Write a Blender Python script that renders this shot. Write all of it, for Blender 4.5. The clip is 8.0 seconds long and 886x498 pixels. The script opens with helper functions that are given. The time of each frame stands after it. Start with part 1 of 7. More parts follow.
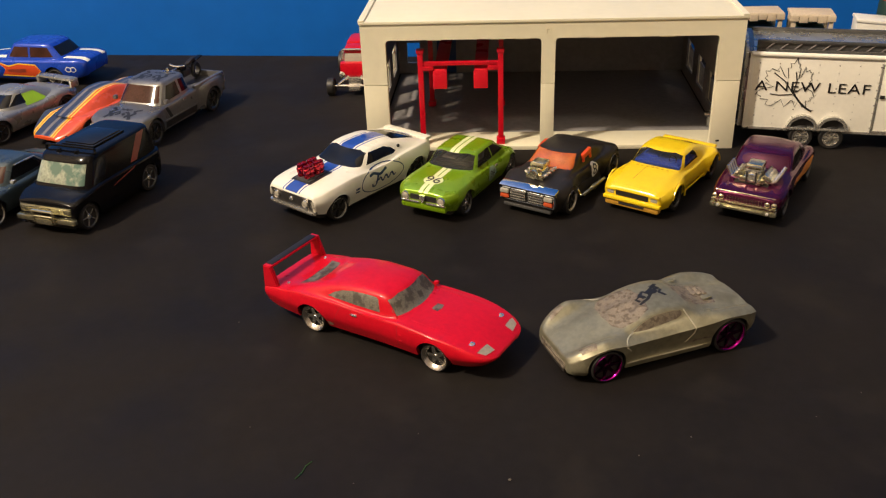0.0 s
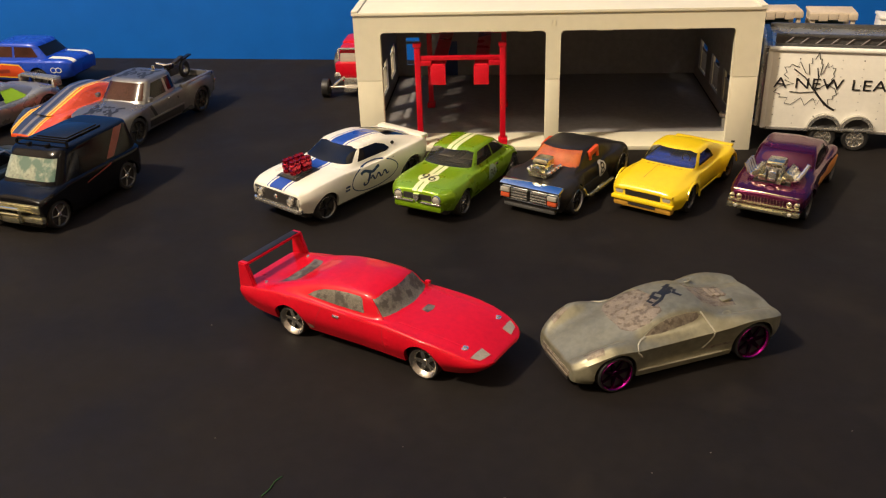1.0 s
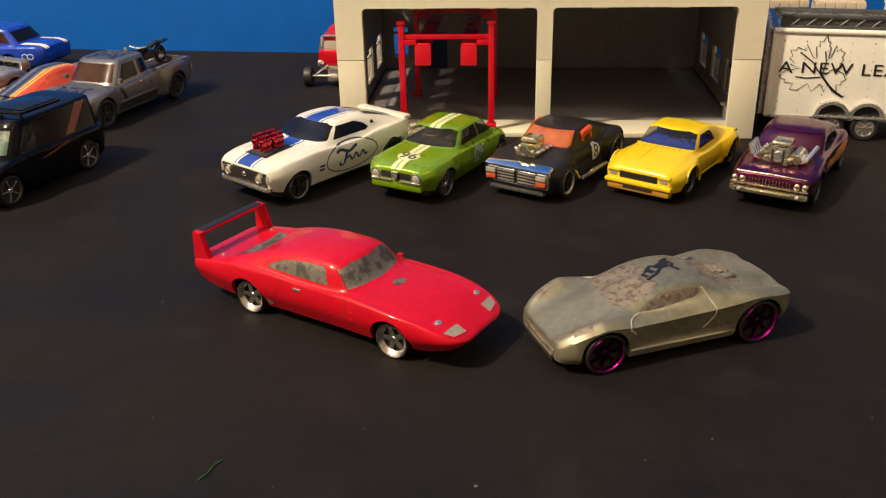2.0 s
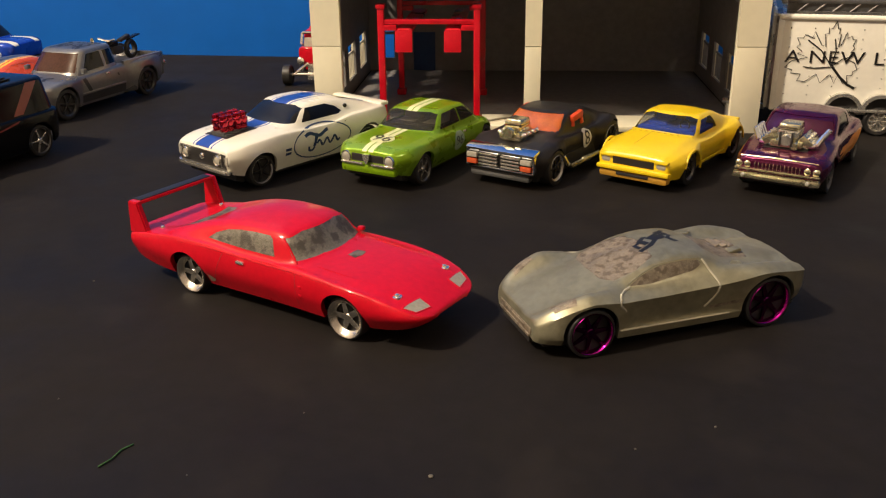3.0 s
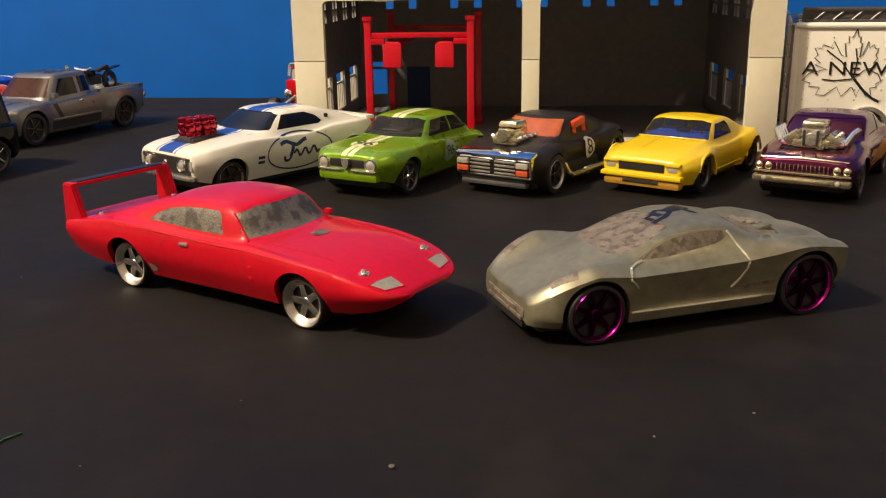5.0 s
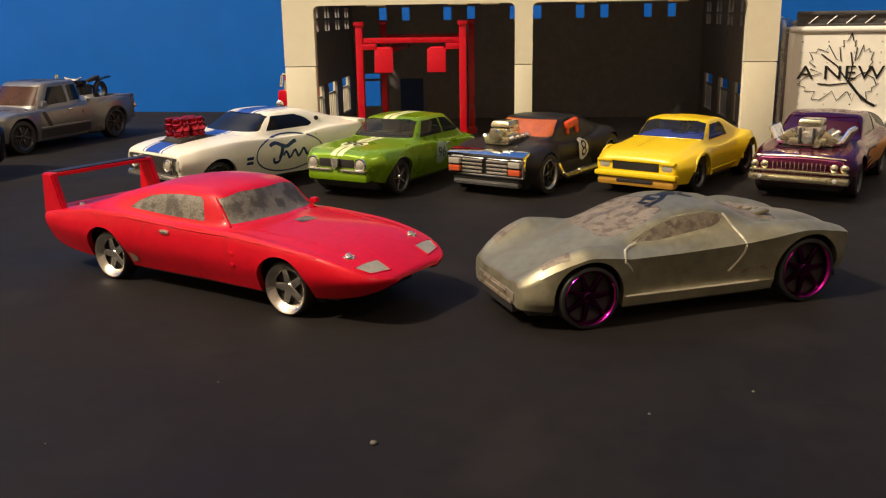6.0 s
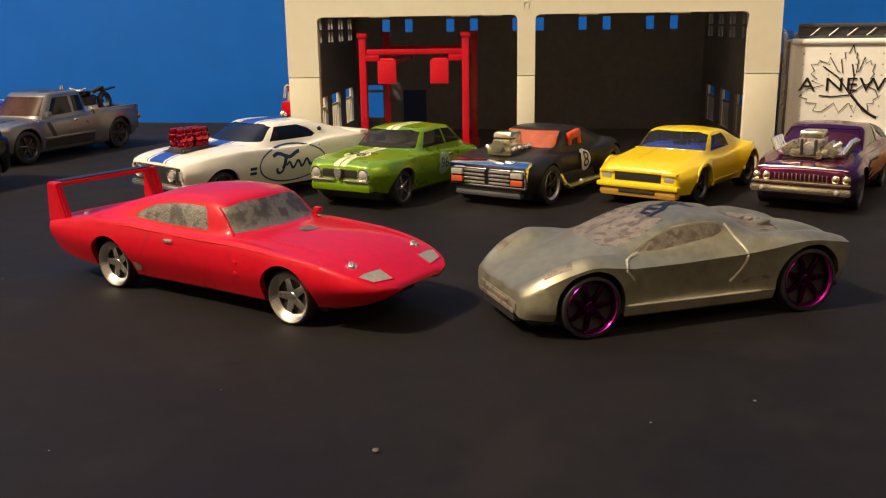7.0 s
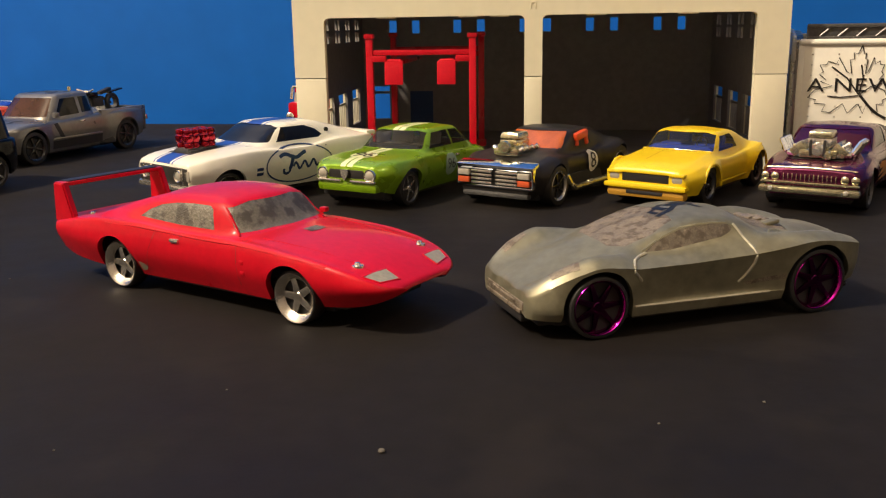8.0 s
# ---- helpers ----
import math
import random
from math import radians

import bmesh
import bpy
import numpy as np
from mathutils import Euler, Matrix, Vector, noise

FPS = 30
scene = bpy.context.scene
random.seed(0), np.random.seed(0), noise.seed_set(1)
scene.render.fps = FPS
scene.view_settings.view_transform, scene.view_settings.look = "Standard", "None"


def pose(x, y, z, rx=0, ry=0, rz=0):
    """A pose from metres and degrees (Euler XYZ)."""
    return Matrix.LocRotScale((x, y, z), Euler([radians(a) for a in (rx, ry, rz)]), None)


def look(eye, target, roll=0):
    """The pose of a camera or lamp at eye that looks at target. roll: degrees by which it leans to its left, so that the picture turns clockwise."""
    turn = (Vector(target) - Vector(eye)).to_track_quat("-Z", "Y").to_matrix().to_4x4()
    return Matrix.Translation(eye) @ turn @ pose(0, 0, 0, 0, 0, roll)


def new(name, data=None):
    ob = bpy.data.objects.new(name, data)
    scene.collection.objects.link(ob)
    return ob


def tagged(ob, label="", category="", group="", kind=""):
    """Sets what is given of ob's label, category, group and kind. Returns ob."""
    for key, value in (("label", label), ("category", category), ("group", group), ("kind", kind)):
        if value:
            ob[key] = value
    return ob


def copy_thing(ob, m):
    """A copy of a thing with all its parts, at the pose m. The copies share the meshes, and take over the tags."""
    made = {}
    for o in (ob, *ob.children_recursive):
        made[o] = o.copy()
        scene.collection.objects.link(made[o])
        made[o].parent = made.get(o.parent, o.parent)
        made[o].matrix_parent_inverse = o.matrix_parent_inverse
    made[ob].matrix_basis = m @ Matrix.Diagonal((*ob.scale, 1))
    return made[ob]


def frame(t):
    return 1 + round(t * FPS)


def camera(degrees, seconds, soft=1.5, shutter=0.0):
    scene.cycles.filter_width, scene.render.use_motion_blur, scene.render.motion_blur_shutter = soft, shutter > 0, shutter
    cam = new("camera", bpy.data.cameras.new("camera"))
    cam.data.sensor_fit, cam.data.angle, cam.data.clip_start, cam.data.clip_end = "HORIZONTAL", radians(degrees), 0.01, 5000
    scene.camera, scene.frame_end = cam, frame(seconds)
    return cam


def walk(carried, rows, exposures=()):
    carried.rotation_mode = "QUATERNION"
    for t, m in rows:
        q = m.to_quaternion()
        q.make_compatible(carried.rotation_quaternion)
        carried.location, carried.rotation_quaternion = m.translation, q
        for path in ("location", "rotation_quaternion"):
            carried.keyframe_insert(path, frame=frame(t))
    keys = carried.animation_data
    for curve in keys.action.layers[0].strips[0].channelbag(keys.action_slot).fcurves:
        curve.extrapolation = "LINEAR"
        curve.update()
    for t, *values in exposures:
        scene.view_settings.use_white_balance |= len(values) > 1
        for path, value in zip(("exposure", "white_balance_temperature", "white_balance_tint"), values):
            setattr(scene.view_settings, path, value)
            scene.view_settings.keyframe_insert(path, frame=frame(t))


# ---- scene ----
cam = camera(52.0, 8.0, soft=1.2)
PATH = [
    (0, (0.00336, 0.01644, 0.14794), (0.00231, 0.45707, -0.08838), -2.17),
    (0.5, (0.00483, 0.02592, 0.13923), (0.00142, 0.47005, -0.09041), -2.19),
    (1, (0.00720, 0.03374, 0.12939), (0.00238, 0.48108, -0.09390), -2.02),
    (1.5, (0.00983, 0.03993, 0.11889), (0.00557, 0.48992, -0.09903), -1.60),
    (3, (0.01973, 0.06499, 0.08157), (0.01529, 0.52884, -0.10504), -0.67),
    (3.5, (0.02328, 0.07124, 0.07246), (0.01821, 0.53884, -0.10452), -0.50),
    (4, (0.02313, 0.07506, 0.06483), (0.01721, 0.54739, -0.09910), -0.70),
    (4.5, (0.02353, 0.08022, 0.05938), (0.01511, 0.55666, -0.09206), -0.89),
    (6, (0.02550, 0.08636, 0.04554), (0.01968, 0.57030, -0.08004), -0.92),
    (6.5, (0.02567, 0.08623, 0.04535), (0.01977, 0.57120, -0.07618), -0.89),
    (7, (0.02550, 0.08576, 0.04534), (0.01841, 0.57125, -0.07403), -0.83),
    (7.5, (0.02524, 0.08607, 0.04519), (0.01661, 0.57164, -0.07373), -0.79),
    (8, (0.02550, 0.08631, 0.04487), (0.01471, 0.57202, -0.07334), -0.87),
]
walk(cam, [(t, look(eye, target, roll)) for t, eye, target, roll in PATH], [(0, -0.02), (0.5, 0.06), (4.5, 0.05), (6, 0.1), (8, 0.12)])

from mathutils.bvhtree import BVHTree

# ---- world, lamps ----
MM = 0.001
world = bpy.data.worlds.new("room_air")
scene.world = world
world.use_nodes = True
world.node_tree.nodes["Background"].inputs[0].default_value = (1.0, 0.86, 0.7, 1)
world.node_tree.nodes["Background"].inputs[1].default_value = 0.05


def bulb(name, place, radius, watts, colour):
    data = bpy.data.lights.new(name, "POINT")
    data.shadow_soft_size, data.energy, data.color = radius, watts, colour
    ob = new(name, data)
    ob.location = place
    return ob


# the room's warm ceiling bulb, and an unseen weaker one added as fill from the right
bulb("ceiling_bulb", (-0.90, -0.15, 1.20), 0.045, 114.0, (1.0, 0.83, 0.62))
bulb("far_bulb", (1.0, -0.8, 1.35), 0.06, 14.0, (1.0, 0.84, 0.64))


# ---- materials ----
def surface(name, colour, rough=0.5, metal=0.0, coat=0.0, grain=300.0, vary=0.12, bump=0.0, wear=None, wear_at=0.62, spec=0.5):
    """A painted, plastic or metal surface with two scales of unevenness; wear: a second colour in patches."""
    m = bpy.data.materials.new(name)
    m.use_nodes = True
    n, l = m.node_tree.nodes, m.node_tree.links
    b = n["Principled BSDF"]
    at = n.new("ShaderNodeTexCoord")
    fine, broad = n.new("ShaderNodeTexNoise"), n.new("ShaderNodeTexNoise")
    fine.inputs["Scale"].default_value, fine.inputs["Detail"].default_value = grain * 6, 4
    broad.inputs["Scale"].default_value, broad.inputs["Detail"].default_value = grain * 0.6, 5
    l.new(at.outputs["Object"], fine.inputs["Vector"])
    l.new(at.outputs["Object"], broad.inputs["Vector"])
    both = n.new("ShaderNodeMath")
    both.operation = "ADD"
    l.new(fine.outputs["Fac"], both.inputs[0])
    l.new(broad.outputs["Fac"], both.inputs[1])
    ramp = n.new("ShaderNodeMapRange")
    ramp.inputs["From Min"].default_value, ramp.inputs["From Max"].default_value = 0.6, 1.4
    ramp.inputs["To Min"].default_value, ramp.inputs["To Max"].default_value = 1 - vary, 1 + vary
    l.new(both.outputs[0], ramp.inputs["Value"])
    tint = n.new("ShaderNodeMix")
    tint.data_type, tint.blend_type = "RGBA", "MULTIPLY"
    tint.inputs["Factor"].default_value = 1.0
    tint.inputs["A"].default_value = (*colour, 1)
    l.new(ramp.outputs[0], tint.inputs["B"])
    result = tint.outputs["Result"]
    if wear:
        patch = n.new("ShaderNodeTexNoise")
        patch.inputs["Scale"].default_value, patch.inputs["Detail"].default_value = grain, 8
        l.new(at.outputs["Object"], patch.inputs["Vector"])
        step = n.new("ShaderNodeMapRange")
        step.inputs["From Min"].default_value, step.inputs["From Max"].default_value = wear_at - 0.05, wear_at + 0.05
        l.new(patch.outputs["Fac"], step.inputs["Value"])
        worn = n.new("ShaderNodeMix")
        worn.data_type = "RGBA"
        worn.inputs["B"].default_value = (*wear, 1)
        l.new(step.outputs[0], worn.inputs["Factor"])
        l.new(result, worn.inputs["A"])
        result = worn.outputs["Result"]
    l.new(result, b.inputs["Base Color"])
    r = n.new("ShaderNodeMapRange")
    r.inputs["From Min"].default_value, r.inputs["From Max"].default_value = 0.3, 0.7
    r.inputs["To Min"].default_value, r.inputs["To Max"].default_value = max(0.02, rough * 0.8), min(1.0, rough * 1.2)
    l.new(broad.outputs["Fac"], r.inputs["Value"])
    l.new(r.outputs[0], b.inputs["Roughness"])
    b.inputs["Metallic"].default_value, b.inputs["Coat Weight"].default_value = metal, coat
    b.inputs["Coat Roughness"].default_value = 0.08
    b.inputs["Specular IOR Level"].default_value = spec
    if bump:
        k = n.new("ShaderNodeBump")
        k.inputs["Strength"].default_value, k.inputs["Distance"].default_value = bump, 0.0003
        l.new(both.outputs[0], k.inputs["Height"])
        l.new(k.outputs[0], b.inputs["Normal"])
    return m


def clear(name, colour, see=0.7, rough=0.06):
    """A thin clear plastic pane: see-through, with a gloss."""
    m = bpy.data.materials.new(name)
    m.use_nodes = True
    n, l = m.node_tree.nodes, m.node_tree.links
    b = n["Principled BSDF"]
    b.inputs["Base Color"].default_value, b.inputs["Roughness"].default_value = (*[c * 0.25 for c in colour], 1), rough
    thin = n.new("ShaderNodeBsdfTransparent")
    thin.inputs[0].default_value = (*[min(1, c * 0.6 + 0.55) for c in colour], 1)
    mix = n.new("ShaderNodeMixShader")
    mix.inputs[0].default_value = see
    l.new(b.outputs[0], mix.inputs[1])
    l.new(thin.outputs[0], mix.inputs[2])
    l.new(mix.outputs[0], n["Material Output"].inputs[0])
    return m


RED = surface("red_enamel", (0.52, 0.004, 0.016), 0.34, 0.0, 0.5, 120, 0.14, 0.03, spec=0.12)
RED_PLASTIC = surface("red_plastic", (0.58, 0.006, 0.02), 0.3, 0, 0.35, 200, 0.1, 0.03, spec=0.3)
BARE = surface("bare_grey_metal", (0.165, 0.15, 0.12), 0.5, 0.35, 0, 420, 0.4, 0.4, (0.075, 0.066, 0.054), 0.53)
SILVER = surface("dull_silver_paint", (0.272, 0.256, 0.178), 0.38, 0.55, 0.03, 90, 0.3, 0.12, (0.21, 0.192, 0.128), 0.6, spec=0.3)
PALE_METAL = surface("pale_bare_metal", (0.44, 0.41, 0.29), 0.35, 0.4, 0.1, 300, 0.2, 0.1)
SILVER_GLASS = surface("scuffed_silver_window", (0.235, 0.195, 0.145), 0.5, 0.3, 0, 700, 0.45, 0.5, (0.13, 0.10, 0.07), 0.55)
DARK_SCUFF = surface("dark_scuffed_window", (0.15, 0.122, 0.088), 0.5, 0.25, 0, 700, 0.45, 0.5, (0.085, 0.066, 0.046), 0.54)
WHITE = surface("cream_white_enamel", (0.80, 0.77, 0.66), 0.3, 0, 0.4, 90, 0.04, 0.01)
BLUE_STRIPE = surface("blue_stripe", (0.015, 0.06, 0.34), 0.3, 0, 0.4, 120, 0.06)
INK_BLUE = surface("dark_blue_ink", (0.015, 0.04, 0.13), 0.35, 0, 0.2, 120, 0.06)
GREEN = surface("apple_green_metallic", (0.20, 0.36, 0.004), 0.3, 0.3, 0.5, 260, 0.12, 0.02)
PALE_STRIPE = surface("pale_yellow_stripe", (0.72, 0.76, 0.42), 0.35, 0, 0.3, 120, 0.05)
BLACK_MATT = surface("matt_black_paint", (0.016, 0.014, 0.013), 0.42, 0, 0.1, 200, 0.2, 0.05, spec=0.35)
BLACK_GLOSS = surface("gloss_black_paint", (0.004, 0.004, 0.005), 0.14, 0, 0.0, 120, 0.15, spec=0.22)
BRIGHT_RIM = surface("bright_silver_rim", (0.80, 0.77, 0.70), 0.22, 1.0, 0.0, 500, 0.25, 0.15)
YELLOW = surface("yellow_enamel", (0.80, 0.57, 0.010), 0.34, 0, 0.4, 120, 0.06, 0.02)
YELLOW_DULL = surface("dull_yellow_plastic", (0.46, 0.24, 0.025), 0.5, 0, 0, 120, 0.1)
PURPLE = surface("purple_chrome_paint", (0.11, 0.006, 0.05), 0.24, 0.7, 0.5, 200, 0.2, 0.03)
PINK_GLASS = surface("magenta_chrome_window", (0.065, 0.003, 0.034), 0.12, 0.6, 0.5, 150, 0.3)
FLAME = surface("orange_flame_print", (0.75, 0.30, 0.06), 0.35, 0, 0.3, 500, 0.2)
CHROME = surface("chrome_plate", (0.88, 0.85, 0.78), 0.13, 0.88, 0, 300, 0.12, 0.08)
GOLD = surface("yellowed_chrome", (0.70, 0.66, 0.46), 0.13, 0.93, 0, 500, 0.25, 0.3)
RIM_BLACK = surface("black_gloss_rim", (0.025, 0.024, 0.024), 0.25, 0.3, 0.3, 300, 0.2)
RED_CHROME = surface("red_chrome", (0.42, 0.010, 0.03), 0.18, 0.8, 0.3, 400, 0.2, 0.1)
MAGENTA = surface("magenta_chrome", (0.42, 0.012, 0.30), 0.13, 1.0, 0.0, 300, 0.2, 0.05)
BLUE_STEEL = surface("blue_chrome_bumper", (0.72, 0.78, 0.88), 0.1, 1.0, 0, 300, 0.2, 0.05)
WORN_EDGE = surface("worn_bright_edge", (0.50, 0.47, 0.36), 0.4, 0.5)
DARK_MAGENTA = surface("dark_magenta_plastic", (0.075, 0.005, 0.06), 0.14, 1.0, 0.1, 300, 0.25, 0.05)
TYRE = surface("black_tyre_plastic", (0.013, 0.012, 0.012), 0.55, 0, 0, 300, 0.2, 0.05)
DARK = surface("dark_grey_plastic", (0.018, 0.016, 0.016), 0.55, 0, 0, 300, 0.2, 0.05)
SMOKE = surface("smoked_window", (0.007, 0.007, 0.008), 0.1, 0, 0.1, 150, 0.2, spec=0.28)
BROWN_GLASS = surface("brown_tinted_window", (0.045, 0.016, 0.011), 0.13, 0, 0.12, 250, 0.45, spec=0.3)
ORANGE_GLASS = surface("orange_tinted_window", (0.42, 0.10, 0.02), 0.18, 0, 0.4, 500, 0.35, 0.1)
TEAL_GLASS = surface("grey_green_window", (0.30, 0.34, 0.27), 0.2, 0.2, 0.4, 160, 0.5, 0.1, (0.10, 0.17, 0.14), 0.5)
CLEAR = clear("clear_window", (0.30, 0.30, 0.26), 0.76, 0.06)
BLUE_SEAT = surface("blue_plastic_seat", (0.04, 0.11, 0.78), 0.4, 0, 0.1, 300, 0.1)
GREY_SEAT = surface("grey_plastic_seat", (0.30, 0.27, 0.24), 0.5, 0, 0, 300, 0.1)
ORANGE_CAGE = surface("orange_red_plastic", (0.68, 0.07, 0.015), 0.35, 0, 0.2, 300, 0.1)
LAMP_GLASS = surface("pale_lamp_lens", (0.50, 0.47, 0.40), 0.15, 0.3, 0.5, 400, 0.15)
RED_LAMP = surface("red_lamp_lens", (0.55, 0.09, 0.03), 0.25, 0, 0.3, 300, 0.1)
PICKUP = surface("silver_grey_pickup_paint", (0.21, 0.205, 0.20), 0.3, 0.65, 0.25, 120, 0.14, 0.03)
BLUE = surface("bright_blue_enamel", (0.008, 0.055, 0.48), 0.28, 0.1, 0.5, 120, 0.08)
TEAL = surface("dark_teal_metallic", (0.045, 0.065, 0.075), 0.3, 0.4, 0.5, 120, 0.15)
PEARL = surface("pearl_silver_paint", (0.34, 0.335, 0.31), 0.28, 0.6, 0.3, 120, 0.1)
LIME = surface("lime_print", (0.38, 0.72, 0.02), 0.3, 0, 0.3, 120, 0.06)
ORANGE = surface("orange_red_paint", (0.62, 0.075, 0.02), 0.25, 0, 0.5, 300, 0.12)
NAVY = surface("navy_stripe", (0.025, 0.035, 0.075), 0.3, 0, 0.3, 120, 0.1)
GREY_STRIPE = surface("grey_stripe", (0.20, 0.18, 0.18), 0.3, 0.2, 0.3, 120, 0.1)
GOLD_STRIPE = surface("yellow_stripe", (0.80, 0.46, 0.03), 0.3, 0, 0.3, 120, 0.1)
DULL_RED = surface("dull_red_stripe", (0.23, 0.035, 0.02), 0.35, 0, 0.3, 120, 0.15)
ROUNDEL = surface("white_roundel_print", (0.78, 0.77, 0.70), 0.4, 0, 0.1, 120, 0.06)
GREEN_ROUNDEL = surface("grey_green_roundel", (0.30, 0.42, 0.30), 0.4, 0, 0.1, 120, 0.06)
INK = surface("black_ink", (0.012, 0.012, 0.012), 0.4, 0, 0, 120, 0.1)
CREAM = surface("cream_plastic", (0.77, 0.73, 0.57), 0.45, 0, 0.05, 40, 0.05, 0.06)
# even dark grey for the sheets added inside the cream garage
INSIDE_GREY = surface("dark_grey_inside", (0.26, 0.25, 0.255), 0.6, 0, 0, 60, 0.2, 0.05)
TRAILER = surface("white_riveted_sheet", (0.84, 0.82, 0.74), 0.4, 0, 0.1, 90, 0.05, 0.05)
ALUMINIUM = surface("brushed_aluminium", (0.62, 0.61, 0.57), 0.28, 0.75, 0, 200, 0.18, 0.08)
DARK_STEEL = surface("dark_grey_steel", (0.13, 0.13, 0.13), 0.4, 0.6, 0, 200, 0.25, 0.08)
WALL_BLUE = surface("blue_wall_paint", (0.004, 0.115, 0.52), 0.5, 0, 0, 9, 0.10, 0.8, spec=0.25)
TABLE = surface("black_table_top", (0.0086, 0.0067, 0.0060), 0.74, 0, 0, 45, 0.34, 0.2, (0.0128, 0.0100, 0.0084), 0.63, spec=0.2)
PLASTER = surface("plain_room_plaster", (0.30, 0.25, 0.20), 0.8, 0, 0, 3, 0.05, 0.1)
FLOORING = surface("plain_room_floor", (0.16, 0.10, 0.06), 0.5, 0, 0, 6, 0.15)
CEILING = surface("plain_ceiling_paint", (0.55, 0.50, 0.42), 0.85, 0, 0, 3, 0.04)
TAN = surface("tan_canvas", (0.60, 0.50, 0.37), 0.7, 0, 0, 200, 0.15, 0.1)
DEEP_GREEN = surface("dark_green_plastic", (0.02, 0.05, 0.045), 0.45, 0, 0, 200, 0.15)


# ---- mesh helpers (all sizes in millimetres) ----
def part(name, bm, material, parent=None, label="", smooth=38.0, at=None):
    """Links a bmesh (mm) as one mesh object under parent; material: one or a list."""
    bm.normal_update()
    bmesh.ops.scale(bm, vec=(MM, MM, MM), verts=bm.verts)
    me = bpy.data.meshes.new(name)
    bm.to_mesh(me)
    bm.free()
    for m in material if isinstance(material, (list, tuple)) else [material]:
        me.materials.append(m)
    if smooth:
        me.shade_smooth()
        me.set_sharp_from_angle(angle=radians(smooth))
    ob = new(name, me)
    if parent:
        ob.parent = parent
    if at is not None:
        ob.matrix_basis = at
    return tagged(ob, label)


def thing(name, label, category, x, y, turn=0.0, group="", z=0.0):
    ob = new(name)
    ob.empty_display_size = 0.01
    ob.matrix_basis = pose(x * MM, y * MM, z * MM, 0, 0, turn)
    return tagged(ob, label, category, group)


def mesh(verts, faces):
    bm = bmesh.new()
    vs = [bm.verts.new(v) for v in verts]
    for f in faces:
        try:
            bm.faces.new([vs[i] for i in f])
        except ValueError:
            pass
    return bm


def join(*bms):
    out = bmesh.new()
    for b in bms:
        me = bpy.data.meshes.new("join")
        b.to_mesh(me)
        b.free()
        out.from_mesh(me)
        bpy.data.meshes.remove(me)
    return out


def box(x0, x1, y0, y1, z0, z1, bevel=0.25, taper=1.0):
    """A box with bevelled edges; taper: the top's size against the base."""
    bm = bmesh.new()
    bmesh.ops.create_cube(bm, size=1.0)
    for v in bm.verts:
        k = taper if v.co.z > 0 else 1.0
        v.co = Vector(((x0 + x1) / 2 + v.co.x * k * (x1 - x0), (y0 + y1) / 2 + v.co.y * k * (y1 - y0), (z0 + z1) / 2 + v.co.z * (z1 - z0)))
    if bevel:
        bmesh.ops.bevel(bm, geom=bm.edges[:], offset=min(bevel, 0.45 * min(abs(x1 - x0), abs(y1 - y0), abs(z1 - z0))), segments=2, affect="EDGES", profile=0.6)
    return bm


def moved(bm, m):
    bmesh.ops.transform(bm, matrix=m, verts=bm.verts)
    return bm


def spot(x, y, z, rx=0, ry=0, rz=0):
    return Matrix.LocRotScale((x, y, z), Euler([radians(a) for a in (rx, ry, rz)]), None)


def lathe(profile, n=28, axis="y"):
    """Turns a profile of (radius, height) round the y (or z) axis."""
    verts, faces, k = [], [], len(profile)
    for i in range(n):
        c, s = math.cos(2 * math.pi * i / n), math.sin(2 * math.pi * i / n)
        for r, h in profile:
            verts.append((r * c, h, r * s) if axis == "y" else (r * c, r * s, h))
    for i in range(n):
        for j in range(k - 1):
            a, b = i * k + j, ((i + 1) % n) * k + j
            faces.append((a, a + 1, b + 1, b))
    bm = mesh(verts, faces)
    bmesh.ops.remove_doubles(bm, verts=bm.verts, dist=1e-5)
    bmesh.ops.recalc_face_normals(bm, faces=bm.faces)
    return bm


def rod(a, b, r, n=10):
    """A round bar from a to b with closed, softened ends."""
    a, b = Vector(a), Vector(b)
    d = (b - a).length
    e = min(r * 0.3, d * 0.2)
    bm = lathe([(0, 0), (r - e, 0), (r, e), (r, d - e), (r - e, d), (0, d)], n, "z")
    return moved(bm, Matrix.Translation(a) @ (b - a).to_track_quat("Z", "Y").to_matrix().to_4x4())


def tube(points, r, n=8):
    return join(*[rod(p, q, r, n) for p, q in zip(points, points[1:])])


def prism(outline, d0, d1, ax="xz"):
    """A plate with an outline in two axes, from d0 to d1 along the third."""
    n = len(outline)
    def place(p, d):
        return {"xz": (p[0], d, p[1]), "xy": (p[0], p[1], d), "yz": (d, p[0], p[1])}[ax]
    verts = [place(p, d0) for p in outline] + [place(p, d1) for p in outline]
    faces = [tuple(range(n)), tuple(range(2 * n - 1, n - 1, -1))] + [(i, i + n, (i + 1) % n + n, (i + 1) % n) for i in range(n)]
    bm = mesh(verts, faces)
    bmesh.ops.recalc_face_normals(bm, faces=bm.faces)
    return bm


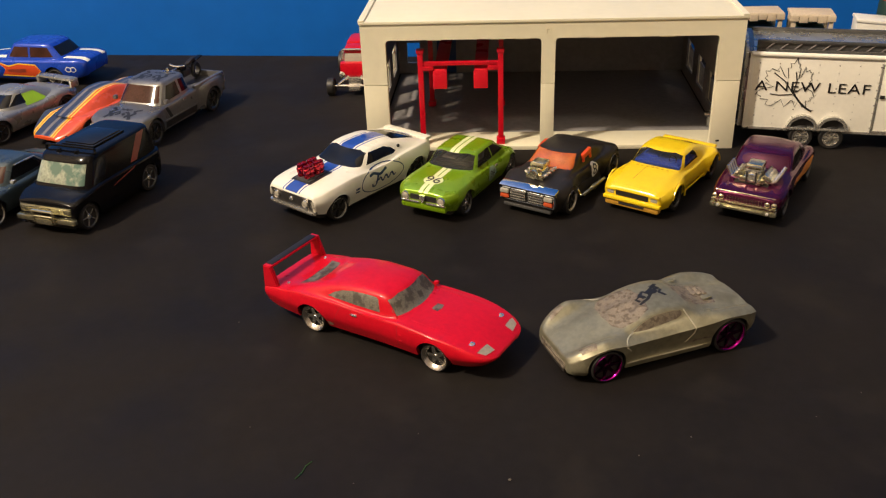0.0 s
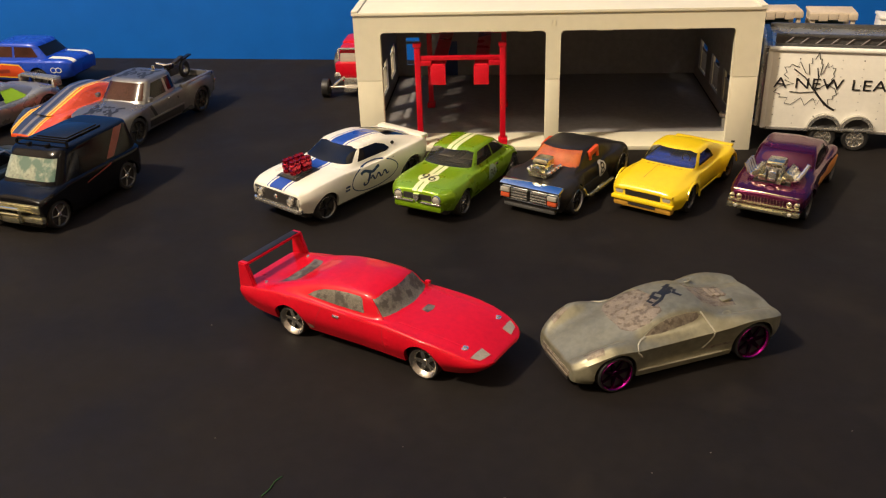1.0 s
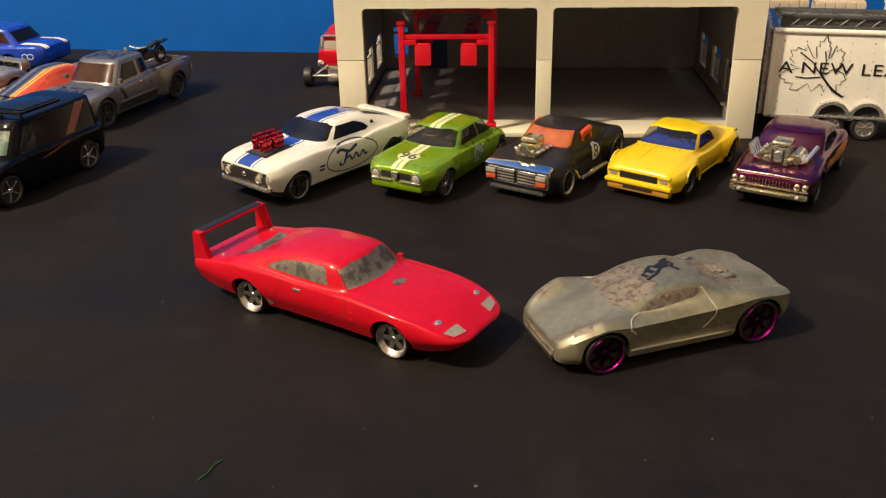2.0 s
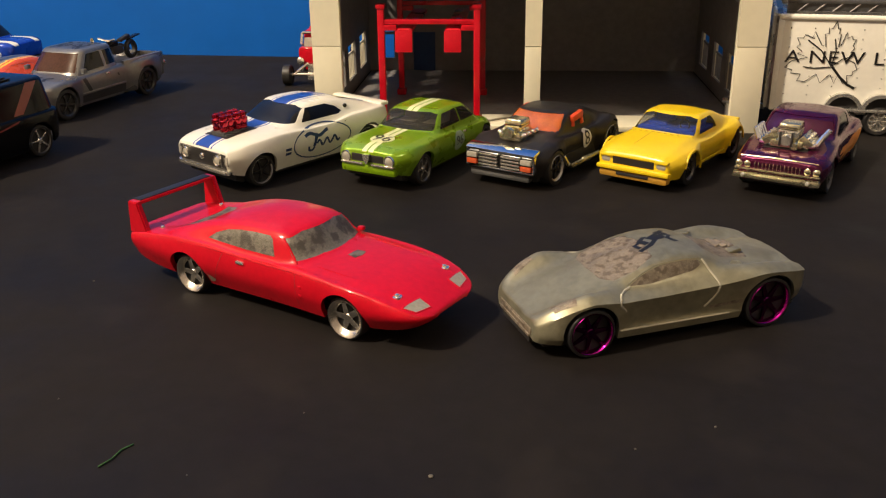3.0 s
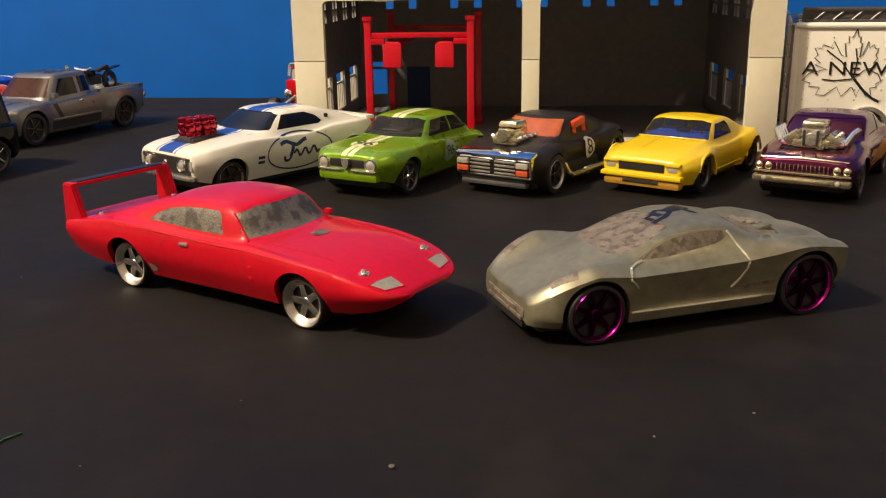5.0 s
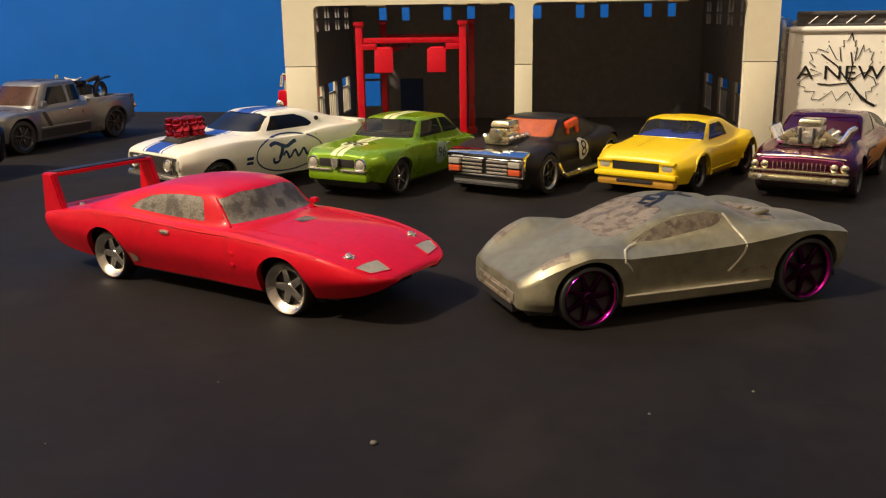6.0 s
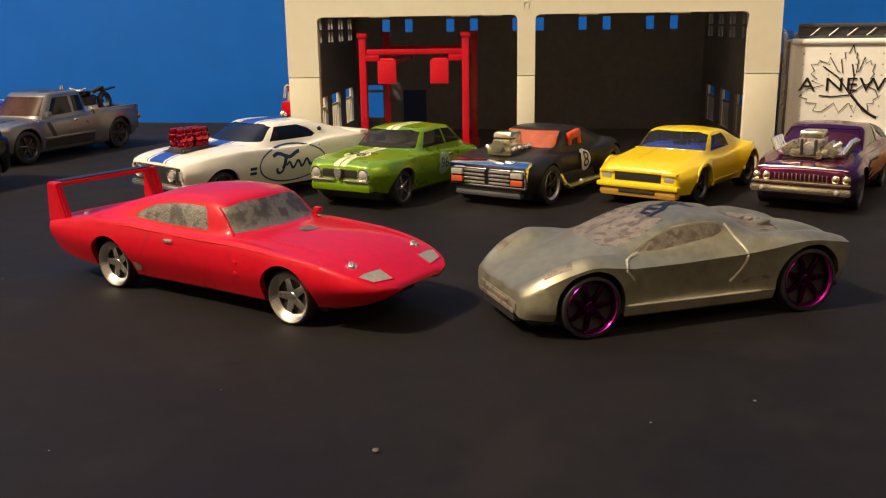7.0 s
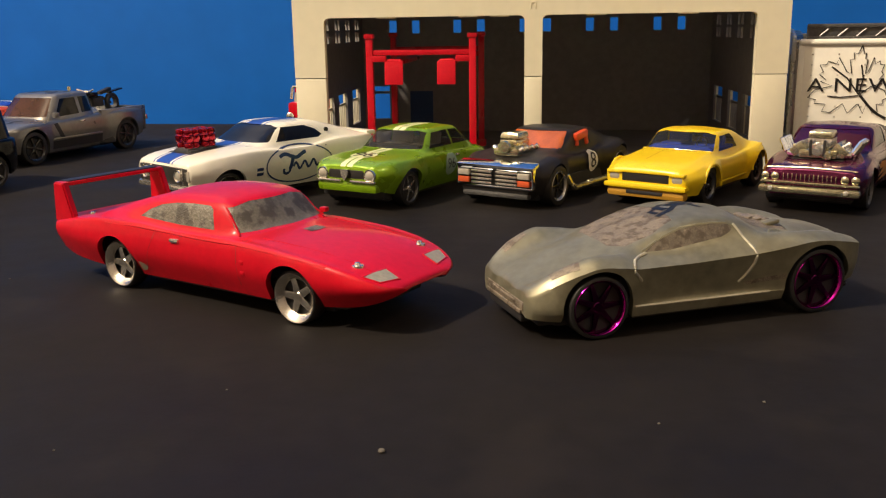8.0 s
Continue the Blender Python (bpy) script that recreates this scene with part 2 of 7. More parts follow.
def curve(keys):
    """A smooth curve through (x, value) keys that doesn't overshoot."""
    keys = sorted(keys)
    xs, ys = np.array([k[0] for k in keys], float), np.array([k[1] for k in keys], float)
    h, d = np.diff(xs), np.diff(ys) / np.diff(xs)
    m = np.zeros(len(xs))
    for i in range(1, len(xs) - 1):
        if d[i - 1] * d[i] > 0:
            w1, w2 = 2 * h[i] + h[i - 1], h[i] + 2 * h[i - 1]
            m[i] = (w1 + w2) / (w1 / d[i - 1] + w2 / d[i])
    m[0], m[-1] = d[0], d[-1]
    def value(x):
        x = min(max(x, xs[0]), xs[-1])
        i = min(max(int(np.searchsorted(xs, x)) - 1, 0), len(xs) - 2)
        t = (x - xs[i]) / h[i]
        return float((1 + 2 * t) * (1 - t) ** 2 * ys[i] + t * (1 - t) ** 2 * h[i] * m[i] + t * t * (3 - 2 * t) * ys[i + 1] + t * t * (t - 1) * h[i] * m[i + 1])
    return value


def inside(p, poly):
    hit, j = False, len(poly) - 1
    for i in range(len(poly)):
        (x1, y1), (x2, y2) = poly[i], poly[j]
        if (y1 > p[1]) != (y2 > p[1]) and p[0] < (x2 - x1) * (p[1] - y1) / (y2 - y1) + x1:
            hit = not hit
        j = i
    return hit


def cut(bm, poly, ax, cond):
    """Cuts the outline poly (in the axes ax) into the faces that meet cond, and returns the faces inside."""
    a, b = ax
    lo = [min(p[i] for p in poly) - 0.01 for i in (0, 1)]
    hi = [max(p[i] for p in poly) + 0.01 for i in (0, 1)]
    bm.normal_update()
    for p, q in zip(poly, poly[1:] + poly[:1]):
        co, no = Vector((0, 0, 0)), Vector((0, 0, 0))
        co[a], co[b] = p
        no[a], no[b] = q[1] - p[1], p[0] - q[0]
        faces = []
        for f in bm.faces:
            if cond(f.normal, f.calc_center_median()):
                u, v = [w.co[a] for w in f.verts], [w.co[b] for w in f.verts]
                if max(u) > lo[0] and min(u) < hi[0] and max(v) > lo[1] and min(v) < hi[1]:
                    faces.append(f)
        geom = set(faces)
        for f in faces:
            geom.update(f.edges)
            geom.update(f.verts)
        bmesh.ops.bisect_plane(bm, geom=list(geom), dist=1e-4, plane_co=co, plane_no=no)
    bm.normal_update()
    return [f for f in bm.faces if cond(f.normal, f.calc_center_median()) and inside([f.calc_center_median()[i] for i in (a, b)], poly)]


def split(bm, faces, sink=0.0):
    """Takes faces out of bm into a bmesh of their own, sunk a little."""
    out, seen = bmesh.new(), {}
    for f in faces:
        vs = []
        for v in f.verts:
            if v not in seen:
                seen[v] = out.verts.new(v.co - v.normal * sink)
            vs.append(seen[v])
        try:
            out.faces.new(vs)
        except ValueError:
            pass
    bmesh.ops.delete(bm, geom=faces, context="FACES")
    return out


def grid_poly(poly, step=1.0):
    """A flat bmesh of the outline in x, y, cut into small faces so that it can follow a curved surface."""
    bm = mesh([(p[0], p[1], 0) for p in poly], [range(len(poly))])
    for i in (0, 1):
        lo, hi = min(p[i] for p in poly), max(p[i] for p in poly)
        k = lo + step
        while k < hi:
            co, no = Vector((0, 0, 0)), Vector((0, 0, 0))
            co[i], no[i] = k, 1
            bmesh.ops.bisect_plane(bm, geom=bm.verts[:] + bm.edges[:] + bm.faces[:], plane_co=co, plane_no=no)
            k += step
    return bm


def laid(bm, tree, place, way, lift=0.06):
    """Lays a flat bmesh (a, b) on a surface: place(a, b) is where its ray starts, way where it goes."""
    lost = []
    for v in bm.verts:
        hit, no, _, _ = tree.ray_cast(Vector(place(v.co.x, v.co.y)), Vector(way))
        if hit is None:
            lost.append(v)
        else:
            v.co = hit - Vector(way) * lift
    bmesh.ops.delete(bm, geom=lost, context="VERTS")
    return bm


def ribbon(points, width, closed=False):
    """A flat stroke of that width along points."""
    pts = [Vector((p[0], p[1])) for p in points]
    n = len(pts)
    verts, faces = [], []
    for i, p in enumerate(pts):
        a = pts[(i - 1) % n] if closed or i else p
        b = pts[(i + 1) % n] if closed or i < n - 1 else p
        d = (b - a).normalized() if (b - a).length else Vector((1, 0))
        o = Vector((-d.y, d.x)) * width / 2
        verts += [(*(p + o), 0), (*(p - o), 0)]
    for i in range(n if closed else n - 1):
        j = (i + 1) % n
        faces.append((2 * i, 2 * i + 1, 2 * j + 1, 2 * j))
    return mesh(verts, faces)


def oval(rx, ry, n=28, x=0.0, y=0.0):
    return [(x + rx * math.cos(2 * math.pi * i / n), y + ry * math.sin(2 * math.pi * i / n)) for i in range(n)]


def words(text, size, spread=1.0):
    """Flat letters as a bmesh, centred, size mm high."""
    data = bpy.data.curves.new("letters", "FONT")
    data.body, data.size, data.align_x, data.align_y, data.space_character, data.resolution_u = text, size * 1.4, "CENTER", "CENTER", spread, 3
    ob = new("letters", data)
    me = bpy.data.meshes.new_from_object(ob.evaluated_get(bpy.context.evaluated_depsgraph_get()))
    bm = bmesh.new()
    bm.from_mesh(me)
    bpy.data.objects.remove(ob)
    bpy.data.meshes.remove(me)
    return bm


# ---- toy cars ----
def wheel(root, x, side, half, r, width, style, rim):
    """A toy wheel whose outer face lies half mm off the car's middle: a dark barrel with a tyre and a rim."""
    s, deep = width / 2, style.get("deep", 0.35)
    rr = r * style.get("rim", 0.74)
    place = Matrix.Translation((x * MM, side * (half - s) * MM, r * MM)) @ Matrix.Rotation(0 if side > 0 else math.pi, 4, "Z")
    w = part("wheel", lathe([(0, s - deep - 0.75), (rr * 0.98, s - deep - 0.55), (rr, s - 0.25), (rr, -s + 0.3), (0, -s + 0.3)], 24), DARK, root, at=place)
    e, lip = min(0.45, s * 0.3), style.get("lip", 0.86)
    part("tyre", lathe([(rr, s - 0.15), (rr + 0.1, s), (r - e, s), (r - e * 0.3, s - e * 0.3), (r, s - e), (r, -s + e), (r - e, -s), (rr, -s), (rr, s - 0.15)], 32), TYRE, w)
    part("rim", lathe([(rr * lip, s - deep - 0.3), (rr * lip, s - deep), (rr * (lip * 0.35 + 0.64), s - 0.12), (rr * 0.985, s + 0.05), (rr * 1.02, s - 0.2), (rr * lip, s - deep - 0.3)], 32), rim, w)
    bits = []
    bits.append(lathe([(0, s - deep + 0.2), (rr * 0.16, s - deep + 0.17), (rr * 0.24, s - deep - 0.15), (rr * 0.2, s - deep - 0.7), (0, s - deep - 0.7)], 14))
    for i in range(style.get("spokes", 5)):
        wide = style.get("wide", 0.22) * rr
        b = box(-wide / 2, wide / 2, s - deep - 0.5, s - deep + 0.05, rr * 0.12, rr * 0.92, 0.08, style.get("taper", 0.8))
        bits.append(moved(b, Matrix.Rotation(2 * math.pi * i / style.get("spokes", 5) + 0.3, 4, "Y")))
    part("spoke_disc", join(*bits), style.get("paint", rim), w)
    return w


def shell(s):
    """A car body: cross-sections along its length, with the wheel arches cut into its lower edge."""
    top, shoulder, wide = curve(s["top"]), curve(s["shoulder"]), curve(s["wide"])
    sill = curve(s["sill"])
    tuck, r0 = s.get("tuck", 0.9), s.get("round", 1.6)
    nose, tail = s["nose"], s["tail"]
    arches = [(0.0, s["rf"] + s.get("gap", 0.9), s["rf"]), (-s["wb"], s["rr"] + s.get("gap", 0.9), s["rr"])]
    xs = list(np.linspace(tail, nose, 74)) + [tail + 0.15, tail + 0.45, nose - 0.15, nose - 0.45]
    for x, ra, _ in arches:
        xs += [x - ra, x + ra, x - ra + 0.04, x + ra - 0.04] + [x + ra * math.cos(a) for a in np.linspace(0.15, math.pi - 0.15, 15)]
    verts, k = [], 0
    for x in sorted(xs):
        end = 1.0
        rn, rt = s.get("round_nose", 5.0), s.get("round_tail", 4.0)
        if nose - x < rn:
            end *= 1 - s.get("pinch_nose", 0.16) * (1 - (nose - x) / rn) ** 2.4
        if x - tail < rt:
            end *= 1 - s.get("pinch_tail", 0.12) * (1 - (x - tail) / rt) ** 2.4
        inset = 0.5 * max(0.0, 1 - (nose - x) / 0.5) ** 2 + 0.5 * max(0.0, 1 - (x - tail) / 0.5) ** 2
        w, zs, zt, zl = wide(x) * end - inset, shoulder(x) - inset, top(x) - inset, sill(x) + inset
        zs += s.get("boxy", 0.0) * max(0.0, zt - zs)
        flare = 0.0
        zb = zl
        for xa, ra, za in arches:
            if abs(x - xa) < ra - 0.02:
                zb = max(zb, za + math.sqrt(max(0, ra * ra - (x - xa) ** 2)))
            f = s.get("flare", 0.5)
            flare = max(flare, f * max(0.0, 1 - (abs(x - xa) / (ra + 2.2)) ** 2) ** 0.5 if abs(x - xa) < ra + 2.2 else 0.0)
        zs = max(zs, zb + 1.4)
        zt = max(zt, zs - 0.6) if s.get("high", True) else zt
        r = min(r0, zs - zb - 0.2)
        def side(z):
            q = min(1.0, max(0.0, (z - zl) / max(0.1, zs - zl)))
            bulge = math.sin(min(1.0, q * 1.7) * math.pi / 2)
            return w * (tuck + (1 - tuck) * bulge) - s.get("lean", 0.5) * max(0, q - 0.6) * 2.5 + flare * (1 - 0.5 * q)
        half = [(side(zb) - 1.0, zb + 0.15), (side(zb) - 0.12, zb), (side(zb + 0.2), zb + 0.2)]
        for t in np.linspace(0, 1, 8)[1:]:
            z = zb + 0.2 + (zs - r - zb - 0.2) * t
            half.append((side(z), z))
        ys = half[-1][0]
        for a in (30, 60, 90):
            half.append((ys - r * (1 - math.cos(radians(a))), zs - r + r * math.sin(radians(a))))
        yc = ys - r
        for t in (0.82, 0.64, 0.46, 0.28, 0.12, 0.0):
            bow = 1 - t ** 2.2
            groove = s.get("groove", 0.0) * math.exp(-((t - 0.86) / 0.1) ** 2)
            half.append((yc * t, zs + (zt - zs) * bow - groove))
        k = len(half)
        verts += [(x, y, z) for y, z in half] + [(x, -y, z) for y, z in half[-2::-1]]
    m = 2 * k - 1
    n = len(verts) // m
    faces = [(i * m + j, i * m + j + 1, (i + 1) * m + j + 1, (i + 1) * m + j) for i in range(n - 1) for j in range(m - 1)]
    faces += [tuple(range(m)), tuple(range(n * m - 1, (n - 1) * m - 1, -1))]
    bm = mesh(verts, faces)
    bmesh.ops.triangulate(bm, faces=[f for f in bm.faces if len(f.verts) > 4])
    bmesh.ops.recalc_face_normals(bm, faces=bm.faces)
    return bm


def loft(s):
    """A car shell drawn through lines that run along the car. s["lines"]: from the sill up to the roof's middle, (half width keys, height keys, sharp)."""
    runs = [(curve(a), curve(b), sharp) for a, b, sharp in s["lines"]]
    crease = s["crease"]
    arches = [(0.0, s["rf"] + s.get("gap", 0.9), s["rf"]), (-s["wb"], s["rr"] + s.get("gap", 0.9), s["rr"])]
    xs = list(np.linspace(s["tail"], s["nose"], 92)) + [s["nose"] - 0.15, s["nose"] - 0.4, s["tail"] + 0.2]
    for x, ra, _ in arches:
        xs += [x - ra, x + ra, x - ra + 0.04, x + ra - 0.04] + [x + ra * math.cos(a) for a in np.linspace(0.12, math.pi - 0.12, 17)]
    def section(pts, sharp):
        out = [pts[0]]
        for i in range(len(pts) - 1):
            p1, p2 = pts[i], pts[i + 1]
            p0 = pts[i - 1] if i and not sharp[i] else p1 * 2 - p2
            p3 = pts[i + 2] if i + 2 < len(pts) and not sharp[i + 1] else p2 * 2 - p1
            if i + 2 == len(pts):
                p3 = Vector((-p1.x, p1.y))
            for k in range(1, 6):
                t = k / 5
                out.append(0.5 * (2 * p1 + (p2 - p0) * t + (2 * p0 - 5 * p1 + 4 * p2 - p3) * t * t + (3 * p1 - p0 - 3 * p2 + p3) * t ** 3))
        return out
    verts, m = [], 0
    for x in sorted(xs):
        end = 0.35 * max(0.0, 1 - (s["nose"] - x) / 0.4) ** 2 + 0.35 * max(0.0, 1 - (x - s["tail"]) / 0.4) ** 2
        pts = [Vector((max(0.0, a(x) - end), b(x) - (end if i > crease else 0.0))) for i, (a, b, _) in enumerate(runs)]
        half = section(pts, [c for _, _, c in runs])
        top = crease * 5
        zl, zs, zb, inside_arch = half[0].y, half[top].y, half[0].y, False
        for xa, ra, za in arches:
            if abs(x - xa) < ra - 0.02:
                z = za + math.sqrt(max(0, ra * ra - (x - xa) ** 2))
                if z > zb:
                    zb, inside_arch = min(z, zs - 0.5), True
        if inside_arch:
            zz, yy = [p.y for p in half[:top + 1]], [p.x for p in half[:top + 1]]
            order = sorted(zip(zz, yy))
            for i in range(top + 1):
                z = zb + (zs - zb) * i / top
                half[i] = Vector((float(np.interp(z, [o[0] for o in order], [o[1] for o in order])), z))
        half = [Vector((half[0].x - 1.1, half[0].y + 0.25))] + half
        half[-1].x = 0.0
        m = 2 * len(half) - 1
        verts += [(x, p.x, p.y) for p in half] + [(x, -p.x, p.y) for p in half[-2::-1]]
    n = len(verts) // m
    faces = [(i * m + j, i * m + j + 1, (i + 1) * m + j + 1, (i + 1) * m + j) for i in range(n - 1) for j in range(m - 1)]
    faces += [tuple(range(m)), tuple(range(n * m - 1, (n - 1) * m - 1, -1))]
    bm = mesh(verts, faces)
    bmesh.ops.triangulate(bm, faces=[f for f in bm.faces if len(f.verts) > 4])
    bmesh.ops.recalc_face_normals(bm, faces=bm.faces)
    return bm


def one_piece(s):
    """The lines of a coupe whose roof, pillars and body are one casting, from its body and cabin sizes."""
    top, shoulder, wide, sill, c = curve(s["top"]), curve(s["shoulder"]), curve(s["wide"]), curve(s["sill"]), s["cabin"]
    nose, tail = s["nose"], s["tail"]
    (f0, f1), (r0, r1), (h0, h1), z1 = c["front"], c["rear"], c["half"], c["z"][1]
    def roof(ahead, low, rise):
        keys = [(tail, top(tail) - low), (nose, top(nose) - low)]
        keys += [(x, top(x) - low) for x in np.linspace(tail + 1, r0, 5)] + [(x, top(x) - low) for x in np.linspace(f0 + ahead, nose - 0.3, 7)]
        zt = z1 + rise
        keys += [(r0 + (r1 - r0) * q, top(r0) - low + (zt - top(r0) + low) * h) for q, h in ((0.35, 0.36), (0.7, 0.72), (0.95, 0.93))]
        keys += [(r1 + (f1 - r1) * q + ahead * q, zt + h) for q, h in ((0.25, 0.0), (0.6, 0.05), (0.9, -0.1))]
        keys += [(f1 + ahead + (f0 - f1) * 0.12, zt - 0.85)]
        return keys
    xs, rows = np.linspace(tail, nose, 76), {k: [] for k in "ABCDEFG"}
    zr = [curve(roof(0.0, 0.25, -0.95)), curve(roof(0.7, 0.1, -0.15)), curve(roof(1.0, 0.0, 0.1))]
    for x in xs:
        end = 1.0
        rn, rt = s.get("round_nose", 5.0), s.get("round_tail", 4.0)
        if nose - x < rn:
            end *= 1 - s.get("pinch_nose", 0.16) * (1 - (nose - x) / rn) ** 2.4
        if x - tail < rt:
            end *= 1 - s.get("pinch_tail", 0.12) * (1 - (x - tail) / rt) ** 2.4
        flare = 0.0
        for xa, ra in ((0.0, s["rf"]), (-s["wb"], s["rr"])):
            q = abs(x - xa) / (ra + 3.2)
            flare = max(flare, s.get("flare", 0.5) * max(0.0, 1 - q * q) ** 0.6)
        w, zs, zl = wide(x) * end, shoulder(x), sill(x)
        belt = min(h0, w - 1.7)
        crest = min(zs + 0.35, zr[0](x) + 0.1)
        for k, y, z in (("A", w * s.get("tuck", 0.9) + flare, zl), ("B", w + flare, zl + (zs - zl) * 0.56), ("C", w - 0.55 + flare * 0.3, zs - 0.55), ("D", belt, max(crest, zs - 0.1)), ("E", min(h1 + 0.2, belt - 1.2), zr[0](x)), ("F", h1 * 0.55 * end, zr[1](x)), ("G", 0.0, zr[2](x))):
            rows[k].append((float(x), y, z))
    out = {k: v for k, v in s.items() if k not in ("cabin", "windows")}
    out["crease"] = 2
    out["lines"] = [([(x, y) for x, y, _ in rows[k]], [(x, z) for x, _, z in rows[k]], False) for k in "ABCDEFG"]
    panes, base = [], c["z"][0] + 0.6
    for kind, poly, *m in s.get("windows", ()):
        m = m[0] if m else None
        if kind == "side":
            panes += [("side_window", poly, (0, 2), lambda n, p: n.y > 0.25 and p.z > base, m), ("side_window", poly, (0, 2), lambda n, p: n.y < -0.25 and p.z > base, m)]
        elif kind == "front":
            panes.append(("windscreen", poly, (1, 2), lambda n, p: n.x > 0.2 and f1 - 1.5 < p.x < f0 + 3.0, m))
        else:
            panes.append(("rear_window", poly, (1, 2), lambda n, p: n.x < -0.12 and r0 - 2 < p.x < r1 + 3.0, m))
    out["panes"] = panes
    return out


def cabin(c):
    """A car's roof, pillars and window surfaces: rings from the belt line up, then the roof."""
    n, verts, rings = 64, [], []
    def ring(v, inset, z):
        xf = c["front"][0] + (c["front"][1] - c["front"][0]) * v - inset
        xr = c["rear"][0] + (c["rear"][1] - c["rear"][0]) * v + inset
        hw = c["half"][0] + (c["half"][1] - c["half"][0]) * v - inset
        xm, hl = (xf + xr) / 2, max(0.01, (xf - xr) / 2)
        hw = max(0.01, hw)
        p = 2 / c.get("square", 6.0)
        for i in range(n):
            a = 2 * math.pi * (i + 0.5) / n
            ca, sa = math.cos(a), math.sin(a)
            u, w = math.copysign(abs(ca) ** p, ca), math.copysign(abs(sa) ** p, sa)
            narrow = 1 - c.get("narrow_front", 0.06) * max(0, u) ** 2 - c.get("narrow_rear", 0.06) * max(0, -u) ** 2
            bend = c.get("bow", 0.8) * (1 - w * w) * u
            drop = c.get("slope", 0.0) * u * hl * (v > 0.9)
            verts.append((xm + u * hl + bend, w * hw * narrow, z + drop))
        rings.append(len(verts) - n)
    z0, z1 = c["z"]
    for v in (0, 0.2, 0.4, 0.6, 0.8, 0.93):
        ring(v, 0, z0 + (z1 - z0 - 0.8) * v / 0.93)
    e = c.get("edge", 1.0)
    for inset, drop in ((0.12 * e, 0.45), (0.45 * e, 0.15), (1.0 * e, 0.02), (2.2 * e, -0.12)):
        ring(1.0, inset, z1 - drop)
    crown = c.get("crown", 0.5)
    hw = c["half"][1]
    for f in (0.6, 0.8, 0.95):
        ring(1.0, hw * f, z1 + crown * f)
    faces = []
    for a, b in zip(rings, rings[1:]):
        faces += [(a + i, a + (i + 1) % n, b + (i + 1) % n, b + i) for i in range(n)]
    faces.append(tuple(rings[-1] + i for i in range(n)))
    bm = mesh(verts, faces)
    bmesh.ops.recalc_face_normals(bm, faces=bm.faces)
    return bm


FRONT = lambda n, p: n.x > 0.15 and abs(n.y) < 0.9
REAR = lambda n, p: n.x < -0.12 and abs(n.y) < 0.7
LEFT = lambda n, p: n.y > 0.45
RIGHT = lambda n, p: n.y < -0.45
UP = lambda n, p: n.z > 0.35


def mirror(poly):
    return [(x, -y) for x, y in poly]


def toy_car(name, label, near, near_rear, side, s, group=""):
    """A die-cast car. near, near_rear: where its near front and rear wheels stand; side: 1 if that is its left. Returns root, body and cabin bmeshes."""
    h = (Vector(near) - Vector(near_rear)).normalized()
    mid = Vector(near) + Vector((h.y, -h.x)) * side * s["half"]
    root = thing(name, label, "toy car", mid.x, mid.y, math.degrees(math.atan2(h.y, h.x)), group)
    return root


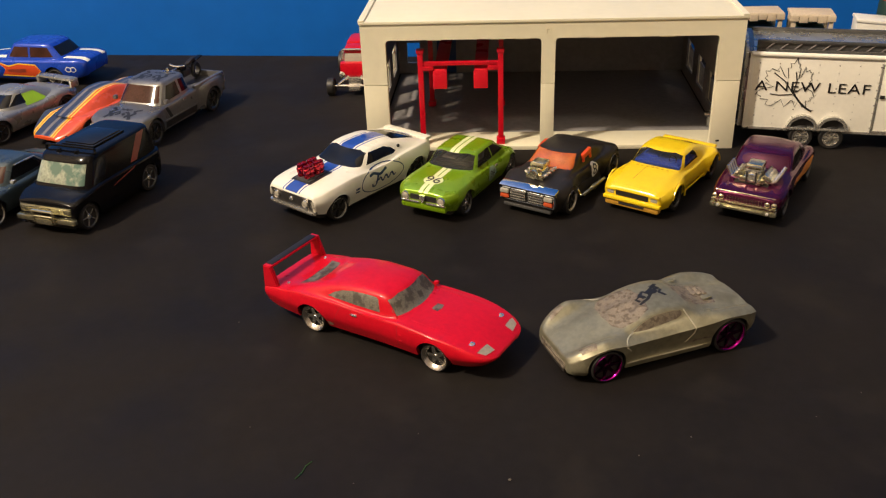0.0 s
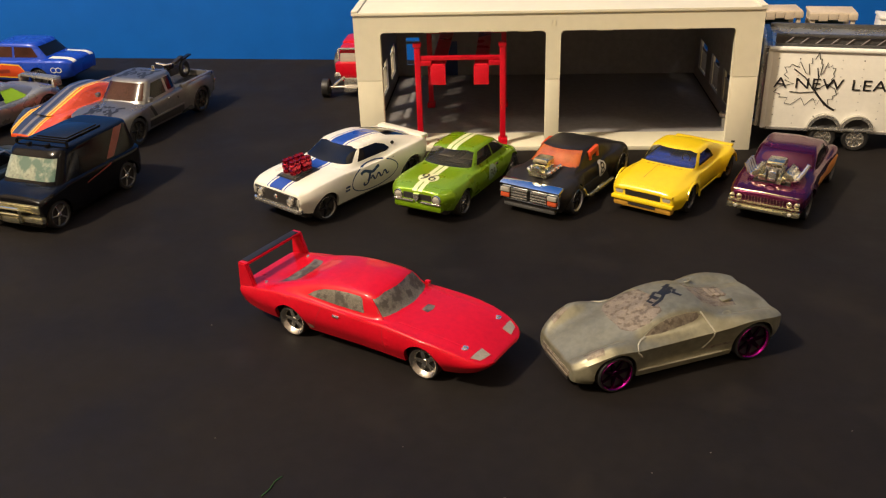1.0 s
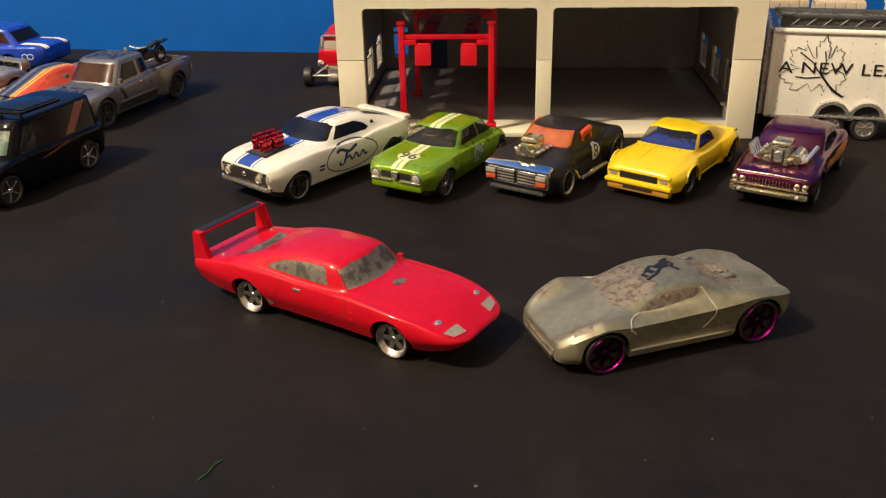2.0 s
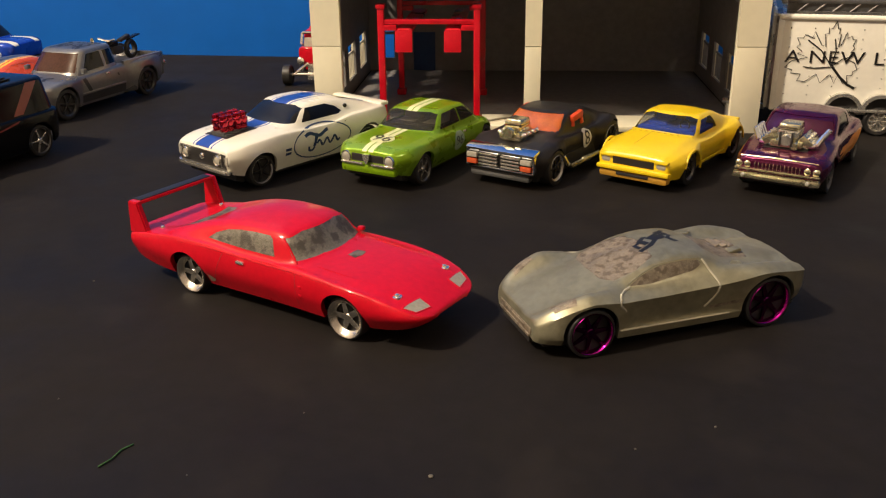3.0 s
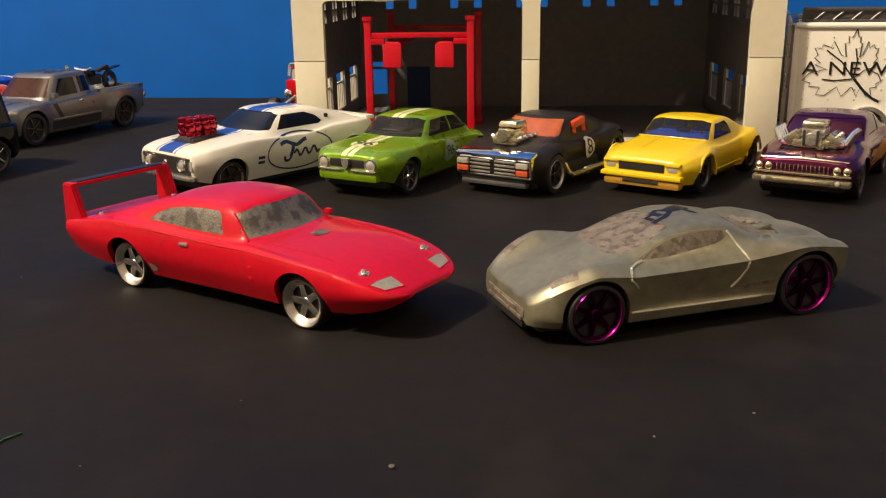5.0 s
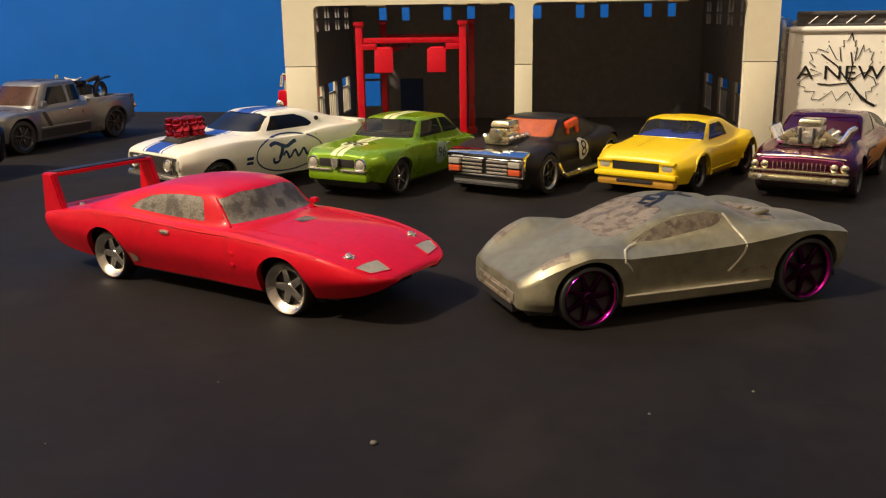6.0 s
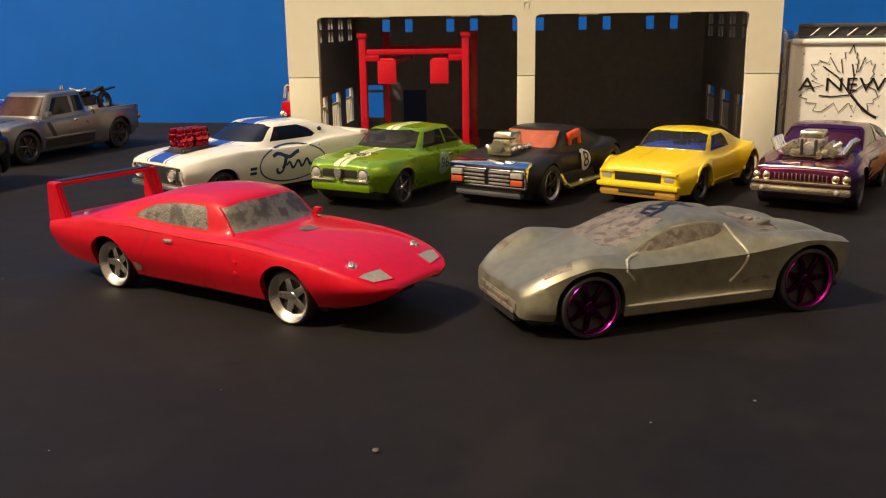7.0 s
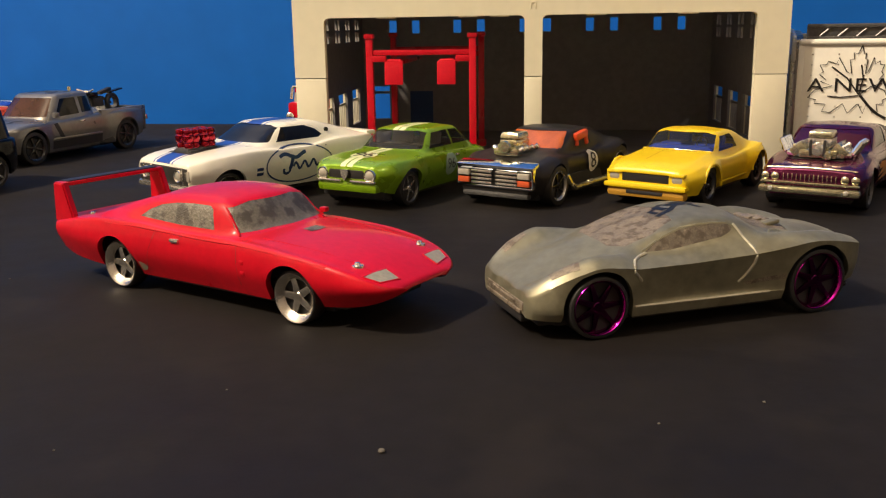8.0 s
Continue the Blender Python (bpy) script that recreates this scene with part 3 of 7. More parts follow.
def finish(root, s, paint, stripes=(), roof_stripes=(), glass=None, decals=(), cabin_paint=None, sink=0.12):
    """Makes body, cabin, windows, chassis and wheels. stripes: (outline seen from above, slot number). decals: (flat bmesh, "left", "right" or "up", material, name)."""
    paints = list(paint) if isinstance(paint, (list, tuple)) else [paint]
    body = loft(s) if "lines" in s else shell(s)
    for poly, slot, *only in stripes:
        for f in cut(body, poly, (0, 1) if not only else (0, 2), UP if not only else {"left": LEFT, "right": RIGHT}[only[0]]):
            f.material_index = slot
    made = {}
    cab = None
    if "cabin" in s:
        cab = cabin(s["cabin"])
        for poly, slot, *only in roof_stripes:
            for f in cut(cab, poly, (0, 1) if not only else (0, 2), UP if not only else {"left": LEFT, "right": RIGHT}[only[0]]):
                f.material_index = slot
        panes = []
        for kind, poly, *m in s.get("windows", ()):
            if kind == "side":
                jobs = [("side_window", poly, (0, 2), LEFT), ("side_window", poly, (0, 2), RIGHT)]
            elif kind == "front":
                jobs = [("windscreen", poly, (1, 2), FRONT)]
            else:
                jobs = [("rear_window", poly, (1, 2), REAR)]
            for label, q, ax, cond in jobs:
                faces = cut(cab, q, ax, cond)
                if faces:
                    panes.append((label, split(cab, faces, sink), m[0] if m else glass))
    openings = []
    whole = BVHTree.FromBMesh(body)
    for label, poly, ax, cond, *m in s.get("panes", ()):
        faces = cut(body, poly, ax, cond)
        if faces:
            openings.append((label, split(body, faces, sink), (m[0] if m else None) or glass))
    trees = [whole] + ([BVHTree.FromBMesh(cab)] if cab else [])
    marks = []
    for bm, way, m, label in decals:
        for tree in trees[:1] if not way.endswith("roof") else trees[1:]:
            if way.startswith("left"):
                laid(bm, tree, lambda a, b: (a, 60, b), (0, -1, 0))
            elif way.startswith("right"):
                laid(bm, tree, lambda a, b: (a, -60, b), (0, 1, 0))
            else:
                laid(bm, tree, lambda a, b: (a, b, 60), (0, 0, -1))
        marks.append((label, bm, m, way))
    made["tree"] = trees[0]
    body_ob = made["body"] = part("body", body, paints, root)
    for label, bm, m in openings:
        part(label, bm, m, body_ob, smooth=60)
    if cab:
        c = made["cabin"] = part("cabin", cab, cabin_paint or paints, root)
        for label, bm, m in panes:
            part(label, bm, m, c, smooth=60)
    for label, bm, m, way in marks:
        part(label, bm, m, made["cabin"] if way.endswith("roof") else body_ob, smooth=60)
    low, half = s.get("floor", 2.0), s["half"]
    zc = min(s["rf"], s["rr"]) + 1.5
    part("chassis", join(box(-s["wb"] - s["rr"] - 1, s["rf"] + 1, -half + 3.2, half - 3.2, low, zc + 1.5, 0.5),
                         box(s["tail"] + 4.0, -s["wb"] - s["rr"] - 1.2, -half + 2.0, half - 2.0, low + 2.2, zc + 1, 0.6),
                         box(s["rf"] + 1.2, s.get("chassis_nose", s["nose"] - 2.6), -half + 2.4, half - 2.4, low + 1.0, zc, 0.6),
                         box(-s["wb"] + s["rr"] + 1.4, -s["rf"] - 1.4, -half + 2.0, half - 2.0, low + 0.3, zc, 0.5)), DARK, root, "black plastic chassis")
    for x, r in ((0.0, s["rf"]), (-s["wb"], s["rr"])):
        for sd in (1, -1):
            wheel(root, x, sd, half, r, s.get("tread", 3.4), s.get("style", {}), s.get("rim", CHROME))
    return made


def shorten(s, nose):
    """Draws a car's front in to a new nose."""
    out = dict(s)
    for key in ("top", "shoulder", "wide", "sill"):
        out[key] = [(x * nose / s["nose"] if x > 0 else x, v) for x, v in s[key]]
    out["nose"] = nose
    return out


def slide(root, dx, beyond=6.0):
    """Moves those parts of a car that lie wholly ahead of beyond (mm) by dx."""
    for ob in root.children_recursive:
        if ob.type == "MESH" and ob.name.split(".")[0] not in ("wheel", "tyre", "rim", "spoke_disc") and min(v.co.x for v in ob.data.vertices) > beyond * MM:
            ob.location.x += dx * MM


def lamp_disc(r, depth=0.5):
    return moved(lathe([(0, depth), (r * 0.6, depth * 0.9), (r, depth * 0.4), (r, -0.4), (0, -0.4)], 16), Matrix.Rotation(-math.pi / 2, 4, "Z"))

# ---- room, table and wall ----
ROOM = spot(-120, 545, 0, 0, 0, -8.5)


def setting(name, bm, material, label, smooth=0):
    return tagged(part(name, moved(bm, ROOM), material, None, "", smooth), label, name.split("_")[0], "", "structure")


setting("wall_north", box(-1500, 1900, 0, 60, -750, 1700, 0), WALL_BLUE, "bright blue painted wall with a slightly uneven surface")
setting("wall_south", box(-1500, 1900, -2660, -2600, -750, 1700, 0), PLASTER, "plain plaster wall closing the room")
setting("wall_west", box(-1560, -1500, -2660, 60, -750, 1700, 0), PLASTER, "plain plaster wall closing the room")
setting("wall_east", box(1900, 1960, -2660, 60, -750, 1700, 0), PLASTER, "plain plaster wall closing the room")
setting("floor", box(-1560, 1960, -2660, 60, -800, -750, 0), FLOORING, "plain brown floor closing the room below")
setting("ceiling", box(-1560, 1960, -2660, 60, 1700, 1750, 0), CEILING, "plain pale ceiling closing the room above")
table = tagged(new("table"), "black matt table top standing against the blue wall", "table")
table.matrix_basis = pose(-0.12, 0.545, 0, 0, 0, -8.5)
part("tabletop", box(-800, 1000, -860, -0.6, -28, 0, 2.0), TABLE, table)
for lx in (-740, 940):
    for ly in (-800, -60):
        part("leg", box(lx - 25, lx + 25, ly - 25, ly + 25, -750, -28, 2.0), BLACK_MATT, table)

# ---- garage ----
garage = thing("toy_garage", "cream plastic two-bay toy garage with dark inside, open at the front", "toy garage", -28.07, 384.1, -4.27)
GW, GD, GH, SEAM = 154.5, 112.0, 55.2, 29.6


def plate_with_holes(length, z0, z1, holes, y0, y1):
    """An upright plate along x with rectangular openings (x0, x1, z0, z1) through its thickness."""
    xs = sorted({0, length, *[h[0] for h in holes], *[h[1] for h in holes]})
    zs = sorted({z0, z1, *[h[2] for h in holes], *[h[3] for h in holes]})
    solid = lambda i, j: 0 <= i < len(xs) - 1 and 0 <= j < len(zs) - 1 and not any(h[0] <= (xs[i] + xs[i + 1]) / 2 <= h[1] and h[2] <= (zs[j] + zs[j + 1]) / 2 <= h[3] for h in holes)
    bm = bmesh.new()
    made = {}
    def v(x, y, z):
        key = (round(x, 4), y, round(z, 4))
        if key not in made:
            made[key] = bm.verts.new((x, y, z))
        return made[key]
    for i in range(len(xs) - 1):
        for j in range(len(zs) - 1):
            if not solid(i, j):
                continue
            a, b, c, d = xs[i], xs[i + 1], zs[j], zs[j + 1]
            for y in (y0, y1):
                bm.faces.new([v(a, y, c), v(b, y, c), v(b, y, d), v(a, y, d)])
            if not solid(i - 1, j):
                bm.faces.new([v(a, y0, c), v(a, y0, d), v(a, y1, d), v(a, y1, c)])
            if not solid(i + 1, j):
                bm.faces.new([v(b, y0, c), v(b, y0, d), v(b, y1, d), v(b, y1, c)])
            if not solid(i, j - 1):
                bm.faces.new([v(a, y0, c), v(b, y0, c), v(b, y1, c), v(a, y1, c)])
            if not solid(i, j + 1):
                bm.faces.new([v(a, y0, d), v(b, y0, d), v(b, y1, d), v(a, y1, d)])
    bmesh.ops.recalc_face_normals(bm, faces=bm.faces)
    return bm


def soft_rect(x0, x1, z0, z1, r, low=True):
    """A rounded outline, counter-clockwise; low: whether the lower corners are rounded too."""
    out = []
    for cx, cz, a0 in ((x1 - r, z1 - r, 0), (x0 + r, z1 - r, 90), (x0 + r, z0 + r, 180), (x1 - r, z0 + r, 270)):
        if a0 >= 180 and not low:
            out.append((x0 if a0 == 180 else x1, z0))
        else:
            out += [(cx + r * math.cos(radians(a0 + a)), cz + r * math.sin(radians(a0 + a))) for a in (0, 22, 45, 68, 90)]
    return out


T = 3.0
part("pillar", box(0, 10.1, 0, T, 0, SEAM - 0.12, 0.3), CREAM, garage)
part("pillar", box(73.8, 79.4, 0, T, 0, SEAM - 0.12, 0.3), CREAM, garage)
part("pillar", box(144.6, GW, 0, T, 0, SEAM - 0.12, 0.3), CREAM, garage)
# the upper half of the front: its lintel and the upper ends of the pillars, in one piece
upper = [(0, SEAM + 0.12), (0, GH - 0.3), (GW, GH - 0.3), (GW, SEAM + 0.12), (144.6, SEAM + 0.12)]
def arch_run(x0, x1, top, r):
    return [(x1, top - r)] + [(x1 - r + r * math.cos(radians(a)), top - r + r * math.sin(radians(a))) for a in (30, 60, 90)] + [(x0 + r + r * math.cos(radians(a)), top - r + r * math.sin(radians(a))) for a in (90, 120, 150)] + [(x0, top - r)]
upper += arch_run(79.4, 144.6, 48.4, 1.6) + [(79.4, SEAM + 0.12), (73.8, SEAM + 0.12)] + arch_run(10.1, 73.8, 48.4, 1.6) + [(10.1, SEAM + 0.12)]
front = prism(upper, 0, T, "xz")
bmesh.ops.triangulate(front, faces=[f for f in front.faces if len(f.verts) > 4])
part("front_panel", front, CREAM, garage, smooth=20)
part("sill", box(0.4, GW - 0.4, 0.3, 17.5, 0, 1.9, 0.4), CREAM, garage)
part("clip_boss", join(box(75.6, 75.9, -0.2, 0.2, 50.4, 52.4, 0.08), box(77.1, 77.4, -0.2, 0.2, 50.4, 52.4, 0.08), box(75.6, 77.4, -0.2, 0.2, 52.1, 52.4, 0.08)), CREAM, garage)
for hx in (76.5, 148.0, 5.0):
    part("pin_hole", box(hx - 0.7, hx + 0.7, -0.12, 0.2, 3.2, 4.0, 0.1), DARK, garage)
for gx in (30, 56, 66, 96, 124):
    part("moulding_mark", box(gx - 3, gx + 3, 0.3, 2.7, 48.0, 48.6, 0.2), CREAM, garage)
roof = part("roof", box(-0.5, GW + 0.5, -0.5, GD + 0.5, GH - 0.2, GH + 1.0, 0.25), CREAM, garage)
for edge in ((-0.5, 2.0, -0.5, GD + 0.5), (GW - 2.0, GW + 0.5, -0.5, GD + 0.5), (2.05, GW - 2.05, GD - 2, GD + 0.5)):
    part("roof_edge", box(*edge, GH + 0.9, GH + 1.7, 0.25), CREAM, roof)
part("roof_lining", box(2.4, GW - 2.4, T + 0.2, GD - 2.2, GH - 1.0, GH - 0.25, 0), INSIDE_GREY, garage, smooth=0)
rows_up = [(v, v + 3.6) for v in (10.0, 15.4, 30.0, 35.4, 50.0, 55.4, 70.0, 75.4, 90.0, 95.4)]
holes = [(a, b, lo, hi) for a, b in rows_up for lo, hi in ((39.8, 43.7), (44.5, 48.4))]
LOW = [(8.0, 22.0), (29.0, 44.0), (52.0, 69.0), (80.0, 97.0)]
for name, x0 in (("side_wall", 0.6), ("side_wall", GW - 2.4)):
    turn = Matrix.Translation((x0, T, 0)) @ Matrix.Rotation(math.pi / 2, 4, "Z")
    low = LOW if x0 < 10 else LOW[1:]
    here = holes + [(a, b, 6.0, 20.2) for a, b in low]
    w = part(name, moved(plate_with_holes(GD - T - 1, 0, GH - 0.3, here, -0.9, 0), turn @ Matrix.Translation((0, -0.9 if x0 > 10 else 0, 0))), CREAM, garage, smooth=0)
    # right-hand bars are coloured dark grey: their dimness is put into the colour
    for a, b in low:
        for bar in [box(a, b, -0.75, -0.15, 15.4, 16.2, 0.1)] + [box(v - 0.45, v + 0.45, -0.75, -0.15, 5.9, 15.6, 0.1) for v in np.linspace(a + 1.6, b - 1.6, 5)]:
            part("window_bar", moved(bar, turn @ Matrix.Translation((0, -0.9 if x0 > 10 else 0, 0))), CREAM if x0 < 10 else INSIDE_GREY, w)
    part("lining", moved(plate_with_holes(GD - T - 1.2, 0.1, GH - 1.1, here, -0.85, 0), turn @ Matrix.Translation((0.1, (-0.02 if x0 > 10 else -0.95), 0))), INSIDE_GREY, w, "dark grey sheet added inside the wall", smooth=0)
back_holes = [(u, u + 3.4, 42.8, 48.2) for u in (14.3, 24.3, 42.4, 52.6, 71.0, 81.0, 99.2, 109.4, 127.6, 137.6)]
back_holes += [(7.0, 13.9, 6.0, 17.0), (7.0, 13.9, 18.0, 20.2)]
bw = part("back_wall", plate_with_holes(GW, 0, GH - 0.3, back_holes, GD - 1.0, GD), CREAM, garage, smooth=0)
part("lining", moved(plate_with_holes(GW - 3.4, 0.1, GH - 1.1, [(a - 1.7, b - 1.7, c, d) for a, b, c, d in back_holes], GD - 1.9, GD - 1.05), Matrix.Translation((1.7, 0, 0))), INSIDE_GREY, bw, "dark grey sheet added inside the wall", smooth=0)
# the dim door opening is a solid panel, its dimness in the dark blue
part("back_door", box(23.0, 33.1, GD - 2.3, GD - 1.6, 0.5, 18.0, 0.2), surface("dark_blue_door_fill", (0.02, 0.06, 0.20), 0.6), garage, "dark blue panel standing in for the dim door opening")
# dark grey sheet laid over the floor from the cream sill to the back
part("floor_mat", box(3.2, GW - 3.2, 17.6, GD - 2.2, 0, 0.5, 0.1), INSIDE_GREY, garage, "dark grey floor sheet added behind the sill")

# ---- red car lift in the garage ----
lift = thing("car_lift", "red plastic four-post toy car lift standing in the garage doorway", "car lift", -28.07, 384.1, -4.27)
LX, LY, LZ = (23.8, 57.2), (4.5, 58.0), 43.4
for lx in LX:
    for ly in LY:
        post = part("post", box(lx - 1.15, lx + 1.15, ly - 1.3, ly + 1.3, 1.9 if ly < 20 else 0.5, LZ - 1.5, 0.35), RED_PLASTIC, lift)
        part("cap", box(lx - 1.6, lx + 1.6, ly - 1.7, ly + 1.7, LZ - 1.6, LZ, 0.4), RED_PLASTIC, post)
        inner = 1 if lx < 40 else -1
        part("foot", box(lx - 1.9, lx + 1.9 , ly - 2.6, ly + 2.2, 1.9 if ly < 20 else 0.5, 4.6 if ly < 20 else 3.2, 0.7), RED_PLASTIC, post)
for ly in LY:
    part("crossbar", join(box(LX[0] + 1, LX[1] - 1, ly - 0.9, ly + 0.9, 36.5, 38.2, 0.3), box(LX[0] + 0.6, LX[0] + 5.5, ly - 1.3, ly + 1.1, 34.4, 36.4, 0.4), box(LX[1] - 5.5, LX[1] - 0.6, ly - 1.3, ly + 1.1, 34.4, 36.4, 0.4)), RED_PLASTIC, lift)
for rx in (29.3, 46.3):
    part("runway", box(rx - 0.2, rx + 5.4, 4.0, 60.0, 33.6, 34.9, 0.3), RED_PLASTIC, lift)
    flap = box(0, 6.0, -0.5, 0.5, -7.4, 0, 0.3)
    part("ramp_flap", moved(flap, spot(rx - 0.4, 2.6, 34.6, -6, 0, 0)), RED_PLASTIC, lift)
    part("hinge", rod((rx + 0.4, 3.0, 34.7), (rx + 5.0, 3.0, 34.7), 0.7), RED_PLASTIC, lift)

# ---- red winged coupe ----
ROW = "parked toy cars"
FIVE = {"spokes": 5, "wide": 0.34, "rim": 0.92, "taper": 0.7, "lip": 0.7, "deep": 1.0}
SIDE_L = lambda n, p: n.y > 0.3 and p.y > 0 and p.z > 11.0
SIDE_R = lambda n, p: n.y < -0.3 and p.y < 0 and p.z > 11.0


def either_side(name, poly, material=None):
    return [(name, poly, (0, 2), SIDE_L, material), (name, poly, (0, 2), SIDE_R, material)]


S = dict(wb=42.0, rf=4.4, rr=4.4, half=11.8, nose=17.0, tail=-59.8, chassis_nose=8.6, floor=2.0, gap=1.05, tread=3.2, style=FIVE, rim=BRIGHT_RIM, crease=2,
    panes=either_side("side_window", [(-36.0, 13.75), (-34.2, 15.0), (-31.5, 16.0), (-28.0, 16.55), (-24.0, 16.75), (-20.0, 16.7), (-19.2, 16.2), (-18.0, 13.05), (-26, 13.15), (-34, 13.6)])
    + [("windscreen", [(-9.9, 12.95), (-4, 13.15), (4, 13.15), (9.9, 12.95), (9.8, 13.8), (8.9, 16.6), (5.0, 17.3), (-5.0, 17.3), (-8.9, 16.6), (-9.8, 13.8)], (1, 2), lambda n, p: n.x > 0.2 and -17.6 < p.x < -8.6),
       ("rear_window", [(-49.0, -7.8), (-44.6, -6.4), (-43.4, 0), (-44.6, 6.4), (-49.0, 7.8)], (0, 1), lambda n, p: n.z > 0.3)])
S["lines"] = []
S["lines"].append(([(-60, 10.6), (-50, 11.0), (-20, 10.7), (0, 11.3), (8, 10.6), (13, 9.2), (15.5, 7.6), (17, 5.6)], [(-60, 5.6), (-56, 4.3), (-50, 3.6), (-40, 3.1), (-5, 3.2), (6, 3.7), (11, 4.2), (14, 4.9), (16, 5.8), (17, 6.5)], False))
S["lines"].append(([(-60, 12.0), (-50, 12.9), (-42, 13.1), (-30, 12.6), (-18, 12.4), (-6, 12.8), (0, 13.1), (8, 12.5), (12, 11.7), (14.5, 10.5), (16, 9.0), (17, 6.6)], [(-60, 8.6), (-50, 8.2), (-30, 7.6), (-10, 7.4), (6, 7.2), (12, 7.0), (15, 6.9), (17, 6.95)], False))
S["lines"].append(([(-60, 11.9), (-50, 12.4), (-42, 12.6), (-30, 12.2), (-18, 12.1), (-6, 12.5), (0, 12.7), (8, 12.1), (12, 11.3), (14.5, 10.2), (16, 8.8), (17, 6.5)], [(-60, 10.3), (-54, 11.2), (-44, 12.2), (-36, 12.2), (-26, 11.7), (-12, 11.7), (0, 11.1), (6, 10.4), (10, 9.6), (13, 8.7), (15, 8.0), (16.3, 7.5), (17, 7.2)], False))
S["lines"].append(([(-60, 11.0), (-50, 11.4), (-40, 11.5), (-34, 11.2), (-18, 10.9), (-12, 10.7), (0, 10.9), (8, 10.4), (12, 9.9), (14.5, 9.0), (16, 7.8), (17, 5.8)], [(-60, 10.9), (-54, 11.7), (-44, 12.9), (-36, 13.2), (-26, 12.7), (-14, 12.4), (-8, 12.1), (0, 11.5), (6, 10.8), (10, 9.95), (13, 9.0), (15, 8.2), (16.3, 7.65), (17, 7.3)], False))
S["lines"].append(([(-60, 9.0), (-48, 8.9), (-34, 8.9), (-17, 8.7), (-12, 8.9), (-8, 9.0), (8, 8.4), (13, 7.8), (16, 6.2), (17, 4.6)], [(-60, 11.3), (-54, 11.9), (-49, 12.8), (-44, 14.3), (-38, 15.9), (-32, 16.9), (-26, 17.3), (-19, 17.2), (-16.3, 16.6), (-11.6, 12.7), (-9, 12.45), (0, 11.85), (6, 11.1), (10, 10.2), (13, 9.2), (15, 8.35), (16.3, 7.7), (17, 7.35)], False))
S["lines"].append(([(-60, 4.8), (13, 4.4), (17, 2.6)], [(-60, 11.4), (-54, 11.9), (-49, 12.2), (-44, 13.5), (-40, 15.4), (-34, 17.3), (-28, 18.2), (-21, 18.4), (-16, 17.7), (-10.4, 12.95), (-8, 12.7), (0, 12.15), (6, 11.35), (10, 10.4), (13, 9.3), (15, 8.4), (16.3, 7.75), (17, 7.4)], False))
S["lines"].append(([(-60, 0.0), (17, 0.0)], [(-60, 11.4), (-54, 11.9), (-49, 12.2), (-44, 13.5), (-40, 15.5), (-34, 17.6), (-28, 18.5), (-21, 18.7), (-15.7, 18.0), (-9.8, 13.0), (-7, 12.8), (0, 12.25), (6, 11.45), (10, 10.45), (13, 9.35), (15, 8.45), (16.3, 7.8), (17, 7.4)], False))
red = toy_car("toy_car", "red winged die-cast coupe with grey painted windows and white wheels", (-0.8, 221.2), (-36.4, 243.7), -1, S)
made = finish(red, S, RED, glass=BARE, sink=0.03)
wing = part("rear_wing", join(box(-59.4, -56.5, -11.6, 11.6, 17.2, 18.0, 0.35)), RED, red)
part("wing_pad", box(-59.2, -56.8, -10.4, 10.4, 17.8, 18.2, 0.15), BLACK_MATT, wing, "matt black top of the wing")
drop = lambda a, b: (a, b, 60)
on_top = lambda poly, step=0.7, lift=0.07: laid(grid_poly(poly, step), made["tree"], drop, (0, 0, -1), lift)
level = lambda x, y: made["tree"].ray_cast(Vector((x, y, 60)), Vector((0, 0, -1)))[0].z
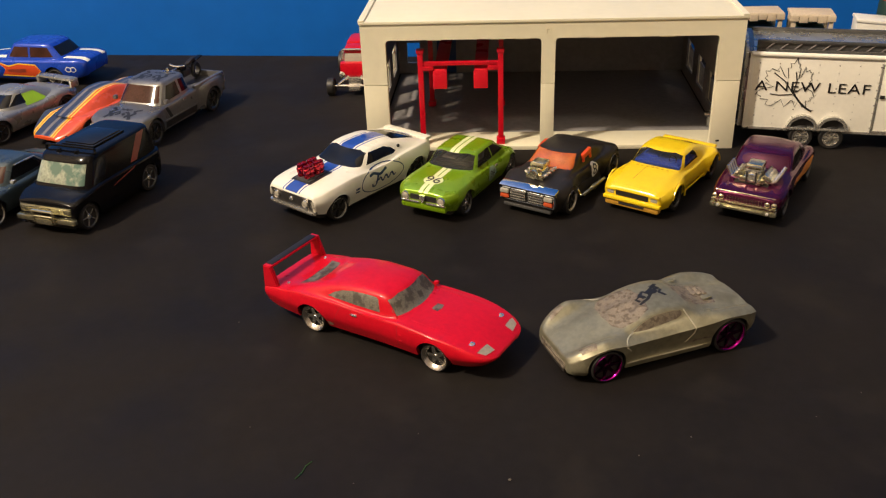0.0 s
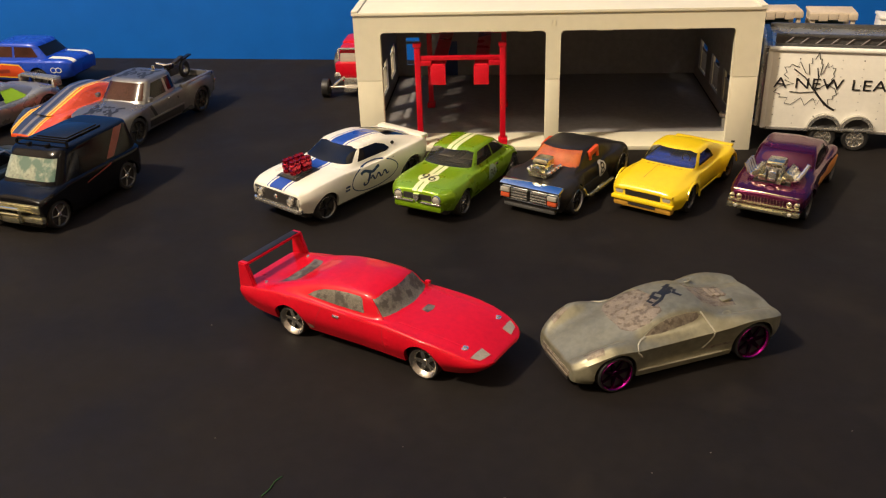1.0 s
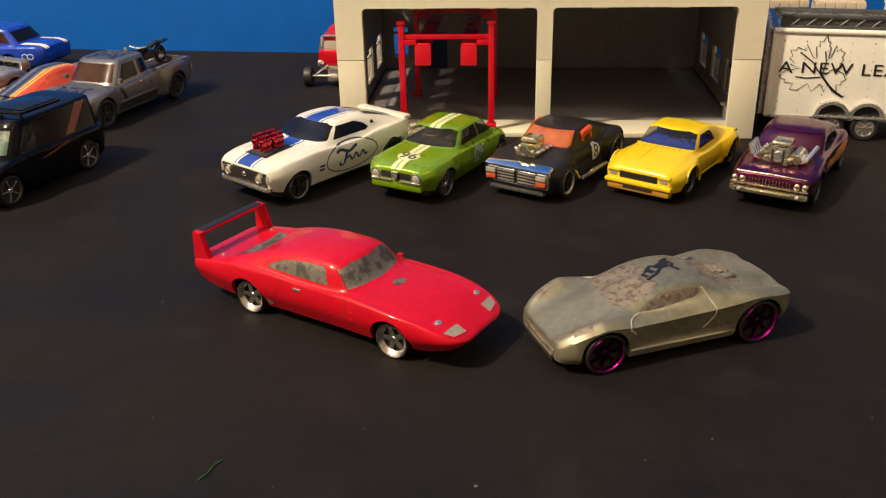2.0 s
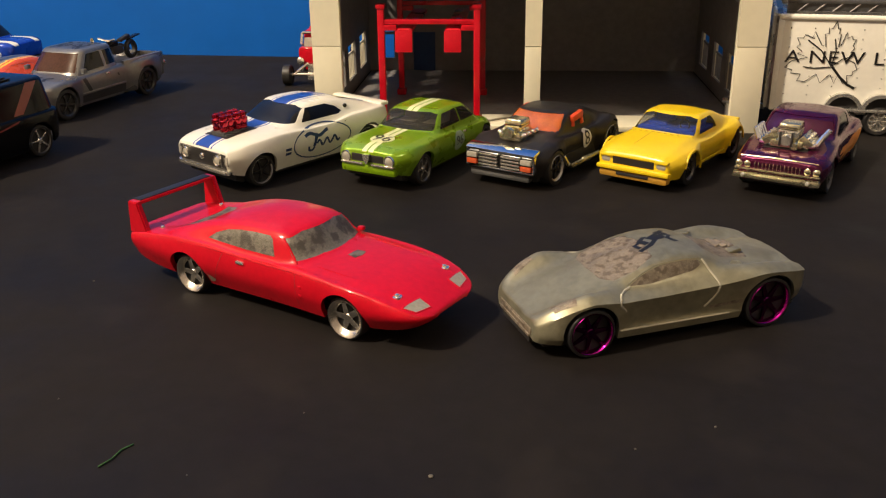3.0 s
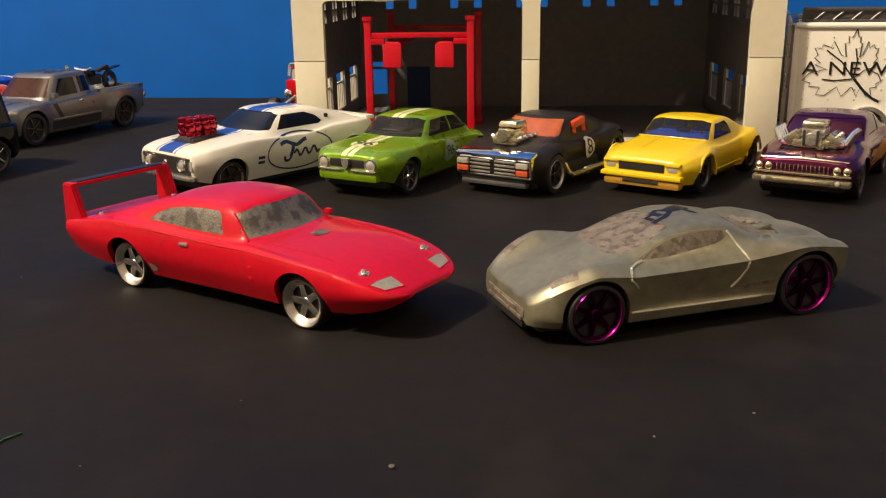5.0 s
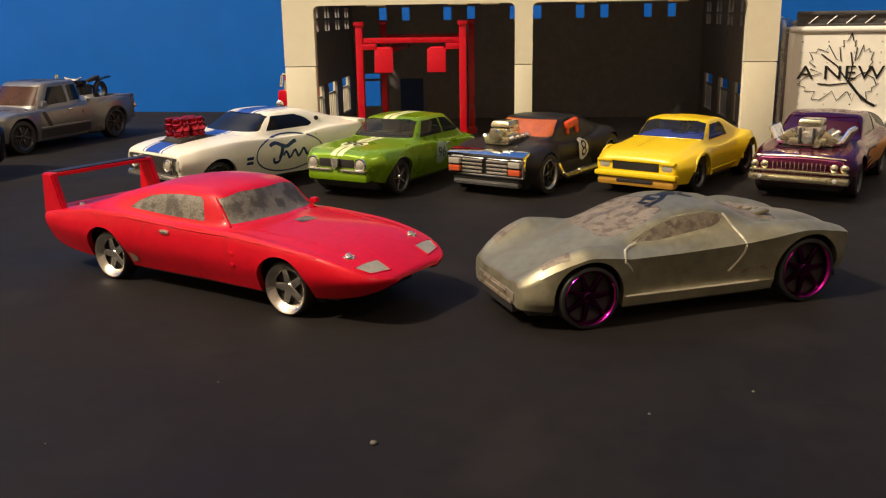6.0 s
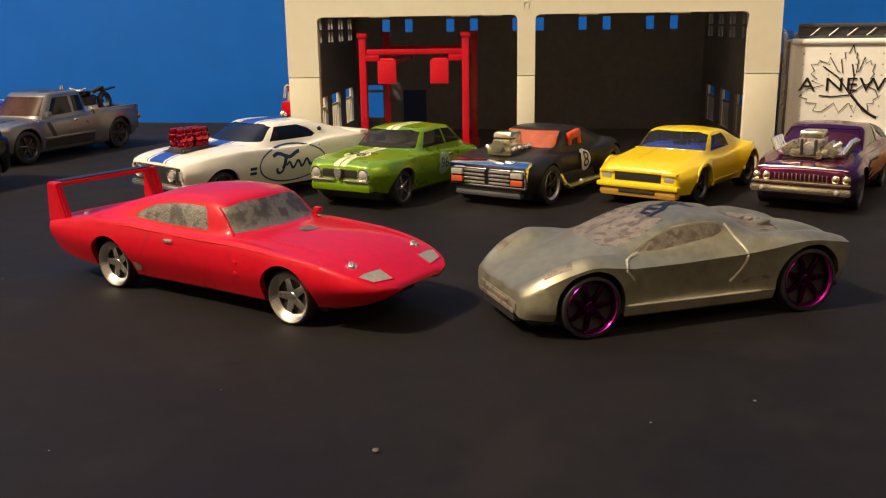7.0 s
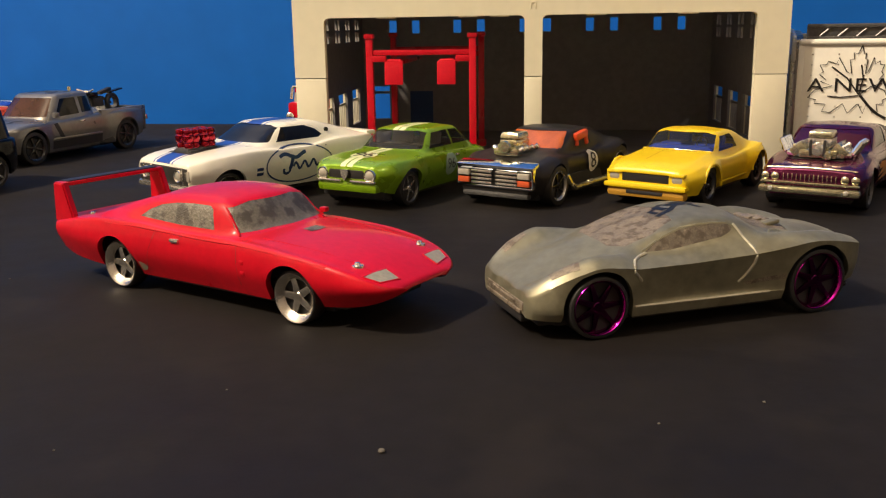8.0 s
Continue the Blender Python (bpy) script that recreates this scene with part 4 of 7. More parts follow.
for sd in (1, -1):
    fin = prism([(-59.9, 10.4), (-54.2, 11.2), (-56.6, 17.9), (-59.5, 18.0)], sd * 10.4, sd * 11.8, "xz")
    bmesh.ops.bevel(fin, geom=fin.edges[:], offset=0.3, segments=2, affect="EDGES")
    part("fin", fin, RED, wing)
    pin = lathe([(0, 0.55), (0.4, 0.45), (0.55, 0.1), (1.0, 0.06), (1.05, -0.5), (0, -0.6)], 14, "z")
    part("hood_pin", moved(pin, spot(10.0, sd * 8.2, level(10.0, sd * 8.2))), CHROME, made["body"])
    part("deck_pin", moved(lathe([(0, 0.45), (0.4, 0.35), (0.55, 0), (0.55, -0.6), (0, -0.6)], 12, "z"), spot(-52.5, sd * 8.8, level(-52.5, sd * 8.8))), CHROME, made["body"])
    lamp = on_top([(12.9, sd * 5.0), (12.5, sd * 10.3), (14.8, sd * 9.0), (15.6, sd * 5.0)])
    part("headlight", lamp, PALE_METAL, made["body"])
    rim_pts = [(12.9, 5.0), (12.5, 10.3), (14.8, 9.0), (15.6, 5.0), (12.9, 5.0)]
    part("headlight_rim", tube([(x, sd * y, level(x, sd * y) + 0.02) for x, y in rim_pts], 0.16, 6), RED, made["body"])
    if sd > 0:
        part("mirror", moved(box(-0.8, 0.6, -0.6, 0.6, -0.4, 0.5, 0.3), spot(-12.4, sd * 10.6, 13.4)), RED, made["body"])
    way = (lambda a, b: (a, 60, b)) if sd > 0 else (lambda a, b: (a, -60, b))
    flank = lambda x, z: made["tree"].ray_cast(Vector(way(x, z)), Vector((0, -sd, 0)))[0]
    part("door_handle", moved(box(-1.1, 1.1, -0.4, 0.4, -0.35, 0.35, 0.3), Matrix.Translation(flank(-26.0, 10.7))), CHROME, made["body"])
    part("side_badge", laid(grid_poly(oval(1.7, 0.9, 16, -36.0, 4.9), 0.8), made["tree"], way, (0, -sd, 0), 0.08), PALE_METAL, made["body"])
    for x in (-11.4, -31.0):
        seam = [flank(x - (0.5 if x < -20 else 0.0) * (11.6 - z), z) for z in (11.6, 10.4, 9.0, 7.6, 6.2, 4.8)]
        part("door_seam", tube([p - Vector((0, sd * 0.04, 0)) for p in seam], 0.09, 5), DULL_RED, made["body"])
    strip = [flank(x, z) for x, z in ((-44, 12.05), (-36, 12.2), (-28, 11.85), (-20, 11.6), (-12, 11.65), (-4, 11.35), (2, 10.9), (7, 10.3))]
    part("fender_crease", tube([p + Vector((0, -sd * 0.1, -0.05)) for p in strip], 0.22, 6), RED, made["body"])
    for z in (9.0, 7.2):
        part("marker_lamp", moved(box(-0.45, 0.45, -0.15, 0.15, -0.3, 0.3, 0.12), Matrix.Translation(flank(-10.2, z))), RED, made["body"])
    pillar = [(-12.4, sd * 10.4, 12.75), (-13.8, sd * 9.9, 14.1), (-15.3, sd * 9.4, 15.6), (-16.8, sd * 8.9, 16.75)]
    spots = [made["tree"].find_nearest(Vector(p))[0] for p in pillar]
    part("pillar_edge", tube(spots, 0.2, 6), RED, made["body"])
part("cowl_vent", on_top([(-6.6, -1.6), (-4.6, -1.9), (-4.2, 0), (-4.6, 1.9), (-6.6, 1.6)]), BARE, made["body"])
for sd in (1, -1):
    part("hood_line", tube([Vector((x, sd * y, level(x, sd * y))) for x, y in ((-8.5, 8.9), (-2, 8.8), (4, 8.5), (9, 8.1), (12.4, 7.8))], 0.1, 5), RED, made["body"])
part("front_lip", join(box(5.0, 9.0, -6.6, 6.6, 2.9, 3.9, 0.5), box(8.6, 12.6, -5.0, 5.0, 3.8, 4.9, 0.5)), DARK, red)

# ---- silver wedge sports car ----
S = dict(wb=38.1, rf=4.8, rr=5.2, half=12.7, nose=10.0, tail=-46.8, floor=1.6, gap=0.8, tread=3.8, style={"spokes": 7, "wide": 0.26, "taper": 0.5, "rim": 0.86, "lip": 0.9, "deep": 0.8, "paint": DARK_MAGENTA}, rim=MAGENTA, crease=3,
    panes=either_side("side_window", [(-8.9, 11.75), (-11.2, 13.0), (-13.4, 13.9), (-15.6, 14.55), (-18.0, 14.85), (-21.0, 14.95), (-23.6, 14.7), (-24.2, 14.2), (-23.4, 13.6), (-22.0, 13.1), (-18.0, 12.55), (-13.0, 11.85)], DARK_SCUFF)
    + [("windscreen", [(-4.8, -5.0), (-6.6, -7.3), (-11.0, -7.5), (-15.4, -5.9), (-16.4, 0), (-15.4, 5.9), (-11.0, 7.5), (-6.6, 7.3), (-4.8, 5.0), (-4.2, 0)], (0, 1), lambda n, p: n.z > 0.25 and p.z > 11.5),
       ("rear_window", [(-37.5, -5.0), (-30.5, -5.6), (-26.8, -5.0), (-26.2, 0), (-26.8, 5.0), (-30.5, 5.6), (-37.5, 5.0)], (0, 1), lambda n, p: n.z > 0.3)])
S["lines"] = []
S["lines"].append(([(-47.5, 10.2), (-43, 11.2), (-30, 11.7), (-6, 11.9), (5, 11.4), (9, 9.9), (11.2, 7.0)], [(-47.5, 5.0), (-43, 3.8), (-31, 2.7), (-5, 2.7), (5, 2.9), (11.2, 3.3)], False))
S["lines"].append(([(-47.5, 10.6), (-43, 11.9), (-36, 12.4), (-28, 12.2), (-6, 12.2), (0, 12.6), (5, 12.2), (9, 10.4), (11.2, 7.2)], [(-47.5, 6.4), (-43, 5.0), (-31, 4.3), (-5, 4.3), (5, 4.2), (11.2, 4.3)], True))
S["lines"].append(([(-47.5, 10.9), (-43, 12.6), (-38, 13.1), (-33, 12.5), (-29, 11.7), (-22, 11.4), (-10, 11.6), (-6, 12.2), (0, 13.0), (5, 12.3), (9, 10.5), (11.2, 7.1)], [(-47.5, 7.6), (-43, 6.6), (-31, 5.0), (-5, 5.0), (5, 5.4), (11.2, 5.0)], False))
S["lines"].append(([(-47.5, 11.0), (-43, 12.7), (-37, 13.3), (-31, 13.1), (-26, 12.6), (-18, 12.4), (-8, 12.6), (-4, 12.9), (0, 13.1), (4, 12.4), (8, 10.8), (10, 9.0), (11.2, 6.8)], [(-47.5, 10.2), (-43, 11.2), (-37, 11.9), (-31, 11.2), (-26, 10.6), (-20, 10.3), (-14, 10.1), (-7, 10.1), (-4, 10.5), (0, 10.9), (3, 10.1), (6, 8.8), (8.5, 7.3), (10, 6.4), (11.2, 5.7)], True))
S["lines"].append(([(-47.5, 9.6), (-37, 10.6), (-25, 10.1), (-10, 10.0), (0, 10.6), (6, 9.6), (9, 8.4), (11.2, 5.8)], [(-47.5, 10.7), (-43, 12.1), (-37, 13.1), (-33, 13.1), (-28, 12.8), (-22, 12.5), (-14, 11.7), (-8, 11.2), (-4, 11.9), (0, 12.2), (3, 11.4), (7, 9.4), (9.5, 7.5), (11.2, 6.2)], False))
S["lines"].append(([(-47.5, 7.0), (-35, 7.4), (-25, 7.7), (-14, 7.7), (-6, 7.4), (6, 6.6), (11.2, 4.2)], [(-47.5, 10.7), (-43, 11.1), (-37, 11.5), (-30, 13.0), (-26.5, 14.7), (-24, 15.3), (-20, 15.5), (-15, 14.9), (-10, 13.5), (-6, 12.1), (-3, 11.1), (0, 10.3), (3, 9.5), (7, 8.2), (10, 7.0), (11.2, 6.35)], False))
S["lines"].append(([(-47.5, 3.8), (11.2, 2.4)], [(-47.5, 11.1), (-43, 11.8), (-37, 12.5), (-31, 13.7), (-26, 15.8), (-20, 16.3), (-16, 15.9), (-11, 14.6), (-6, 12.9), (-3, 11.9), (2, 10.3), (7, 8.5), (10, 7.05), (11.2, 6.3)], False))
S["lines"].append(([(-47.5, 0.0), (11.2, 0.0)], [(-47.5, 11.2), (-43, 12.0), (-37, 12.7), (-31, 14.0), (-26, 16.1), (-20, 16.6), (-16, 16.2), (-11, 14.9), (-6, 13.2), (-3, 12.1), (2, 10.4), (7, 8.55), (10, 7.1), (11.2, 6.3)], False))
silver = toy_car("toy_car", "dull silver wedge sports car with scuffed windows and magenta wheels", (45.5, 213.2), (81.6, 225.4), 1, S)
made = finish(silver, S, SILVER, glass=SILVER_GLASS, sink=0.05)
ink = join(ribbon([(-12.6, 5.8), (-15.4, 4.4), (-17.0, 2.4), (-16.2, 0.6), (-18.4, -1.2), (-21.2, -4.8)], 1.1), ribbon([(-15.0, 3.6), (-14.2, 1.2), (-15.6, -0.6), (-18.6, 0.4), (-20.6, -1.4), (-19.2, -3.8)], 1.3), ribbon([(-20.8, 4.6), (-19.6, 2.2), (-20.8, 0.4), (-19.0, -1.8)], 1.0), ribbon([(-13.2, 4.6), (-12.6, 2.6), (-14.4, 1.6)], 0.8), grid_poly(oval(1.6, 1.8, 14, -18.0, 0.8), 0.8))
for v in ink.verts:
    v.co.x, v.co.y = -18.9 + (v.co.x + 17.0) * 1.05, v.co.y * 0.72 - 1.0
    v.co.z = level(v.co.x, v.co.y) + 0.06
part("roof_print", ink, INK, made["body"], "black printed emblem")
for sd in (1, -1):
    way = (lambda a, b: (a, 60, b)) if sd > 0 else (lambda a, b: (a, -60, b))
    flank = lambda x, z: made["tree"].ray_cast(Vector(way(x, z)), Vector((0, -sd, 0)))[0]
    part("headlight", on_top([(2.4, sd * 9.6), (3.0, sd * 11.9), (6.8, sd * 10.5), (6.8, sd * 8.0)]), SILVER_GLASS, made["body"])
    for seam in ([(-9.0, 11.6), (-7.6, 11.3), (-6.2, 11.0), (-5.6, 10.4), (-5.4, 9.8), (-6.2, 9.0), (-6.8, 8.2)], [(-24.6, 14.7), (-25.0, 14.0), (-25.5, 13.0), (-26.0, 12.0), (-26.4, 11.2), (-26.5, 10.4), (-26.3, 9.2), (-25.6, 8.0), (-24.8, 7.0), (-24.0, 6.2)]):
        spots = [flank(a, b) for a, b in seam]
        part("door_seam", tube([p - Vector((0, sd * 0.05, 0)) for p in spots if p], 0.26, 6), WORN_EDGE, made["body"], "worn bright door edge")
    rail = [flank(a, b) for a, b in ((-8.6, 11.9), (-11.2, 13.15), (-13.4, 14.05), (-15.6, 14.72), (-18.0, 15.0), (-21.0, 15.1), (-23.7, 14.85))]
    part("roof_edge", tube([p - Vector((0, sd * 0.08, 0)) for p in rail if p], 0.17, 6), SILVER, made["body"])
    part("skirt_edge", tube([flank(x, 4.3) - Vector((0, sd * 0.1, 0)) for x in (-29.5, -24, -18, -12, -6)], 0.22, 6), WORN_EDGE, made["body"], "worn bright skirt edge")
    part("air_intake", laid(grid_poly([(-32.2, 6.2), (-25.6, 5.6), (-24.8, 6.2), (-32.0, 7.0)], 0.8), made["tree"], way, (0, -sd, 0), 0.05), SILVER_GLASS, made["body"])
    part("fuel_cap", moved(lathe([(0.75, 0.1), (1.0, 0.16), (1.2, 0.06), (1.2, -0.2), (0.75, 0.0)], 16, "z"), spot(-32.0, sd * 9.2, level(-32.0, sd * 9.2) + 0.02, -14 * sd, 8, 0)), SILVER, made["body"])
part("bumper", join(box(8.8, 10.2, -7.6, 7.6, 3.7, 5.4, 0.4), box(8.8, 10.4, -7.0, 7.0, 3.4, 4.1, 0.25), box(8.8, 10.35, -4.6, 4.6, 4.5, 5.1, 0.2)), SILVER_GLASS, silver, "scuffed grey front bumper")
part("front_lip", join(box(4.6, 10.0, -6.6, 6.6, 1.9, 3.2, 0.4), box(4.6, 8.4, -9.4, 9.4, 1.9, 2.9, 0.5)), DARK, silver)
part("engine_cover", moved(box(-1.4, 1.4, -0.9, 0.9, 0, 0.7, 0.3), spot(-35.6, 3.0, level(-35.6, 3.0) - 0.1, 0, 8, 0)), SILVER, silver)
for k in range(3):
    part("deck_slat", moved(box(-0.5, 0.5, -2.0, 2.0, -0.1, 0.35, 0.15), spot(-33.0 - k * 1.8, -0.6, level(-33.0 - k * 1.8, -0.6), 0, 14, 0)), SILVER_GLASS, silver)

# ---- white striped coupe with red engine ----
STAR = {"spokes": 5, "wide": 0.2, "rim": 0.8, "lip": 0.93, "paint": RIM_BLACK}
S = dict(wb=43.0, rf=4.7, rr=5.0, half=13.4, nose=13.0, tail=-54.5, floor=1.8, gap=0.9, tread=3.8, style=STAR, rim=ALUMINIUM,
         top=[(-54.5, 14.4), (-50, 15.0), (-36, 15.2), (-12, 15.2), (0, 14.6), (8, 13.8), (12, 12.9), (13.0, 12.4)],
         shoulder=[(-54.5, 14.0), (-50, 14.6), (-38, 14.8), (-26, 13.6), (-8, 13.8), (4, 13.2), (13.0, 12.0)],
         wide=[(-54.5, 12.6), (-46, 14.2), (-38, 14.5), (-22, 14.0), (0, 14.2), (8, 13.8), (13.0, 12.8)],
         sill=[(-54.5, 6.0), (-49, 4.2), (-36, 3.2), (-6, 3.2), (6, 4.2), (13.0, 5.6)], tuck=0.86, boxy=0.5, flare=0.5, lean=0.6, round=1.4, round_nose=4, pinch_nose=0.06,
         cabin=dict(front=(-10.5, -20.5), rear=(-53.0, -33.0), half=(12.6, 9.4), z=(13.0, 20.3), bow=0.9, square=7, crown=0.4, narrow_rear=0.06, narrow_front=0.06),
         windows=[("side", [(-33.5, 16.2), (-32.0, 15.5), (-17.4, 15.3), (-20.6, 19.0), (-28.5, 19.0), (-31.8, 17.8)], SMOKE), ("front", [(-11.0, 15.5), (11.0, 15.5), (9.2, 19.0), (6.5, 19.6), (-6.5, 19.6), (-9.2, 19.0)], SMOKE), ("back", [(-7.6, 15.4), (7.6, 15.4), (7.4, 19.2), (-7.4, 19.2)], SMOKE)])
S = one_piece(shorten(S, 10.6))
white = toy_car("toy_car", "cream white coupe with blue stripes and red chrome engine stacks", (-34.8, 318), (-5.6, 352.2), 1, S, ROW)
stripes = [([(-54.4, -3.2), (12.9, -3.2), (12.9, 3.2), (-54.4, 3.2)], 1), ([(-54.4, 4.0), (12.9, 4.0), (12.9, 4.5), (-54.4, 4.5)], 1), ([(-54.4, -4.5), (12.9, -4.5), (12.9, -4.0), (-54.4, -4.0)], 1)]
def oval_badge(sd):
    """An oval outline with a wavy blue flourish inside."""
    sw = lambda pts, w: ribbon([(-23.0 - sd * a * 1.22, 9.3 + b * 1.12) for a, b in pts], w * 1.25)
    wave = [(-1.6 + 0.2 * k, -0.7 + 0.85 * math.sin(k * 0.5) + 0.01 * k) for k in range(38)]
    curl = [(-3.4 + 0.9 * math.cos(a), -1.4 + 0.9 * math.sin(a)) for a in np.linspace(-3.6, 0.6, 14)]
    top = [(-5.4 + 0.4 * k, 2.0 + 0.55 * math.sin(k * 0.42)) for k in range(20)]
    return ribbon([(-23.2 + p[0], 9.2 + p[1]) for p in oval(11.4, 5.1, 40)], 0.4, True), join(sw(top, 0.8), sw([(-1.6, 2.2), (-1.9, 1.0), (-2.2, -0.2), (-2.6, -1.2)], 0.9), sw(curl, 0.6), sw(wave, 0.55))


decals = []
for sd, way in ((1, "left"), (-1, "right")):
    ring, swirl = oval_badge(sd)
    decals += [(ring, way, INK_BLUE, "badge_ring"), (swirl, way, INK_BLUE, "badge_swirl")]
    for k in (0, 1):
        decals.append((grid_poly([(-10.8, 8.6 - k * 1.3), (-8.6, 8.6 - k * 1.3), (-8.6, 9.4 - k * 1.3), (-10.8, 9.4 - k * 1.3)], 1.0), way, INK_BLUE, "lettering_bar"))
made = finish(white, S, [WHITE, BLUE_STRIPE], stripes, stripes, SMOKE, decals)
part("grille", box(11.6, 13.2, -11.0, 11.0, 6.8, 11.3, 0.3), DARK, white)
part("grille_trim", join(box(12.4, 13.35, -9.2, 9.2, 11.1, 11.5, 0.15), box(12.4, 13.35, -9.2, -8.9, 7.2, 11.3, 0.1), box(12.4, 13.35, 8.9, 9.2, 7.2, 11.3, 0.1)), CHROME, white)
part("bumper", join(box(12.4, 14.0, -11.4, 11.4, 5.4, 6.8, 0.6), moved(box(-2.6, 0.4, -0.6, 0.6, 0, 1.4, 0.4), spot(13.0, 11.6, 5.4, 0, 0, 24)), moved(box(-2.6, 0.4, -0.6, 0.6, 0, 1.4, 0.4), spot(13.0, -11.6, 5.4, 0, 0, -24))), CHROME, white)
for sd in (1, -1):
    part("headlight", moved(lamp_disc(1.25), spot(13.5, sd * 7.6, 9.3)), LAMP_GLASS, white)
    part("headlight", box(12.0, 13.2, sd * 10.6 - 1.3, sd * 10.6 + 1.2, 7.9, 10.8, 0.4), LAMP_GLASS, white, "square pale headlight")
    part("headlight_ring", moved(lathe([(1.15, 0.3), (1.5, 0.5), (1.6, -0.4), (1.15, -0.2), (1.15, 0.3)], 18), spot(13.5, sd * 7.6, 9.3, 0, 0, -90)), CHROME, white)
    part("side_scoop", box(-36.4, -32.6, sd * 13.75 - 0.3, sd * 13.75 + 0.3, 12.2, 13.4, 0.25), DARK, made["body"])
    part("side_scoop", box(-30.6, -28.6, sd * 13.5 - 0.3, sd * 13.5 + 0.3, 12.4, 13.2, 0.2), WHITE, made["body"])
    part("vent_hole", moved(lathe([(0, 0.15), (0.7, 0.1), (0.7, -0.3), (0, -0.3)], 12), spot(-35.6, sd * 11.3, 17.2, 0, 0, 0 if sd > 0 else 180)), DARK, made["body"])
part("nose_badge", moved(lathe([(0, 0.3), (0.7, 0.2), (0.9, -0.2), (0, -0.2)], 12), spot(13.5, 0, 9.3, 0, 0, -90)), CHROME, white)
part("hood_opening", laid(grid_poly([(-5.6, -5.2), (5.6, -5.2), (5.6, 5.2), (-5.6, 5.2)], 1.2), made["tree"], lambda a, b: (a, b, 60), (0, 0, -1), 0.08), DARK, made["body"])
engine = part("engine", join(box(-4.6, 4.8, -3.0, 3.0, 13.2, 15.3, 0.5), box(-4.4, 4.6, -3.9, -2.8, 13.4, 14.7, 0.3), box(-4.4, 4.6, 2.8, 3.9, 13.4, 14.7, 0.3)), DARK_STEEL, white, "dark metal engine block")
for ex in (-3.2, -1.3, 1.6, 3.5):
    for ey in (-1.7, 1.7):
        part("intake_trumpet", moved(lathe([(0.0, 0), (1.2, 0), (1.3, 0.8), (1.1, 1.2), (1.5, 1.7), (1.5, 3.2), (1.15, 3.5), (1.3, 4.0), (1.2, 4.7), (0.8, 4.9), (0.6, 4.5), (0, 4.4)], 12, "z"), spot(ex, ey, 15.2)), RED_CHROME, engine, "red chrome intake stack")
part("rear_spoiler", box(-54.9, -51.4, -11.6, 11.6, 14.2, 15.4, 0.35), WHITE, white)

slide(white, -2.4)

# ---- green coupe ----
S = dict(wb=38.7, rf=4.6, rr=4.6, half=12.1, nose=13.8, tail=-46.0, floor=1.8, gap=0.8, tread=3.6, style={"spokes": 5, "wide": 0.13, "rim": 0.78, "lip": 0.92, "paint": CHROME}, rim=DARK_STEEL,
         top=[(-46, 9.6), (-42, 11.2), (-36, 12.4), (-10, 13.4), (0, 13.2), (8, 12.7), (12.5, 12.0), (13.8, 11.4)],
         shoulder=[(-46, 9.2), (-42, 10.4), (-30, 11.4), (-10, 12.0), (4, 12.0), (13.8, 11.0)],
         wide=[(-46, 10.0), (-40, 12.2), (-30, 12.6), (-10, 12.4), (0, 12.6), (8, 12.2), (13.8, 10.6)],
         sill=[(-46, 5.4), (-42, 4.0), (-30, 2.9), (-5, 2.9), (6, 3.8), (13.8, 5.4)], tuck=0.84, boxy=0.5, flare=0.5, lean=0.5, round=1.5, round_nose=5, pinch_nose=0.12,
         cabin=dict(front=(-8.0, -15.0), rear=(-38.5, -29.5), half=(10.7, 8.3), z=(11.2, 18.6), bow=0.9, square=7, crown=0.35, edge=1.1),
         windows=[("side", [(-24.6, 13.3), (-12.8, 13.3), (-16.0, 17.2), (-24.0, 17.4)]), ("side", [(-35.0, 13.2), (-25.4, 13.3), (-24.8, 17.4), (-29.2, 17.1)]), ("front", [(-9.4, 13.5), (9.4, 13.5), (8.2, 17.3), (6.0, 17.8), (-6.0, 17.8), (-8.2, 17.3)]), ("back", [(-7.8, 13.8), (7.8, 13.8), (6.6, 17.6), (-6.6, 17.6)])])
S = one_piece(shorten(S, 11.2))
green = toy_car("toy_car", "apple green metallic coupe with pale stripe and racing number 96", (12.2, 318.5), (31.2, 352.2), 1, S, ROW)
stripes = [([(-45.9, -1.9), (13.6, -1.9), (13.6, -0.25), (-45.9, -0.25)], 1), ([(-45.9, 0.25), (13.6, 0.25), (13.6, 1.9), (-45.9, 1.9)], 1)]
roundel = lambda rx, ry, x, z: grid_poly(oval(rx, ry, 28, x, z), 0.55)
def number(text, size, x, z, flip, turn=0):
    bm = words(text, size)
    return moved(bm, Matrix.Translation((x, z, 0)) @ Matrix.Rotation(radians(turn), 4, "Z") @ Matrix.Diagonal((-1 if flip else 1, 1, 1, 1)))
decals = [(roundel(2.9, 3.2, -20.6, 8.4), "left", GREEN_ROUNDEL, "roundel"), (roundel(2.9, 3.2, -20.6, 8.4), "right", GREEN_ROUNDEL, "roundel"),
          (roundel(3.2, 3.8, 3.2, 0), "up", PALE_STRIPE, "roundel")]
made = finish(green, S, [GREEN, PALE_STRIPE], stripes, stripes, CLEAR, decals)
